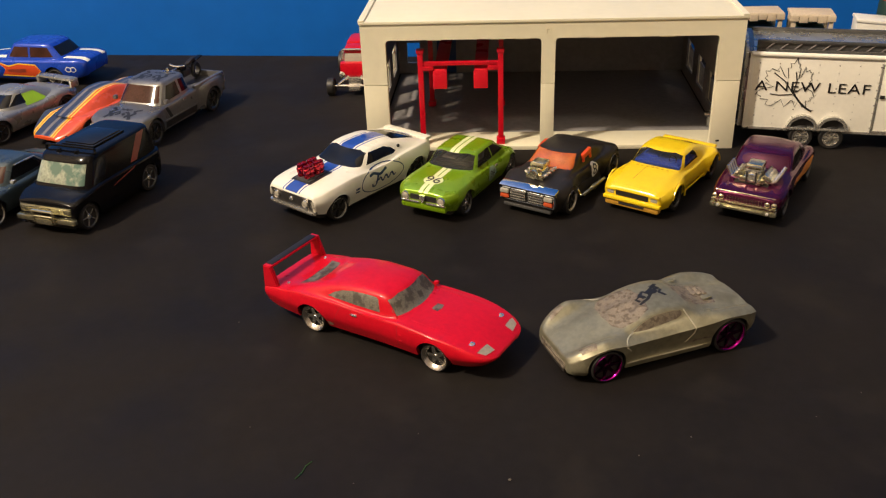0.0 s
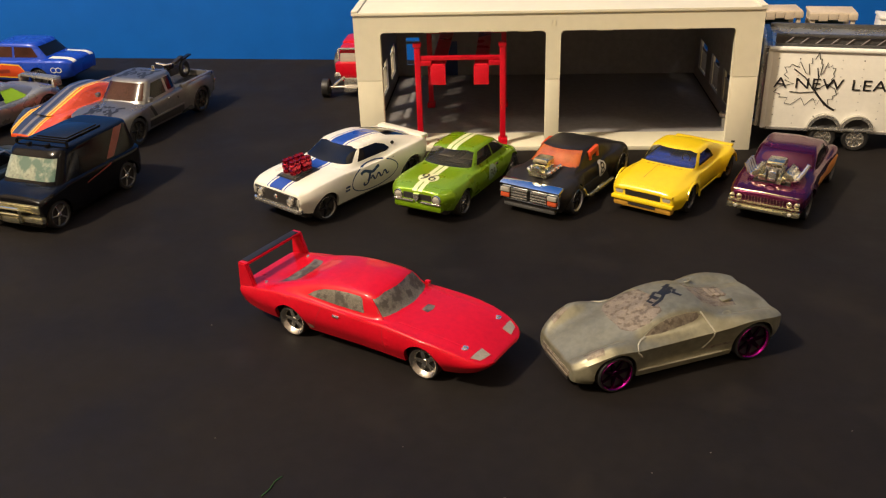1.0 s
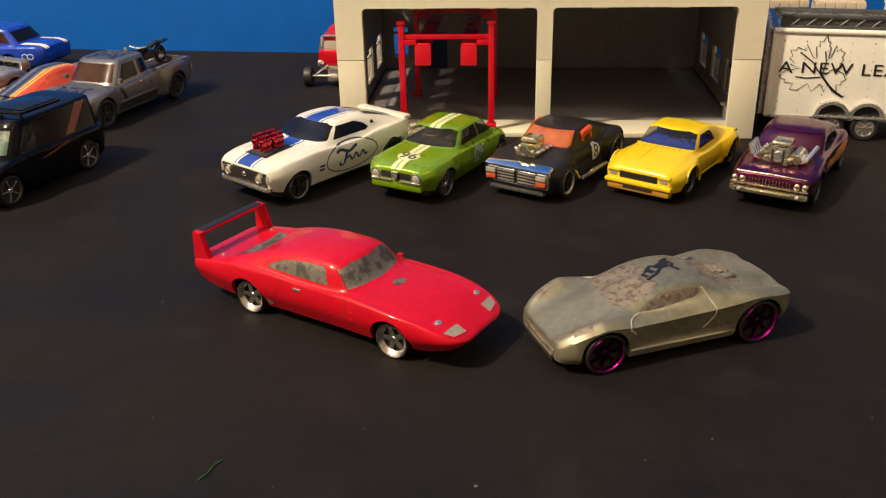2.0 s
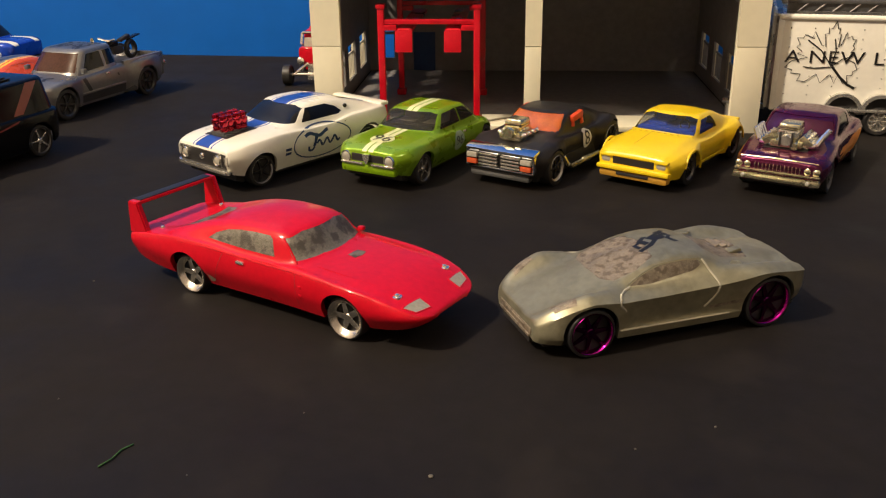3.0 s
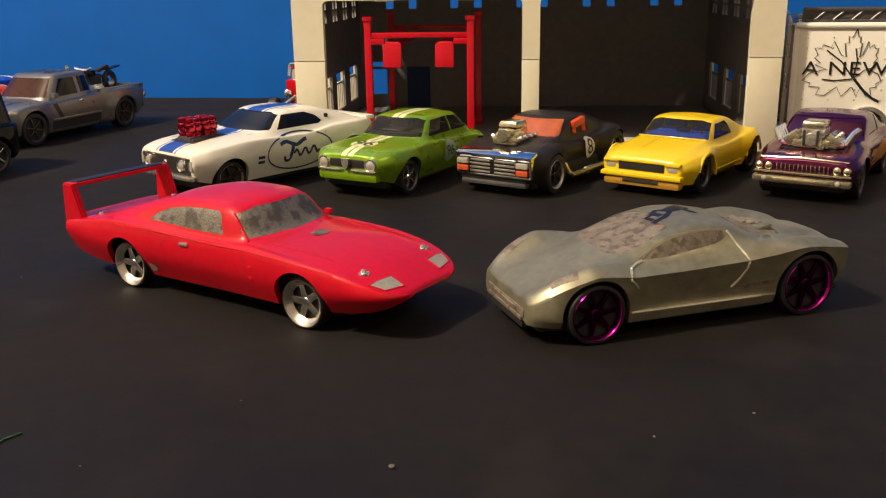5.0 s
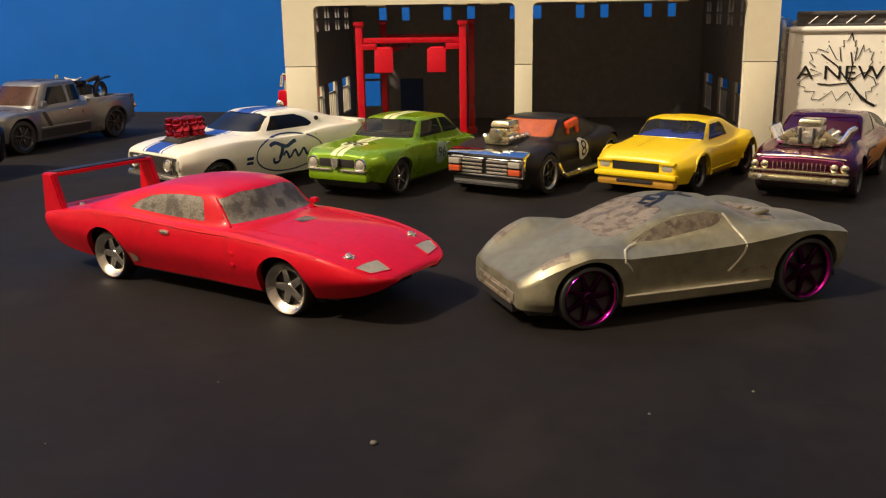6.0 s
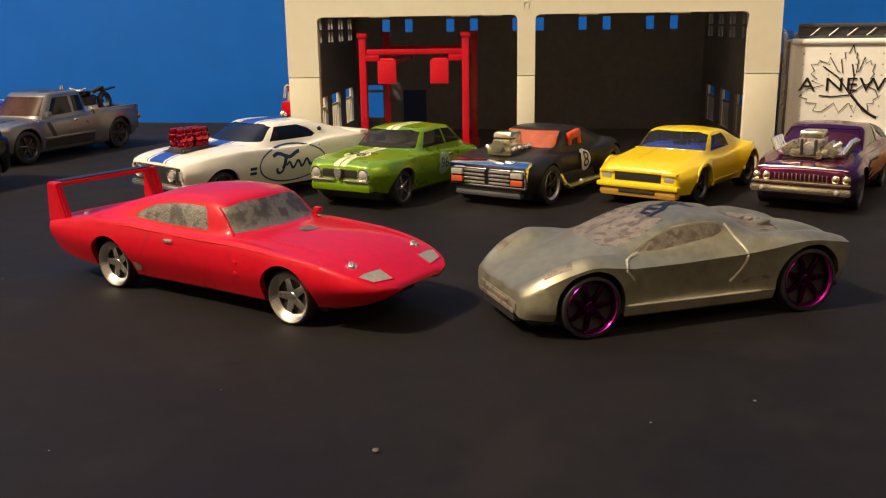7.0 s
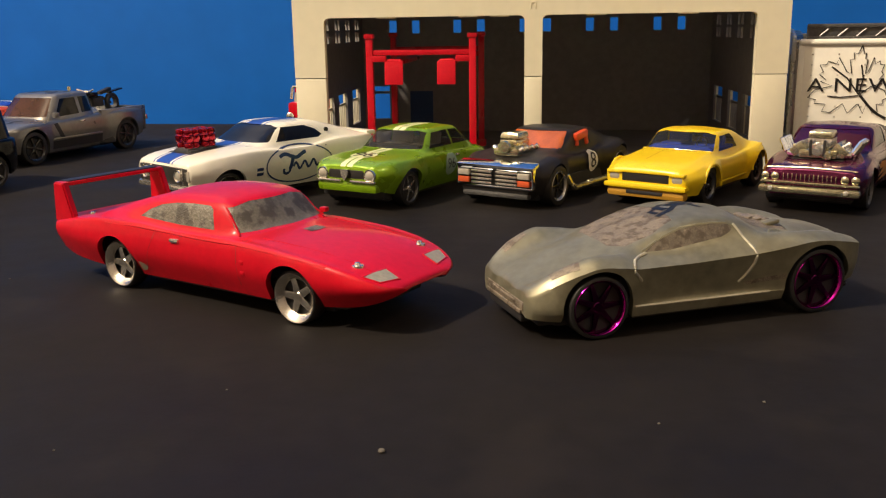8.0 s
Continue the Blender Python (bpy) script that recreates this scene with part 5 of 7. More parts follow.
for sd in (1, -1):
    way = (lambda a, b: (a, 60, b)) if sd > 0 else (lambda a, b: (a, -60, b))
    part("number", laid(number("96", 3.0, -20.6, 8.4, sd > 0), made["tree"], way, (0, -sd, 0), 0.16), INK, made["body"], "black number 96")
    part("headlight", moved(lamp_disc(1.35, 0.7), spot(13.8, sd * 7.3, 9.1)), LAMP_GLASS, green)
    part("headlight_ring", moved(lathe([(1.3, 0.4), (1.65, 0.5), (1.85, -0.6), (1.3, -0.3), (1.3, 0.4)], 20), spot(13.8, sd * 7.3, 9.1, 0, 0, -90)), CHROME, green)
    part("door_handle", box(-25.2, -23.2, sd * 12.25 - 0.3, sd * 12.25 + 0.3, 10.3, 10.9, 0.2), CHROME, made["body"])
    part("seat", join(box(-22, -16.5, sd * 4.6 - 3, sd * 4.6 + 3, 12.4, 13.8, 0.6), moved(box(-1.2, 1.2, -3, 3, 0, 4.2, 0.6), spot(-22.0, sd * 4.6, 12.8, 0, -14, 0))), GREY_SEAT, green)
part("number", laid(number("96", 4.6, 3.2, 0, False, 90), made["tree"], lambda a, b: (a, b, 60), (0, 0, -1), 0.16), INK, made["body"], "black number 96")
part("interior_floor", box(-36, -10.5, -9.2, 9.2, 12.2, 13.5, 0.3), DARK, green)
part("dashboard", box(-13.4, -10.8, -8.2, 8.2, 13.0, 14.2, 0.5), DARK, green)
part("grille", box(12.4, 14.05, -5.4, 5.4, 8.1, 10.3, 0.3), DARK, green)
part("lower_bumper", box(11.4, 14.15, -9.2, 9.2, 4.6, 7.1, 0.9), GREEN, green)
part("bumper", join(box(13.4, 14.6, 1.4, 9.0, 7.2, 7.8, 0.25), box(13.4, 14.6, -9.0, -1.4, 7.2, 7.8, 0.25)), CHROME, green)
shield = prism([(-1.1, 10.5), (1.1, 10.5), (1.0, 9.0), (0, 7.5), (-1.0, 9.0)], 13.8, 14.9, "yz")
part("grille_badge", shield, CHROME, green)
slide(green, -2.6)

# ---- matt black hot rod coupe ----
S = dict(wb=37.0, rf=5.2, rr=5.8, half=13.4, nose=12.5, tail=-43.5, floor=1.8, gap=0.4, tread=4.4, style={"spokes": 5, "wide": 0.18, "rim": 0.74, "paint": RIM_BLACK}, rim=ALUMINIUM,
         top=[(-43.5, 12.0), (-40, 13.0), (-30, 13.6), (-8, 13.8), (2, 12.8), (8, 11.8), (12.5, 11.0)],
         shoulder=[(-43.5, 11.8), (-37, 13.6), (-30, 12.2), (-18, 11.4), (-8, 11.8), (0, 12.4), (7, 11.2), (12.5, 10.6)],
         wide=[(-43.5, 12.2), (-37, 13.4), (-26, 11.8), (-14, 11.2), (-6, 11.8), (0, 13.0), (6, 12.4), (12.5, 11.6)],
         sill=[(-43.5, 6.2), (-38, 4.6), (-30, 3.4), (-6, 3.4), (6, 3.6), (12.5, 4.0)], tuck=0.88, boxy=0.5, flare=1.1, lean=0.4, round=1.2, round_nose=3, pinch_nose=0.04,
         cabin=dict(front=(-7.0, -13.5), rear=(-41.0, -25.5), half=(10.6, 8.6), z=(11.0, 18.2), bow=0.7, square=8, crown=0.3),
         windows=[("side", [(-24.6, 13.4), (-14.0, 13.4), (-16.4, 17.2), (-23.4, 17.2)], DARK), ("front", [(-9.2, 13.5), (9.2, 13.5), (7.8, 17.6), (-7.8, 17.6)])])
S = one_piece(shorten(S, 10.0))
black = toy_car("toy_car", "matt black hot rod with orange windows, chrome grille and blower", (50.5, 316.4), (71.5, 347.5), 1, S, ROW)
made = finish(black, S, BLACK_MATT, (), (), ORANGE_GLASS)
for sd in (1, -1):
    way = (lambda a, b: (a, 60, b)) if sd > 0 else (lambda a, b: (a, -60, b))
    part("roundel", laid(roundel(2.5, 3.0, -22.0, 8.9), made["tree"], way, (0, -sd, 0), 0.55), ROUNDEL, made["body"])
    part("number", laid(number("8", 4.4, -22.0, 8.9, sd > 0), made["tree"], way, (0, -sd, 0), 0.68), INK, made["body"], "black number 8")
    part("exhaust_pipe", join(tube([(-5.8, sd * 12.2, 7.2), (-7.0, sd * 13.0, 4.6), (-9.0, sd * 13.2, 3.4), (-28.0, sd * 13.4, 3.4)], 0.85), rod((-16, sd * 13.2, 3.4), (-27, sd * 13.4, 3.4), 1.15)), GOLD, black)
    part("roll_cage", join(moved(box(-3.4, 3.6, -1.0, 1.0, 0, 2.2, 0.8), spot(-20.0, sd * 8.9, 14.9, 0, 8, 0)), rod((-17.2, sd * 9.2, 13.2), (-17.6, sd * 8.8, 16.2), 0.7), rod((-22.6, sd * 9.4, 13.2), (-22.4, sd * 8.8, 16.6), 0.8)), ORANGE_CAGE, black, "orange plastic cage behind the side window")
    part("headlight", box(12.4, 13.5, sd * 8.9 - 1.7, sd * 8.9 + 1.7, 7.9, 9.4, 0.3), LAMP_GLASS, black)
    part("turn_signal", box(12.4, 13.4, sd * 8.9 - 1.7, sd * 8.9 + 1.7, 6.0, 7.5, 0.3), RED_LAMP, black)
part("front_bumper", join(moved(box(-2.6, 1.2, -11.4, 11.4, -0.7, 0.7, 0.5), spot(11.7, 0, 10.5, 0, 16, 0)), box(11.0, 12.7, -11.4, -10.7, 5.4, 10.4, 0.3), box(11.0, 12.7, 10.7, 11.4, 5.4, 10.4, 0.3), box(11.0, 12.9, -11.2, 11.2, 5.1, 5.7, 0.3)), BLUE_STEEL, black, "chrome grille surround")
part("grille_backing", box(10.6, 12.4, -11.0, 11.0, 5.4, 9.9, 0.1), DARK, black)
for k in range(4):
    for y0, y1 in ((-6.8, -0.6), (0.6, 6.8)):
        part("grille_bar", box(12.2, 13.0, y0, y1, 5.9 + k * 0.98, 6.5 + k * 0.98, 0.15), CHROME, black)
part("lower_bumper", box(10.2, 12.6, -9.8, 9.8, 2.6, 4.1, 0.7), DARK_STEEL, black)
blower = part("engine", join(box(-5.0, 4.6, -3.6, 3.6, 12.4, 14.6, 0.6), box(-3.6, 3.6, -2.6, 2.6, 14.4, 16.6, 0.7), box(-3.0, 3.0, -2.9, 2.9, 16.8, 18.4, 0.5, 0.85)), GOLD, black, "bright chrome blower engine")
part("pulley", moved(lathe([(0, 0.8), (1.6, 0.7), (1.8, 0.3), (1.8, -0.3), (0, -0.4)], 16), spot(5.0, 0, 14.8, 0, 0, -90)), GOLD, blower)
for k in range(4):
    for sd in (1, -1):
        part("intake_pipe", rod((-4.2 + k * 2.5, sd * 2.8, 13.4), (-4.6 + k * 2.5, sd * 4.6, 14.6), 0.75), CHROME, blower)
slide(black, -2.4)

# ---- yellow fastback ----
S = dict(wb=34.5, rf=4.9, rr=5.0, half=12.4, nose=12.2, tail=-41.0, floor=1.8, gap=0.5, tread=3.8, style={"spokes": 5, "wide": 0.16, "rim": 0.66, "paint": RIM_BLACK}, rim=DARK_STEEL,
         top=[(-41, 10.8), (-38, 11.8), (-30, 12.4), (-8, 12.9), (2, 11.9), (8, 11.0), (11.5, 10.0), (12.2, 9.4)],
         shoulder=[(-41, 10.6), (-35, 12.2), (-28, 11.4), (-16, 10.8), (-6, 11.0), (4, 10.4), (12.2, 8.9)],
         wide=[(-41, 11.8), (-34, 13.2), (-24, 12.2), (-10, 12.0), (0, 12.9), (7, 12.5), (12.2, 11.4)],
         sill=[(-41, 5.6), (-37, 4.0), (-28, 2.9), (-6, 2.9), (5, 3.2), (12.2, 3.4)], tuck=0.87, boxy=0.6, flare=1.0, lean=0.5, round=1.3, round_nose=4, pinch_nose=0.08,
         cabin=dict(front=(-6.5, -13.2), rear=(-39.5, -23.5), half=(10.7, 8.4), z=(10.6, 17.4), bow=0.9, square=7, crown=0.35),
         windows=[("side", [(-23.4, 12.5), (-11.2, 12.2), (-13.8, 15.9), (-20.6, 16.1), (-22.2, 14.6)]), ("front", [(-9.5, 12.5), (9.5, 12.5), (8.3, 16.2), (6.0, 16.8), (-6.0, 16.8), (-8.3, 16.2)]), ("back", [(-6.4, 13.0), (6.4, 13.0), (6.2, 16.2), (-6.2, 16.2)], SMOKE)])
S = one_piece(shorten(S, 11.4))
yellow = toy_car("toy_car", "yellow die-cast fastback coupe with blue seats behind clear windows", (88.4, 315.5), (108.8, 342.7), 1, S, ROW)
made = finish(yellow, S, YELLOW, (), (), CLEAR)
for sd in (1, -1):
    part("headlight", box(11.0, 12.35, sd * 8.5 - 1.5, sd * 8.5 + 1.5, 6.5, 8.3, 0.6), LAMP_GLASS, yellow)
    part("headlight_hood", box(10.6, 12.7, sd * 8.5 - 2.1, sd * 8.5 + 2.1, 8.2, 9.0, 0.35), YELLOW, yellow)
    part("seat", join(box(-20, -14, sd * 4.8 - 3, sd * 4.8 + 3, 12.0, 13.6, 0.6), moved(box(-1.2, 1.2, -3, 3, 0, 3.2, 0.6), spot(-20.0, sd * 4.8, 12.4, 0, -14, 0))), BLUE_SEAT, yellow)
    part("side_crease", box(-27.0, -6.8, sd * 12.15 - 0.2, sd * 12.15 + 0.25, 4.6, 5.1, 0.18), YELLOW, made["body"])
    part("fender_lip", tube([(-5.6 * math.cos(a), sd * 13.15, 4.9 + 5.6 * math.sin(a)) for a in np.linspace(-0.15, 2.9, 12)], 0.38, 6), YELLOW, made["body"])
    part("fender_lip", tube([(-34.5 - 5.7 * math.cos(a), sd * 12.95, 5.0 + 5.7 * math.sin(a)) for a in np.linspace(0.1, 3.1, 12)], 0.38, 6), YELLOW, made["body"])
part("interior_floor", box(-24, -9.0, -9.0, 9.0, 11.6, 12.9, 0.3), BLUE_SEAT, yellow)
part("dashboard", box(-12.0, -9.4, -8.0, 8.0, 12.4, 13.4, 0.4), BLUE_SEAT, yellow)
part("steering_wheel", moved(lathe([(1.3, 0.15), (1.6, 0.2), (1.6, -0.2), (1.3, -0.15), (1.3, 0.15)], 14), spot(-12.2, 4.8, 14.2, 0, 0, -90)), DARK, yellow)
part("grille", box(10.9, 12.3, -6.4, 6.4, 6.3, 8.6, 0.25), DARK, yellow)
part("bumper", join(box(10.4, 13.2, -11.2, 11.2, 4.6, 5.9, 1.0), box(11.4, 12.6, -6.8, 6.8, 8.5, 9.1, 0.2)), YELLOW, yellow)
part("lower_bumper", box(9.4, 12.6, -10.6, 10.6, 2.2, 4.5, 1.0), YELLOW_DULL, yellow, "dull yellow lower bumper")
part("lower_grille", box(11.8, 12.75, -5.0, 5.0, 3.2, 4.1, 0.2), DARK, yellow)
part("window_frame", tube([Vector(p) for p in ((-7.0, -9.6, 12.5), (-6.2, -5, 12.6), (-5.9, 0, 12.7), (-6.2, 5, 12.6), (-7.0, 9.6, 12.5))], 0.22, 6), YELLOW, yellow)
for k in range(7):
    part("cowl_slot", laid(grid_poly([(-5.0, -6.4 + k * 2.0), (-4.5, -6.4 + k * 2.0), (-4.5, -5.4 + k * 2.0), (-5.0, -5.4 + k * 2.0)], 0.6), made["tree"], lambda a, b: (a, b, 60), (0, 0, -1), 0.06), YELLOW_DULL, made["body"])
part("hood_crease", laid(grid_poly([(-4.0, -2.2), (5.6, -2.8), (5.6, -2.55), (-4.0, -1.95)], 1.0), made["tree"], lambda a, b: (a, b, 60), (0, 0, -1), 0.05), YELLOW_DULL, made["body"])
part("rear_spoiler", box(-41.6, -39.4, -11.0, 11.0, 10.6, 11.6, 0.4), YELLOW, yellow)
slide(yellow, -0.8)

# ---- purple muscle car ----
S = dict(wb=36.6, rf=4.9, rr=5.2, half=12.0, nose=11.5, tail=-42.5, floor=1.8, gap=0.6, tread=4.0, style={"spokes": 5, "wide": 0.2, "rim": 0.74, "paint": RIM_BLACK}, rim=DARK_STEEL,
         top=[(-42.5, 12.0), (-38, 13.2), (-28, 13.6), (-8, 13.6), (2, 12.4), (8, 11.6), (11.5, 10.6)],
         shoulder=[(-42.5, 11.6), (-36, 13.2), (-24, 12.2), (-8, 12.4), (4, 11.4), (11.5, 10.0)],
         wide=[(-42.5, 11.6), (-36, 12.8), (-22, 12.3), (0, 12.4), (7, 12.0), (11.5, 11.2)],
         sill=[(-42.5, 6.0), (-38, 4.2), (-28, 3.0), (-6, 3.0), (6, 3.4), (11.5, 4.0)], tuck=0.86, boxy=0.5, flare=0.6, lean=0.5, round=1.3, round_nose=4, pinch_nose=0.06,
         cabin=dict(front=(-7.5, -14.5), rear=(-40.0, -27.0), half=(11.2, 8.9), z=(11.6, 18.9), bow=0.8, square=7, crown=0.35),
         windows=[("side", [(-27.6, 13.7), (-13.4, 13.7), (-16.4, 17.8), (-25.6, 17.8)], SMOKE), ("front", [(-10.0, 13.8), (10.0, 13.8), (8.2, 18.0), (-8.2, 18.0)]), ("back", [(-7, 14), (7, 14), (6.6, 17.8), (-6.6, 17.8)])])
S = one_piece(S)
purple = toy_car("toy_car", "purple chrome muscle car with exposed engine and orange flames", (125.4, 307.5), (145.1, 338.4), 1, S, ROW)
flames = [([(-34, 11.6), (-20, 9.8), (-12, 10.4), (-6, 9.0), (-14, 8.6), (-8, 6.6), (-20, 7.0), (-14, 4.8), (-28, 5.0), (-41, 8.0)], 1, w) for w in ("left", "right")]
made = finish(purple, S, [PURPLE, FLAME], flames, (), PINK_GLASS)
part("grille", box(10.2, 11.65, -9.8, 9.8, 7.4, 9.6, 0.25), PURPLE, purple)
part("grille_bar", join(*[box(10.8, 11.9, y - 0.12, y + 0.12, 7.6, 9.4, 0.05) for y in np.linspace(-6, 6, 13)]), GOLD, purple)
part("bumper", join(box(10.6, 12.9, -11.6, 11.6, 4.6, 6.4, 0.6), box(11.0, 12.3, -11.4, 11.4, 6.9, 7.5, 0.25), box(12.6, 13.4, -6.6, 6.6, 5.0, 6.0, 0.3)), GOLD, purple, "yellowed chrome bumper")
for sd in (1, -1):
    for k in (0, 1):
        part("headlight", moved(lamp_disc(0.95, 0.6), spot(11.6, sd * (8.0 + k * 2.3), 8.5)), GOLD, purple)
    part("bumper_lamp", moved(lamp_disc(0.6, 0.6), spot(13.0, sd * 8.6, 5.6)), LAMP_GLASS, purple)
    for k in range(4):
        part("exhaust_pipe", tube([(3.2 - k * 2.2, sd * 3.6, 13.0), (2.6 - k * 2.2, sd * 7.6, 13.4), (1.4 - k * 2.2, sd * 9.4, 16.6)], 0.75), BLUE_STEEL if sd < 0 else CHROME, purple)
part("hood_opening", laid(grid_poly([(-6, -6), (5, -6), (5, 6), (-6, 6)], 1.2), made["tree"], lambda a, b: (a, b, 60), (0, 0, -1), 0.08), DARK, made["body"])
block = part("engine", join(box(-6, 4.6, -4.4, 4.4, 12.4, 14.4, 0.5), moved(box(-5.4, 4.0, -1.8, 1.8, 0, 2.4, 0.4), spot(0, 4.2, 13.4, -38)), moved(box(-5.4, 4.0, -1.8, 1.8, 0, 2.4, 0.4), spot(0, -4.2, 13.4, 38)), box(-4.4, 3.4, -2.4, 2.4, 14.2, 17.0, 0.6)), GOLD, purple, "yellowed chrome engine")
part("air_scoop", join(box(-3.6, 2.8, -3.0, 3.0, 17.2, 18.8, 0.5, 0.9), box(2.4, 3.4, -2.5, 2.5, 17.5, 18.4, 0.3)), GOLD, block)
for k in range(5):
    part("blower_rib", box(-3.9 + k * 1.7, -3.3 + k * 1.7, -2.7, 2.7, 15.0, 17.1, 0.2), CHROME, block)
part("blower_belt", join(box(5.0, 5.6, -1.9, -1.3, 13.0, 17.0, 0.15), box(5.0, 5.6, 1.3, 1.9, 13.0, 17.0, 0.15)), DARK, block)
for sd in (1, -1):
    for k in range(4):
        part("rocker_bolt", moved(lathe([(0, 0.5), (0.5, 0.4), (0.6, 0), (0, -0.2)], 8, "z"), spot(-4.2 + k * 2.5, sd * 5.6, 15.2, -38 * sd)), CHROME, block)
part("hood_edge", tube([(10.2, -10.4, 10.4), (10.9, -5, 10.75), (11.0, 0, 10.9), (10.9, 5, 10.75), (10.2, 10.4, 10.4)], 0.25, 6), GOLD, purple, "bright chrome hood lip")
part("pulley", moved(lathe([(0, 0.8), (1.5, 0.7), (1.7, 0.2), (1.7, -0.4), (0, -0.4)], 16), spot(4.6, 0, 14.6, 0, 0, -90)), CHROME, block)
part("pulley", moved(lathe([(0, 0.8), (1.0, 0.7), (1.2, 0.2), (1.2, -0.4), (0, -0.4)], 16), spot(4.8, 2.4, 13.2, 0, 0, -90)), GOLD, block)

# ---- enclosed white trailer ----
END_METAL = surface("dull_grey_metal_end", (0.30, 0.29, 0.28), 0.3, 0.85, 0, 120, 0.2, 0.08)
trailer = thing("box_trailer", "white box trailer with leaf print reading A NEW LEAF", "toy trailer", 137.8, 376.7, -15.0)
TL, TR, TD, TZ0, TZ1 = -5.8, 92.0, 36.0, 7.6, 39.0
part("side_panel", box(TL, TR, 0, 1.0, TZ0, TZ1 - 0.6, 0.2), TRAILER, trailer)
part("side_panel", box(TL, TR, TD - 1, TD, TZ0, TZ1 - 0.6, 0.2), TRAILER, trailer)
end = prism([(0.6, TZ0), (TD - 0.6, TZ0), (TD - 0.6, TZ1)] + [(TD / 2 + (TD / 2 - 0.6) * math.cos(a), TZ1 + 3.4 * math.sin(a)) for a in np.linspace(0.2, math.pi - 0.2, 9)] + [(0.6, TZ1)], TL - 2.6, TL, "yz")
part("front_end", end, END_METAL, trailer, "dull grey metal front end", smooth=0)
part("end_trim", tube([(TL - 2.6, TD / 2 + (TD / 2 - 0.4) * math.cos(a), TZ1 + 3.4 * math.sin(a)) for a in np.linspace(0.1, math.pi - 0.1, 12)] + [(TL - 2.6, 0.6, TZ0)], 0.7, 8), ALUMINIUM, trailer)
part("end_door", box(TL - 3.1, TL - 2.4, 6, TD - 6, TZ0 + 2, TZ1 - 4, 0.3), END_METAL, trailer)
part("corner_trim", box(TL - 1.2, TL + 0.5, -0.35, 0.4, TZ0 - 0.4, TZ1, 0.25), TRAILER, trailer)
part("top_rail", rod((TL - 1, 0.2, TZ1 - 0.2), (TR, 0.2, TZ1 - 0.2), 1.05, 12), TRAILER, trailer)
part("roof", box(TL - 0.5, TR, 0.6, TD - 0.6, TZ1 - 0.9, TZ1 + 0.4, 0.4), ALUMINIUM, trailer)
rack = part("roof_rack", join(box(TL + 1.0, TR, 1.2, 2.0, TZ1 + 0.6, TZ1 + 1.6, 0.2), box(TL + 1.0, TR, 1.2, 2.4, TZ1 + 4.2, TZ1 + 5.4, 0.25), box(TL + 1.0, TR, 2.1, 2.6, TZ1 + 0.8, TZ1 + 4.8, 0.1)), DARK_STEEL, trailer)
for k in range(17):
    x = TL + 4.5 + k * 5.4
    part("rack_brace", join(rod((x, 1.7, TZ1 + 1.5), (x + 3.0, 1.7, TZ1 + 4.2), 0.28, 6), rod((x, 1.7, TZ1 + 1.4), (x + 4.6, 1.7, TZ1 + 1.4), 0.25, 6)), GREY_STRIPE, rack)
part("rear_rack", join(box(TL + 1.0, TR, TD - 2.4, TD - 1.2, TZ1 + 1.2, TZ1 + 2.2, 0.25), box(TL + 1, TR, TD - 2.2, TD - 1.4, TZ1 + 0.4, TZ1 + 1.6, 0.2)), DARK_STEEL, trailer)
part("bottom_rail", box(TL - 0.6, TR, -0.3, 1.4, TZ0 - 0.9, TZ0 + 0.3, 0.3), ALUMINIUM, trailer)
part("door_panel", box(44.0, 70.0, -0.35, 0.4, TZ0 + 1.0, TZ1 - 3.2, 0.25), TRAILER, trailer)
part("door_frame", join(box(43.0, 44.0, -0.6, 0.3, TZ0 + 0.4, TZ1 - 2.4, 0.2), box(70.0, 71.0, -0.6, 0.3, TZ0 + 0.4, TZ1 - 2.4, 0.2), box(43, 71, -0.6, 0.3, TZ0 + 0.3, TZ0 + 1.1, 0.2)), ALUMINIUM, trailer)
part("door_latch", box(44.4, 46.2, -1.0, 0, 22.4, 23.8, 0.2), DARK, trailer)
for x in np.arange(TL + 3.0, 43.0, 7.6):
    part("rivet_row", join(*[moved(lathe([(0, 0.16), (0.22, 0.1), (0.28, 0), (0, -0.1)], 7), spot(x, -0.0, z, 0, 0, 180)) for z in np.arange(TZ0 + 2.0, TZ1 - 2.0, 3.2)]), ALUMINIUM, trailer)
for a, b in ((10.8, 22.6), (22.6, 34.4)):
    c = (a + b) / 2
    pts = [(c + 6.2 * math.cos(t), 8.0 + 6.2 * math.sin(t)) for t in np.linspace(0, math.pi, 15)] + [(c + 5.0 * math.cos(t), 8.0 + 5.0 * math.sin(t)) for t in np.linspace(math.pi, 0, 15)]
    part("fender", prism(pts, -2.2, 0.2, "xz"), ALUMINIUM, trailer)
    part("wheel_well", prism([(c + 4.95 * math.cos(t), 7.8 + 4.95 * math.sin(t)) for t in np.linspace(0, math.pi, 15)], -0.15, 0.5, "xz"), DARK, trailer)
part("fender_skirt", box(10.2, 35.0, -2.3, 0.2, 8.0, 9.0, 0.3), ALUMINIUM, trailer)
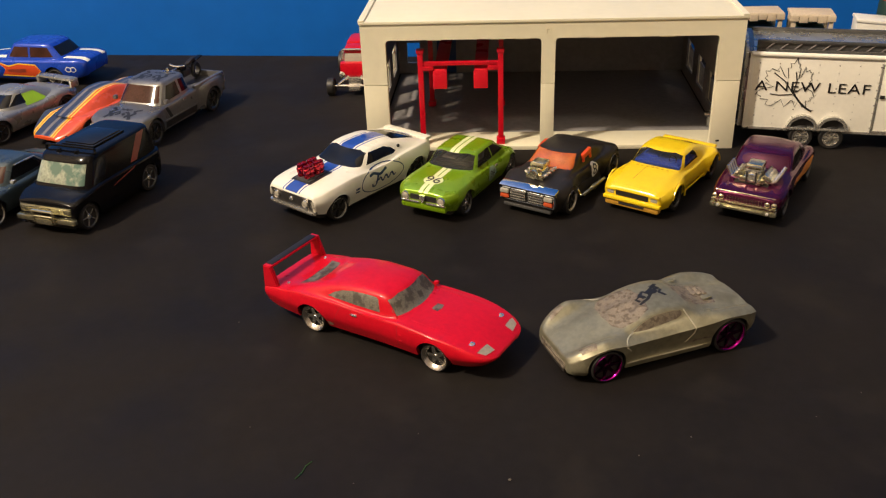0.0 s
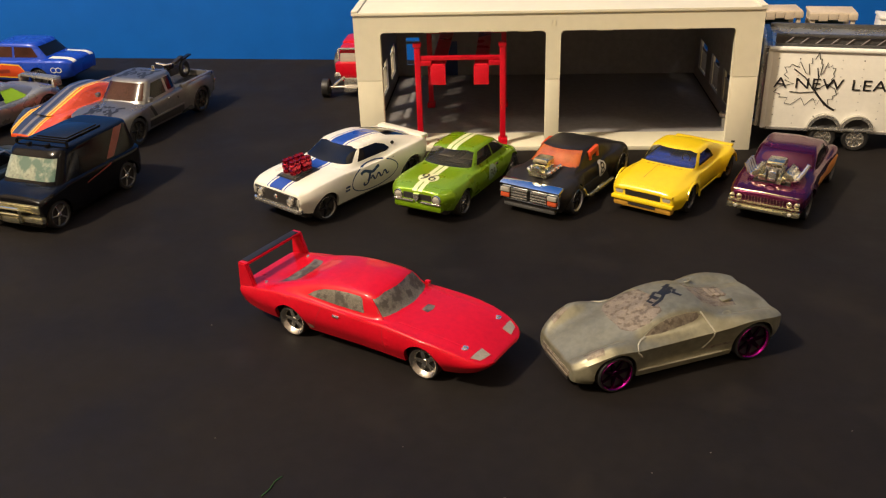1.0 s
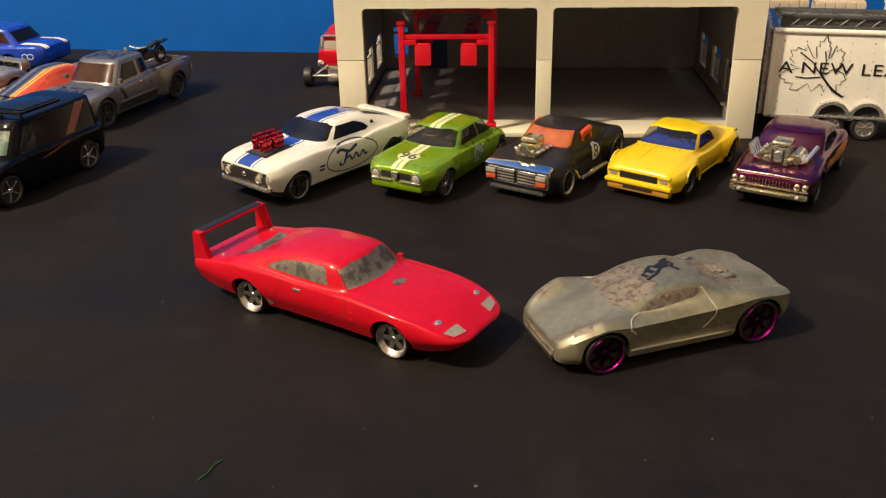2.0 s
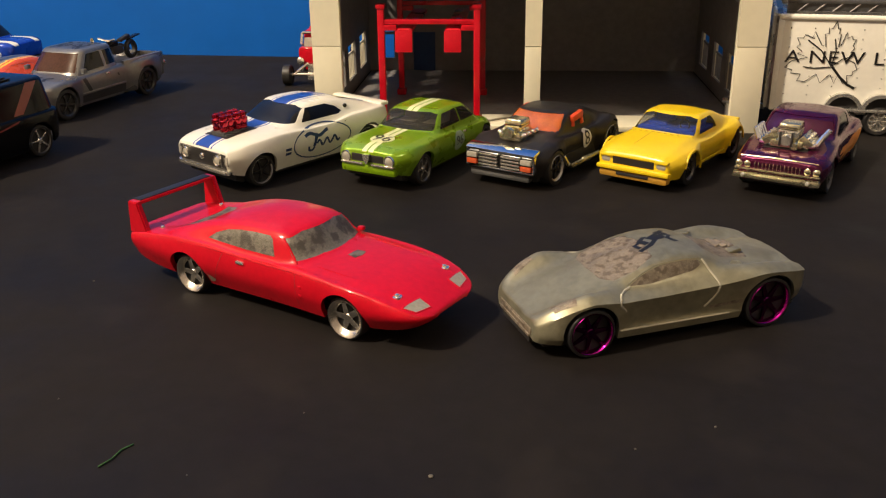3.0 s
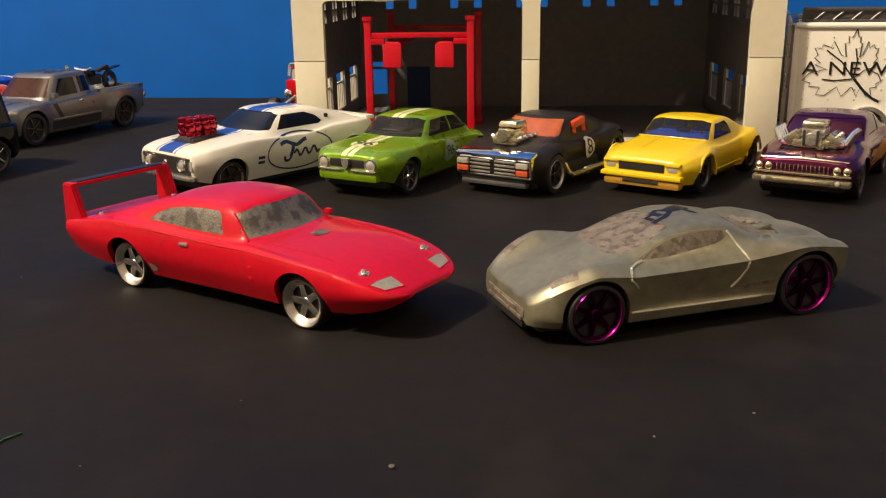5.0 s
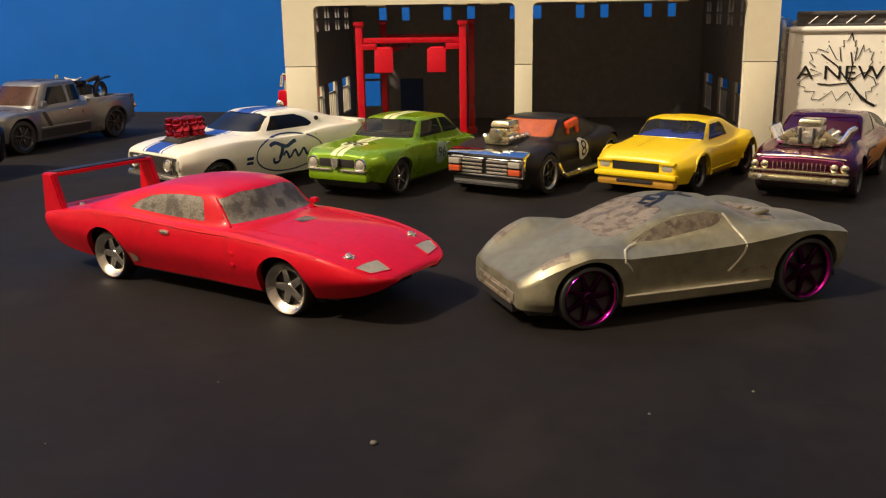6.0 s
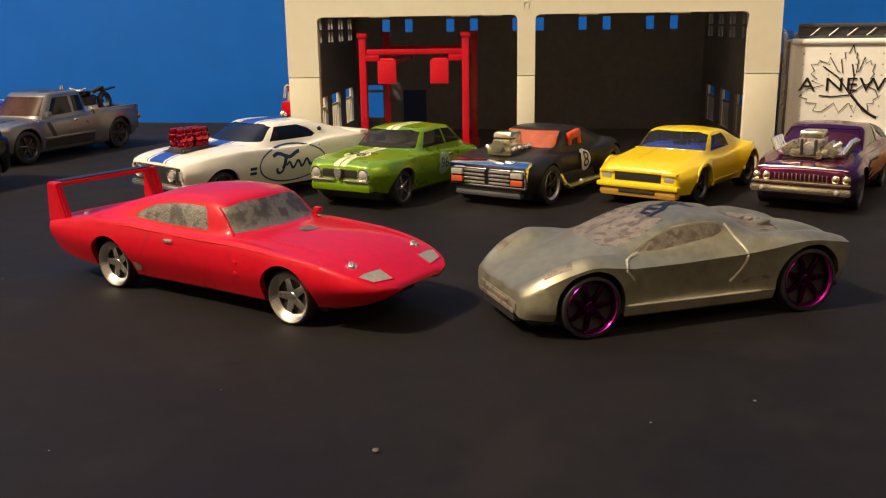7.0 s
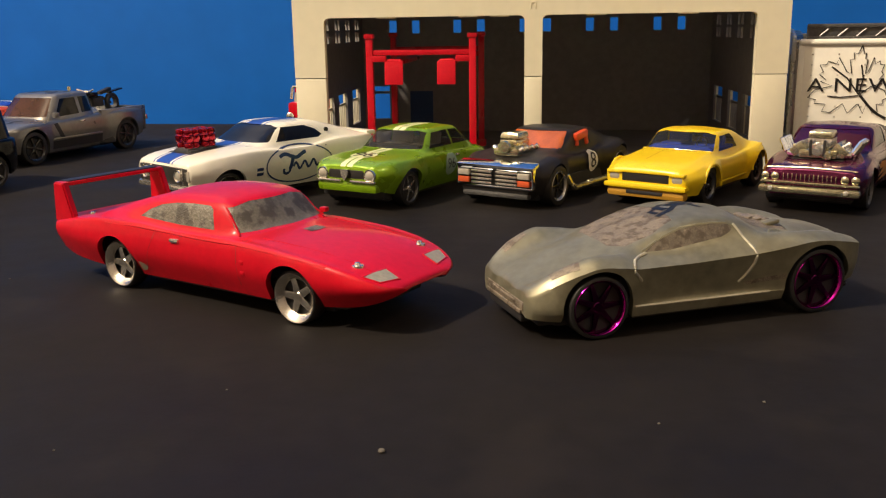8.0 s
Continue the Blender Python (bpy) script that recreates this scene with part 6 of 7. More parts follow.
for x in (16.7, 28.5):
    for y0, flip in ((-0.2, math.pi), (TD + 0.2, 0)):
        m = Matrix.Translation((x * MM, y0 * MM, 4.8 * MM)) @ Matrix.Rotation(flip, 4, "Z")
        w = part("wheel", lathe([(0, 0.6), (3.2, 0.8), (3.3, 1.4), (3.3, -1.5), (0, -1.5)], 24), ALUMINIUM, trailer, at=m)
        part("tyre", lathe([(3.2, 1.5), (4.3, 1.6), (4.8, 1.1), (4.8, -1.3), (4.3, -1.6), (3.2, -1.5), (3.2, 1.5)], 30), TYRE, w)
        part("rim", join(lathe([(2.8, 1.2), (3.0, 1.6), (3.3, 1.6), (3.3, 1.2), (2.8, 1.2)], 28), lathe([(0, 1.7), (0.7, 1.6), (0.9, 0.6), (0, 0.6)], 14), *[moved(box(-0.35, 0.35, 0.8, 1.3, 0.4, 3.0, 0.1), Matrix.Rotation(k * math.pi / 4, 4, "Y")) for k in range(8)]), CHROME, w)
part("underframe", join(box(TL + 2, TR - 2, 4, TD - 4, 5.4, 7.4, 0.4), box(11, 34, 2.0, TD - 2, 4.0, 5.6, 0.3)), DARK, trailer)
part("tongue", tube([(TL - 2, 8, 6.4), (TL - 16, TD / 2, 6.0), (TL - 2, TD - 8, 6.4)], 1.1), ALUMINIUM, trailer)
part("jack_foot", rod((TL - 14, TD / 2, 0.0), (TL - 14, TD / 2, 7.0), 1.2), ALUMINIUM, trailer)
FACE = Matrix.Rotation(math.pi / 2, 4, "X")
lettering = words("A NEW LEAF", 4.3, 1.06)
w0 = max(v.co.x for v in lettering.verts) - min(v.co.x for v in lettering.verts)
part("lettering", moved(lettering, Matrix.Translation((18.4, -0.32, 25.6)) @ FACE @ Matrix.Diagonal((44.2 / w0, 1, 1, 1))), INK, trailer, "black capital letters A NEW LEAF", smooth=0)
half_leaf = [(0.1, 38.0), (-1.1, 35.3), (-2.3, 35.6), (-2.0, 33.7), (-3.2, 33.5), (-2.5, 29.3), (-3.9, 29.9), (-6.4, 34.2), (-7.0, 32.2), (-9.4, 33.1), (-9.9, 32.0), (-11.8, 32.0), (-10.7, 29.9), (-11.7, 29.0),
             (-9.8, 27.5), (-11.3, 26.9), (-7.8, 25.6), (-12.9, 24.2), (-14.7, 22.0), (-12.3, 21.2), (-12.6, 20.1), (-9.4, 19.9), (-10.3, 17.6), (-7.8, 17.3), (-4.4, 20.1), (-2.8, 17.1), (-0.3, 19.9)]
leaf = [(11.3 + x, z) for x, z in half_leaf] + [(11.3 - x * 0.56, z) for x, z in half_leaf[::-1]]
part("leaf_print", moved(join(ribbon(leaf, 0.3, True), ribbon([(11.6, 22.8), (14.4, 19.4), (17.0, 17.0), (19.6, 15.6)], 0.8), ribbon([(11.4, 22.8), (7.6, 28.0), (3.0, 31.4)], 0.45), ribbon([(11.4, 23.0), (12.2, 28), (11.4, 32)], 0.4), ribbon([(11.2, 22.6), (6, 22.0), (2.4, 22.4)], 0.4), ribbon([(11.6, 23), (14.6, 25.4), (17.6, 26.4)], 0.3)), Matrix.Translation((0, -0.28, 0)) @ FACE), INK, trailer, "black printed maple leaf outline", smooth=0)

# ---- black van ----
S = dict(wb=36.4, rf=5.0, rr=5.2, half=13.4, nose=6.6, tail=-47.0, floor=2.0, gap=0.6, tread=3.8, style={"spokes": 5, "wide": 0.12, "rim": 0.8, "lip": 0.93, "paint": ALUMINIUM}, rim=DARK_STEEL,
         top=[(-47, 15.0), (-40, 15.4), (-6, 15.4), (0, 14.6), (5, 13.4), (6.6, 12.4)], shoulder=[(-47, 14.4), (-10, 14.6), (0, 13.8), (6.6, 11.6)],
         wide=[(-47, 13.4), (-40, 14.0), (0, 13.8), (6.6, 12.6)], sill=[(-47, 5.0), (-40, 3.4), (-6, 3.0), (6.6, 3.6)], tuck=0.94, flare=0.5, lean=0.2, round=1.2, round_nose=3, pinch_nose=0.05,
         cabin=dict(front=(-1.0, -8.5), rear=(-46.6, -44.5), half=(13.4, 11.8), z=(13.6, 25.0), bow=0.7, square=9, crown=0.4),
         windows=[("front", [(-11.0, 15.6), (11.0, 15.6), (10.2, 22.4), (-10.2, 22.4)]), ("side", [(-15.0, 16.4), (-5.5, 16.4), (-9.0, 22.6), (-15.0, 22.6)], SMOKE)])
van = toy_car("toy_van", "gloss black custom van with red slash and chrome grille guard", (-126.4, 318.3), (-113.6, 352.4), 1, S, ROW)
slash = [(-31.5, 15.0), (-27.5, 15.0), (-35.5, 24.2), (-40.5, 24.2)]
made = finish(van, S, [BLACK_GLOSS, DULL_RED], (), [(slash, 1, "left"), (slash, 1, "right")], TEAL_GLASS)
vt = made["cabin"]
for sd in (1, -1):
    part("side_line", laid(grid_poly([(-28, 12.9), (-15, 10.9), (-15, 11.25), (-29, 13.7)], 2.0), made["tree"], (lambda a, b: (a, 60, b)) if sd > 0 else (lambda a, b: (a, -60, b)), (0, -sd, 0), 0.08), DULL_RED, made["body"])
    part("headlight", box(6.0, 7.2, sd * 9.6 - 1.6, sd * 9.6 + 1.6, 8.0, 10.2, 0.4), GOLD, van)
    part("roof_lamp", moved(lathe([(0, 1.0), (0.9, 0.8), (1.1, 0), (0, -0.2)], 12, "z"), spot(-10.5, sd * 4.0, 25.2)), BLACK_GLOSS, vt)
part("roof_hatch", join(box(-34, -16, -7.5, 7.5, 25.2, 25.8, 0.3), box(-33, -17, -6.5, 6.5, 25.6, 26.2, 0.2)), SMOKE, vt)
part("roof_rail", tube([(-12, 11.2, 24.6), (-12.4, 10.8, 26.4), (-12.4, -10.8, 26.4), (-12, -11.2, 24.6)], 0.5), BLACK_GLOSS, vt)
part("grille", join(box(5.6, 6.9, -11.4, 11.4, 7.6, 10.6, 0.3), *[box(6.4, 7.3, -8.0, 8.0, 8.0 + k * 0.9, 8.4 + k * 0.9, 0.1) for k in range(3)]), GOLD, van, "yellowed chrome grille")
part("bumper", join(box(6.0, 8.2, -13.0, 13.0, 4.6, 6.6, 0.5), tube([(8.4, -4.6, 4.6), (8.8, -4.4, 9.4), (8.8, 4.4, 9.4), (8.4, 4.6, 4.6)], 0.55), rod((8.7, -4.4, 7.2), (8.7, 4.4, 7.2), 0.45), box(8.0, 9.0, -3.6, 3.6, 4.2, 6.4, 0.3)), GOLD, van, "yellowed chrome bumper with guard")

# ---- silver pickup with dirt bikes in its bed ----
S = dict(wb=47.0, rf=5.8, rr=5.8, half=14.0, nose=11.0, tail=-60.0, floor=2.6, gap=0.8, tread=4.4, style={"spokes": 6, "wide": 0.18, "rim": 0.76, "paint": RIM_BLACK}, rim=RIM_BLACK,
         top=[(-60, 12.0), (-6, 15.4), (0, 15.0), (8, 14.0), (11, 12.4)], shoulder=[(-60, 15.6), (-50, 15.8), (-34, 15.2), (-8, 14.4), (0, 14.4), (8, 13.2), (11, 11.8)], high=False,
         wide=[(-60, 13.4), (-47, 14.6), (-34, 13.6), (-10, 13.4), (0, 14.6), (7, 14.0), (11, 12.6)], sill=[(-60, 6.0), (-53, 4.4), (-38, 3.4), (-6, 3.4), (11, 5.0)], tuck=0.93, flare=0.9, lean=0.3, round=1.3,
         cabin=dict(front=(-7.0, -15.5), rear=(-34.5, -32.5), half=(12.8, 10.4), z=(13.4, 23.6), bow=0.8, square=7, crown=0.4),
         windows=[("front", [(-10.4, 15.8), (10.4, 15.8), (8.8, 22.2), (-8.8, 22.2)], BROWN_GLASS), ("side", [(-24.4, 16.0), (-12.8, 15.6), (-17.0, 21.8), (-24.0, 22.0)], SMOKE), ("side", [(-31.6, 16.4), (-25.8, 16.2), (-25.6, 22.0), (-30.4, 22.0)], SMOKE), ("back", [(-8, 16), (8, 16), (7.6, 21.6), (-7.6, 21.6)], SMOKE)])
pickup = toy_car("toy_pickup", "silver grey pickup truck with black scroll prints on hood and roof", (-124, 402), (-107, 447), 1, S, ROW)
def scroll(cx, cy, k):
    """Curling black strokes, as a print on a hood or roof."""
    out = []
    for sd in (1, -1):
        out += [ribbon([(cx - 4 * k, cy + sd * 7.5), (cx - 2.2 * k, cy + sd * 5), (cx - 0.4 * k, cy + sd * 6.4), (cx + 2 * k, cy + sd * 5.2), (cx + 4 * k, cy + sd * 6.6)], 1.7),
                ribbon([(cx + 3.2 * k, cy + sd * 3.4), (cx + 0.8 * k, cy + sd * 4.2), (cx - 1.0 * k, cy + sd * 2.2), (cx + 0.6 * k, cy + sd * 1.0), (cx + 1.8 * k, cy + sd * 2.2)], 1.5),
                ribbon([(cx - 3.4 * k, cy + sd * 2.8), (cx - 2.4 * k, cy + sd * 0.8), (cx - 3.6 * k, cy)], 1.3)]
    return join(*out)


decals = [(scroll(3, 0, 1.2), "up", INK, "hood_print")]
for sd, way in ((1, "left"), (-1, "right")):
    decals += [(grid_poly([(-15.0, 8.0), (-13.0, 8.0), (-10.2, 13.4), (-12.2, 13.6)], 1.5), way, INK, "side_print"), (grid_poly([(-34.0, 4.4), (-9.0, 4.4), (-9.0, 7.2), (-34.0, 7.6)], 2.0), way, DARK, "side_step_panel")]
decals.append((scroll(-23, 0, 1.6), "uproof", INK, "roof_print"))
made = finish(pickup, S, PICKUP, (), (), SMOKE, decals)
part("bed_liner", box(-58.4, -35.4, -11.4, 11.4, 12.0, 13.4, 0.3), DARK, pickup)
part("tailgate", box(-60.2, -58.6, -12.6, 12.6, 6.5, 16.0, 0.4), PICKUP, pickup)
for sd in (1, -1):
    part("bed_side", box(-59.6, -34.6, sd * 12.6 - 0.9, sd * 12.6 + 0.9, 11.0, 16.3, 0.5), PICKUP, made["body"])
    part("mirror", box(-12.0, -9.8, sd * 13.9 - 0.8, sd * 13.9 + 0.8, 15.6, 17.4, 0.4), PICKUP, made["body"])
    part("door_handle", box(-25.4, -23.0, sd * 13.5 - 0.3, sd * 13.5 + 0.3, 13.0, 13.7, 0.2), CHROME, made["body"])
    part("side_moulding", box(-34.0, -9.0, sd * 13.55 - 0.3, sd * 13.55 + 0.3, 7.6, 8.3, 0.25), PICKUP, made["body"])
    part("tail_lamp", box(-60.4, -59.0, sd * 13.0 - 0.7, sd * 13.0 + 0.7, 10.5, 12.5, 0.3), CHROME, pickup)
    part("headlight", box(10.2, 11.4, sd * 9.8 - 2.2, sd * 9.8 + 2.2, 9.0, 11.4, 0.4), LAMP_GLASS, pickup)
part("grille", box(10.4, 11.5, -7.2, 7.2, 7.6, 11.2, 0.3), DARK, pickup)
part("bumper", box(10.0, 12.4, -13.0, 13.0, 4.4, 7.0, 0.6), PICKUP, pickup)
part("roof_beacon", moved(lathe([(0, 1.6), (0.6, 1.4), (0.8, 0), (0, -0.2)], 12, "z"), spot(-31.0, 2.0, 23.9)), GOLD, made["cabin"])
load = thing("toy_motorbike", "black toy motorbike lying in the pickup bed", "toy motorbike", 0, 0, 0)
load.matrix_basis = pickup.matrix_basis @ pose(-0.047, 0, 0.0134)
for wx in (-8.0, 8.0):
    part("tyre", moved(lathe([(2.4, 0.9), (3.6, 1.0), (4.0, 0.5), (4.0, -0.5), (3.6, -1.0), (2.4, -0.9), (2.4, 0.9)], 24), spot(wx, 0.5, 4.0, 0, 0, 6)), TYRE, load)
part("frame", join(tube([(-8, 0, 4), (-3, 0, 6.5), (5, 0, 6.8), (8, 0, 4)], 0.6), box(-3, 3, -1.2, 1.2, 3.0, 6.4, 0.6)), DARK, load)
part("seat", moved(box(-6.5, 0, -1.1, 1.1, 0, 1.4, 0.5), spot(-2.0, 0, 7.4, 0, 14, 0)), BLACK_MATT, load)
part("tank", box(0, 4.6, -1.4, 1.4, 6.4, 8.8, 0.8), BLACK_GLOSS, load)
part("handlebar", tube([(5.6, -4.2, 10.0), (5.0, -1.2, 9.2), (5.0, 1.2, 9.2), (5.6, 4.2, 10.0)], 0.4), CHROME, load)
part("mudguard", moved(box(-5.0, 3.5, -1.2, 1.2, -0.3, 0.3, 0.2), spot(-9.5, 0, 8.6, 0, 8, 0)), BLACK_GLOSS, load)

# ---- blue saloon by the wall ----
S = dict(wb=40.5, rf=5.0, rr=5.0, half=13.2, nose=13.0, tail=-59.0, floor=2.0, gap=0.8, tread=3.6, style=STAR, rim=ALUMINIUM,
         top=[(-59, 13.4), (-56, 14.6), (-44, 15.0), (-10, 15.0), (2, 14.0), (10, 13.0), (13, 12.0)], shoulder=[(-59, 13.2), (-54, 14.4), (-30, 14.0), (0, 13.2), (13, 11.6)],
         wide=[(-59, 12.6), (-50, 13.8), (-20, 13.6), (0, 13.8), (13, 12.6)], sill=[(-59, 6.0), (-50, 4.2), (-30, 3.2), (13, 4.4)], tuck=0.9, flare=0.7, lean=0.4, round=1.4,
         cabin=dict(front=(-9.5, -16.0), rear=(-46.5, -38.5), half=(12.4, 10.0), z=(13.2, 22.0), bow=0.8, square=7, crown=0.3),
         windows=[("side", [(-26.0, 15.2), (-14.0, 15.2), (-17.6, 20.4), (-26.0, 20.4)]), ("side", [(-40.5, 15.4), (-27.2, 15.2), (-27.2, 20.4), (-37.0, 20.2)]), ("front", [(-10, 15.4), (10, 15.4), (8.6, 20.6), (-8.6, 20.6)]), ("back", [(-9, 15.6), (9, 15.6), (8, 20.4), (-8, 20.4)], SMOKE)])
blue = toy_car("toy_car", "bright blue saloon with orange side print, white stripes by the wall", (-242.6, 503.2), (-201.7, 494.5), 1, S)
stripes = [([(-59, 6.0), (12.8, 6.0), (12.8, 9.4), (-59, 9.4)], 1), ([(-59, -9.4), (12.8, -9.4), (12.8, -6.0), (-59, -6.0)], 1)]
decals = []
for sd, way in ((1, "left"), (-1, "right")):
    flame = [(-8, 12.6), (-12, 9.0), (-9, 5.4), (-28, 5.0), (-33, 8.4), (-30, 11.6), (-20, 12.0), (-14, 10.6)]
    decals += [(grid_poly(flame, 2.0), way, ORANGE, "flame_print"), (ribbon(flame, 0.7, True), way, GOLD_STRIPE, "flame_outline"), (grid_poly([(-24, 7.4), (-13, 6.6), (-13, 8.8), (-24, 9.4)], 2.0), way, DULL_RED, "lettering_bar"), (ribbon(oval(1.5, 1.3, 18, -52.4, 9.6), 0.4, True), way, ROUNDEL, "round_print"), (ribbon(oval(1.5, 1.3, 18, -49.6, 9.6), 0.4, True), way, ROUNDEL, "round_print")]
made = finish(blue, S, [BLUE, ROUNDEL], stripes, (), BROWN_GLASS, decals)
part("grille", box(11.8, 13.2, -11, 11, 7.4, 10.8, 0.3), DARK, blue)
part("bumper", box(12.0, 14.0, -12.4, 12.4, 5.0, 6.8, 0.5), DARK, blue)

# ---- orange and navy striped wedge car ----
S = dict(wb=40.0, rf=4.8, rr=5.2, half=13.0, nose=15.0, tail=-52.0, floor=2.0, gap=0.7, tread=3.8, style=STAR, rim=GOLD,
         top=[(-52, 14.0), (-46, 15.0), (-30, 14.6), (-8, 12.6), (6, 9.4), (15, 5.6)], shoulder=[(-52, 12.6), (-44, 13.2), (-30, 12.0), (-6, 11.4), (2, 11.0), (10, 7.6), (15, 5.2)],
         wide=[(-52, 12.8), (-40, 14.0), (-20, 13.2), (0, 13.8), (8, 12.6), (15, 10.0)], sill=[(-52, 5.6), (-40, 3.4), (15, 3.4)], tuck=0.92, flare=0.5, lean=0.5, round=1.8, round_nose=7, pinch_nose=0.2,
         cabin=dict(front=(2.0, -16.0), rear=(-46.0, -28.0), half=(11.0, 6.4), z=(11.0, 18.0), bow=1.6, square=5, crown=0.5, narrow_front=0.2), windows=[("side", [(-26, 13.4), (-7.0, 12.6), (-15.5, 16.4), (-24, 16.6)], ORANGE)])
striped = toy_car("toy_car", "orange wedge sports car with navy, grey and yellow stripes", (-156, 410), (-137, 446), 1, S, ROW)
bands = [(-13.6, -9.4, 1), (-9.4, -8.4, 3), (-7.8, -7.0, 3), (-7.0, -2.8, 1), (-2.8, -1.0, 2), (-1.0, 1.8, 1), (1.8, 3.0, 2), (3.0, 3.8, 3), (4.4, 5.2, 3)]
stripes = [([(-51.8, a), (14.6, a), (14.6, b), (-51.8, b)], k) for a, b, k in bands]
made = finish(striped, S, [ORANGE, NAVY, GREY_STRIPE, GOLD_STRIPE], stripes, stripes, ORANGE)
for k in range(4):
    part("roof_stud", moved(lathe([(0, 0.4), (0.6, 0.25), (0.8, 0), (0, -0.2)], 10, "z"), spot(-44 + k * 3.0, 8.6, 15.1)), ORANGE, made["body"])

# ---- pearl silver sports car with a lime door flash ----
S = dict(wb=38.0, rf=5.0, rr=5.2, half=13.0, nose=13.0, tail=-48.0, floor=2.0, gap=0.7, tread=3.8, style=STAR, rim=DARK_STEEL,
         top=[(-48, 12.4), (-40, 14.4), (-10, 13.8), (4, 11.4), (13, 7.0)], shoulder=[(-48, 12.0), (-38, 14.2), (-24, 12.0), (-4, 12.2), (4, 11.2), (13, 6.6)],
         wide=[(-48, 12.4), (-38, 14.0), (-20, 13.0), (0, 13.8), (13, 10.6)], sill=[(-48, 5.4), (-38, 3.4), (13, 3.2)], tuck=0.92, flare=0.4, lean=0.5, round=2.0, round_nose=7, pinch_nose=0.2,
         cabin=dict(front=(-3.0, -14.0), rear=(-42.0, -25.0), half=(11.6, 8.0), z=(12.0, 19.0), bow=1.2, square=5, crown=0.5, narrow_front=0.12),
         windows=[("side", [(-18, 13.6), (-9.5, 13.6), (-15.5, 17.6), (-18, 17.6)]), ("side", [(-30, 12.4), (-17.4, 12.2), (-17.4, 17.4), (-24.5, 17.4)], LIME), ("front", [(-9.4, 13.6), (9.4, 13.6), (7.2, 18.0), (-7.2, 18.0)])])
pearl = toy_car("toy_car", "pearl silver sports car with lime green door flash and smoked windows", (-197, 411), (-180, 443), 1, S, ROW)
made = finish(pearl, S, PEARL, (), (), SMOKE)
part("rear_spoiler", join(box(-49.5, -44.5, -11.6, 11.6, 15.4, 16.6, 0.5), box(-49, -44, -12.2, -10.4, 12.4, 16.2, 0.7), box(-49, -44, 10.4, 12.2, 12.4, 16.2, 0.7)), PEARL, pearl)

# ---- dark teal coupe beside the van ----
S = dict(wb=39.0, rf=4.9, rr=5.0, half=12.8, nose=13.0, tail=-46.0, floor=2.0, gap=0.7, tread=3.8, style=STAR, rim=ALUMINIUM,
         top=[(-46, 11.6), (-38, 13.2), (-10, 13.2), (4, 11.8), (13, 8.4)], shoulder=[(-46, 11.4), (-36, 12.6), (-10, 12.0), (4, 11.2), (13, 8.0)],
         wide=[(-46, 12.0), (-36, 13.4), (0, 13.4), (13, 11.2)], sill=[(-46, 5.4), (-36, 3.2), (13, 3.6)], tuck=0.9, flare=0.4, lean=0.5, round=1.8,
         cabin=dict(front=(-5.5, -15.0), rear=(-42.0, -26.0), half=(11.6, 8.6), z=(11.4, 19.0), bow=1.0, square=6, crown=0.4),
         windows=[("side", [(-31, 13.6), (-12.0, 13.2), (-16.5, 17.6), (-26.5, 17.6)], SMOKE), ("front", [(-9.4, 13.2), (9.4, 13.2), (7.6, 17.9), (-7.6, 17.9)], BROWN_GLASS), ("back", [(-6.4, 13.6), (6.4, 13.6), (6, 17.6), (-6, 17.6)], SMOKE)])
teal = toy_car("toy_car", "dark teal metallic coupe parked beside the black van", (-163, 323), (-149, 357), 1, S, ROW)
made = finish(teal, S, TEAL, (), (), SMOKE)
for sd in (1, -1):
    part("headlight", box(10.8, 12.6, sd * 8.8 - 2.0, sd * 8.8 + 2.0, 6.6, 8.4, 0.5), LAMP_GLASS, teal)
    part("window_trim", tube([(-31, sd * 11.1, 13.5), (-26.5, sd * 9.6, 17.8), (-16.5, sd * 9.5, 17.8)], 0.3, 6), ALUMINIUM, made["cabin"])
    part("mirror", box(-12.4, -10.4, sd * 12.6 - 0.9, sd * 12.6 + 0.9, 12.8, 14.2, 0.5), ALUMINIUM, made["body"])

# ---- red hot rod beside the garage ----
rod_car = thing("toy_hot_rod", "red open-wheel hot rod with chrome front axle beside the garage", "toy car", -38.6, 466.0, -96.0)
part("body", join(box(-34, -3, -6.5, 6.5, 5.0, 12.5, 1.6), box(-30, -10, -7.6, 7.6, 11.0, 23.5, 2.2, 0.82), box(-3.4, 2.6, -7.6, 7.6, 9.0, 16.0, 1.6), box(-12, -1.0, -6.8, 6.8, 12.0, 23.0, 2.4, 0.85)), RED, rod_car)
part("windscreen", moved(box(-0.4, 0.4, -5.4, 5.4, 0, 4.4, 0.3), spot(-0.6, 0, 15.5, 0, -12, 0)), LAMP_GLASS, rod_car)
part("windscreen_frame", tube([(-0.4, -6.6, 17.0), (-0.8, -6.0, 22.0), (-0.8, 6.0, 22.0), (-0.4, 6.6, 17.0)], 0.6), CHROME, rod_car)
part("radiator", box(2.4, 3.8, -3.4, 3.4, 4.0, 9.2, 0.8), CHROME, rod_car)
part("front_axle", join(rod((4, -11, 4.6), (4, 11, 4.6), 0.8), tube([(3, -3, 9.5), (4, -9, 4.8)], 0.8), tube([(3, 3, 9.5), (4, 9, 4.8)], 0.8), box(1.6, 6.2, -3.0, 3.0, 2.6, 5.2, 0.6)), CHROME, rod_car)
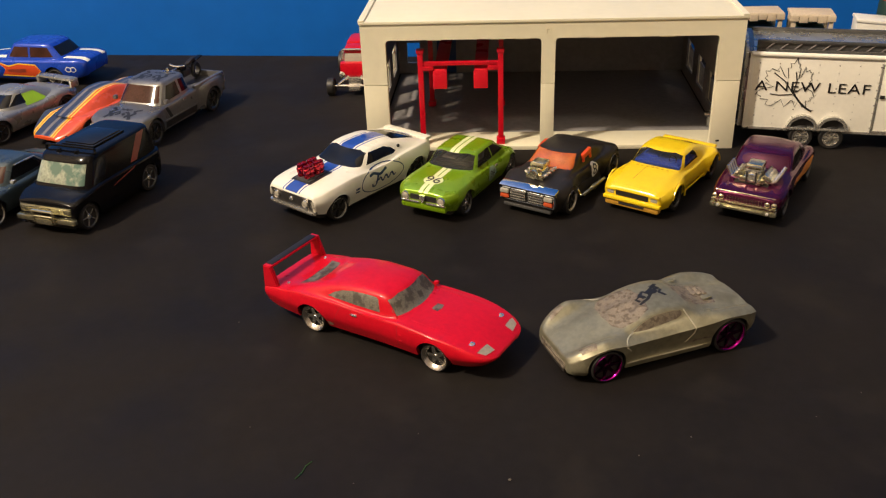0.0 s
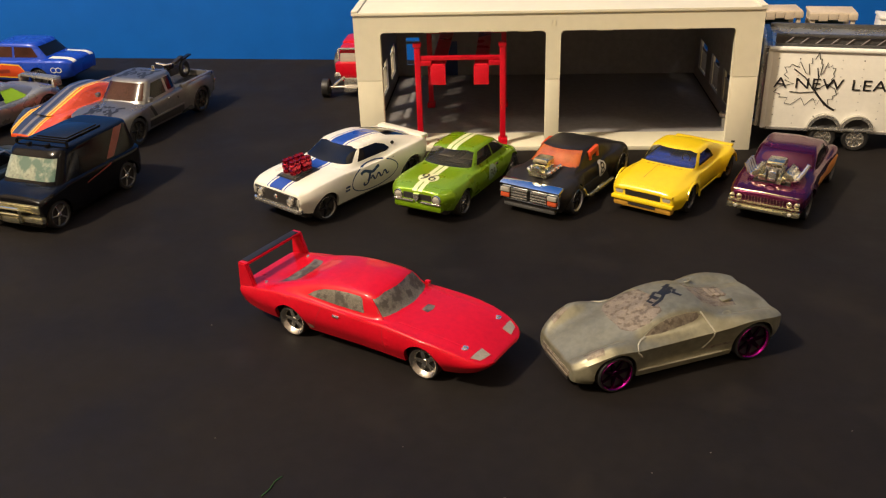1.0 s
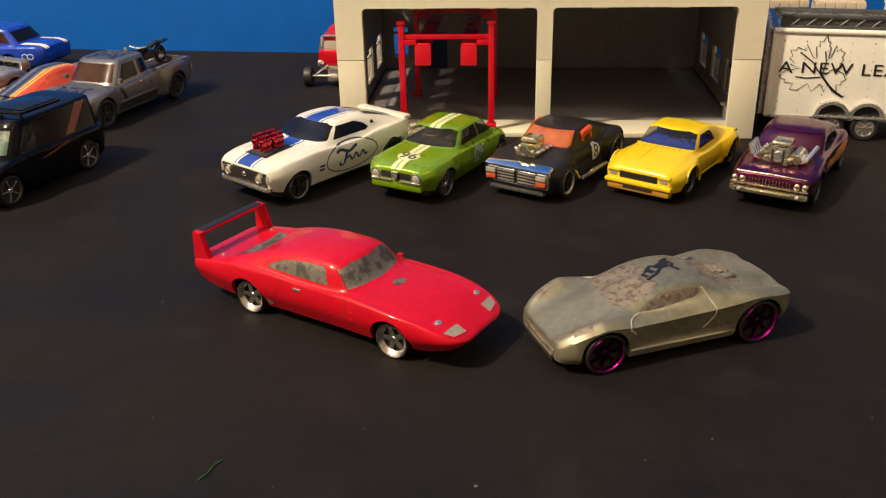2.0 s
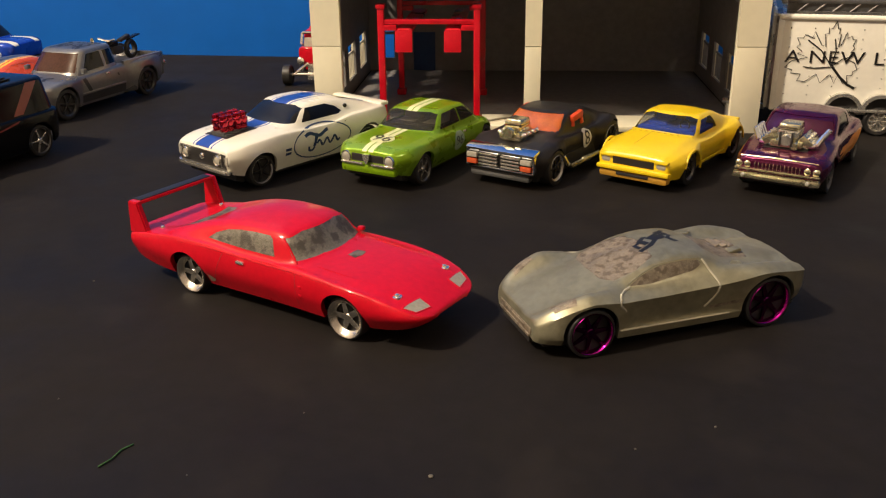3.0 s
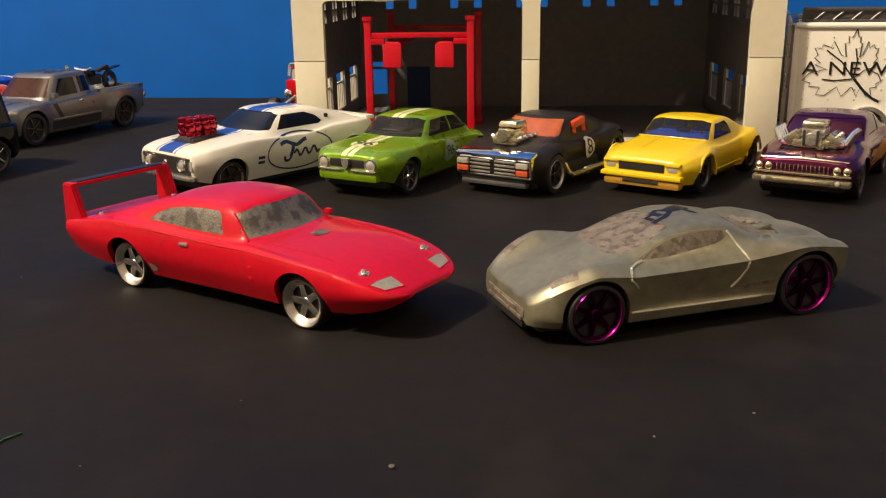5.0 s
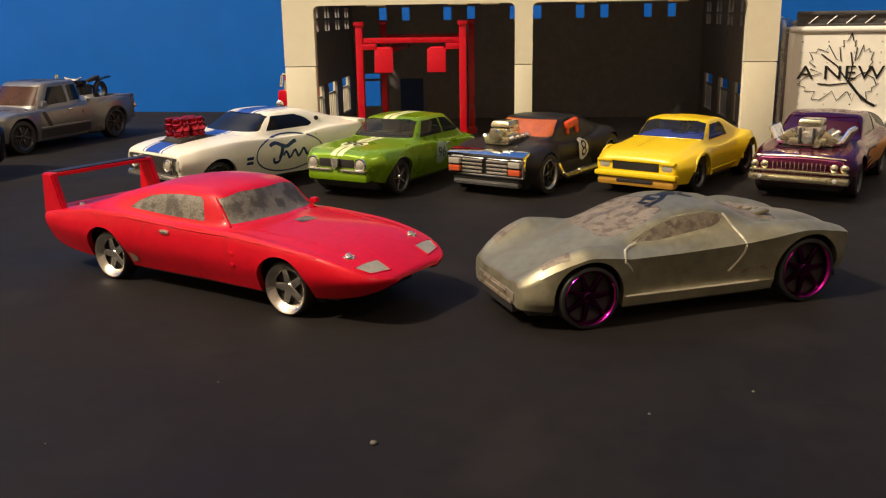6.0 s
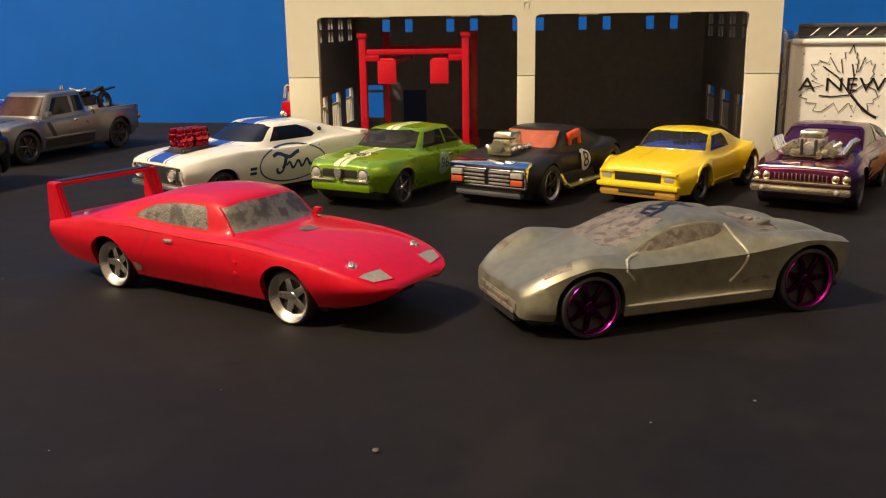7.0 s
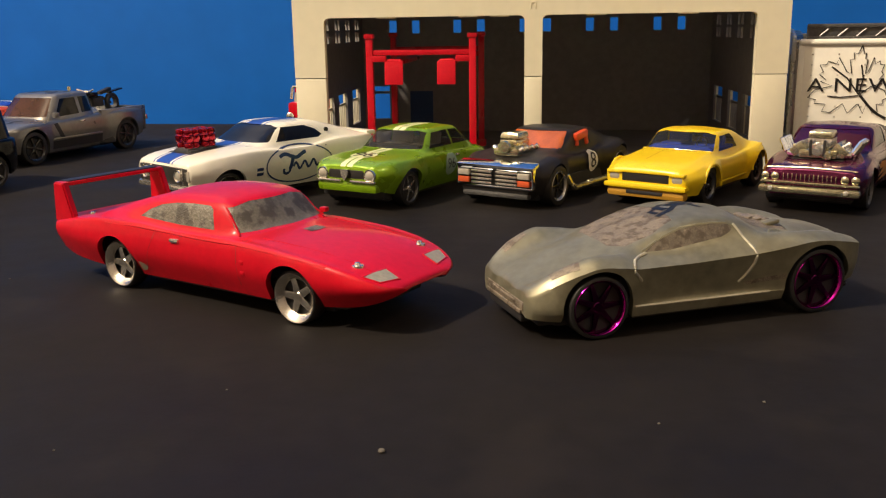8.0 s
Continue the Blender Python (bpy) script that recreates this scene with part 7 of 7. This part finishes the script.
for sd in (1, -1):
    wheel(rod_car, 4.0, sd, 14.0, 4.4, 3.6, STAR, CHROME)
    wheel(rod_car, -32.0, sd, 14.5, 6.2, 5.4, STAR, CHROME)
    part("headlight", moved(lamp_disc(1.6, 0.9), spot(3.8, sd * 6.2, 10.4)), CHROME, rod_car)

# ---- canopied carts and boxes behind the trailer ----
cart = thing("toy_cart", "toy cart with tan canopy and dark green seat behind the trailer", "toy cart", 181, 446, -12.0, "carts behind the trailer")
canopy = box(-10, 10, -7, 7, 36.6, 38.0, 0.5)
part("canopy", canopy, TAN, cart)
part("canopy_edge", join(*[box(-10.2 + k * 4.1, -6.3 + k * 4.1, -7.6, -6.6, 34.8 - (k % 2) * 0.6, 37.6, 0.3) for k in range(5)]), TAN, cart)
for px in (-8.4, 8.4):
    for py in (-6, 6):
        part("post", box(px - 1.0, px + 1.0, py - 0.8, py + 0.8, 3.0, 36.8, 0.3), TAN, cart)
part("seat", join(box(-6.8, 6.8, -5, 5, 18, 31.0, 0.8), box(-6.8, 6.8, 3, 6, 28, 34.0, 0.8)), DEEP_GREEN, cart)
part("bed", box(-10, 10, -7, 7, 3.0, 18.0, 1.0), TAN, cart)
for px in (-7, 7):
    for sd in (1, -1):
        part("wheel", moved(lathe([(0, 1.0), (2.4, 1.0), (3.0, 0.6), (3.0, -0.6), (2.4, -1.0), (0, -1.0)], 20), spot(px, sd * 7.5, 3.0)), TYRE, cart)
copy_thing(cart, pose(0.159, 0.453, 0, 0, 0, -6))
crate = thing("toy_box", "small white plastic box standing behind the trailer", "toy box", 203, 431, -14)
part("body", box(-7, 7, -6, 6, 0, 37.0, 0.8), TRAILER, crate)
part("lid", moved(box(-7.4, 7.4, -6.4, 6.4, 0, 1.4, 0.5), spot(0, 0, 36.6, 0, 4, 0)), TRAILER, crate)
drum = thing("toy_barrel", "dark red and black toy barrel standing behind the trailer", "toy barrel", 219, 446, 0)
part("body", lathe([(0, 0), (5.6, 0), (6.2, 1.5), (6.4, 20), (6.2, 40), (5.8, 42), (0, 42)], 20, "z"), DEEP_GREEN, drum)
part("lid", lathe([(0, 45.2), (3.0, 45.0), (4.8, 43.6), (5.0, 41.5), (0, 41.5)], 20, "z"), DULL_RED, drum)

# ---- specks of dust on the table ----
def speck(x, y, r, material, label):
    bm = bmesh.new()
    bmesh.ops.create_icosphere(bm, subdivisions=2, radius=r)
    for v in bm.verts:
        v.co *= 1 + 0.35 * noise.noise(v.co * 9 + Vector((x, y, 0)))
        v.co.z *= 0.6
    ob = part("dust_speck", bm, material, None, "", 60, at=pose(x * MM, y * MM, r * 0.4 * MM))
    return tagged(ob, label, "dust speck", "dust on the table")


LINT = surface("pale_lint", (0.100, 0.090, 0.075), 0.9)
speck(16.46, 177.2, 0.42, LINT, "tiny pale dust speck lying on the black table")
for x, y in ((-60, 250), (62, 190), (95, 196), (-20, 178), (30, 160), (-48, 200), (72, 168), (-5, 195), (110, 205), (48, 184)):
    speck(x, y, random.uniform(0.12, 0.24), LINT, "tiny pale dust speck lying on the black table")
thread = part("thread", tube([(-34.0, 180, 0.2), (-32.6, 182, 0.25), (-31.9, 184.5, 0.2), (-30.5, 186, 0.2)], 0.14, 6), surface("green_thread", (0.018, 0.075, 0.014), 0.8), None, "", 60)
tagged(thread, "short dark green thread lying on the black table", "thread")
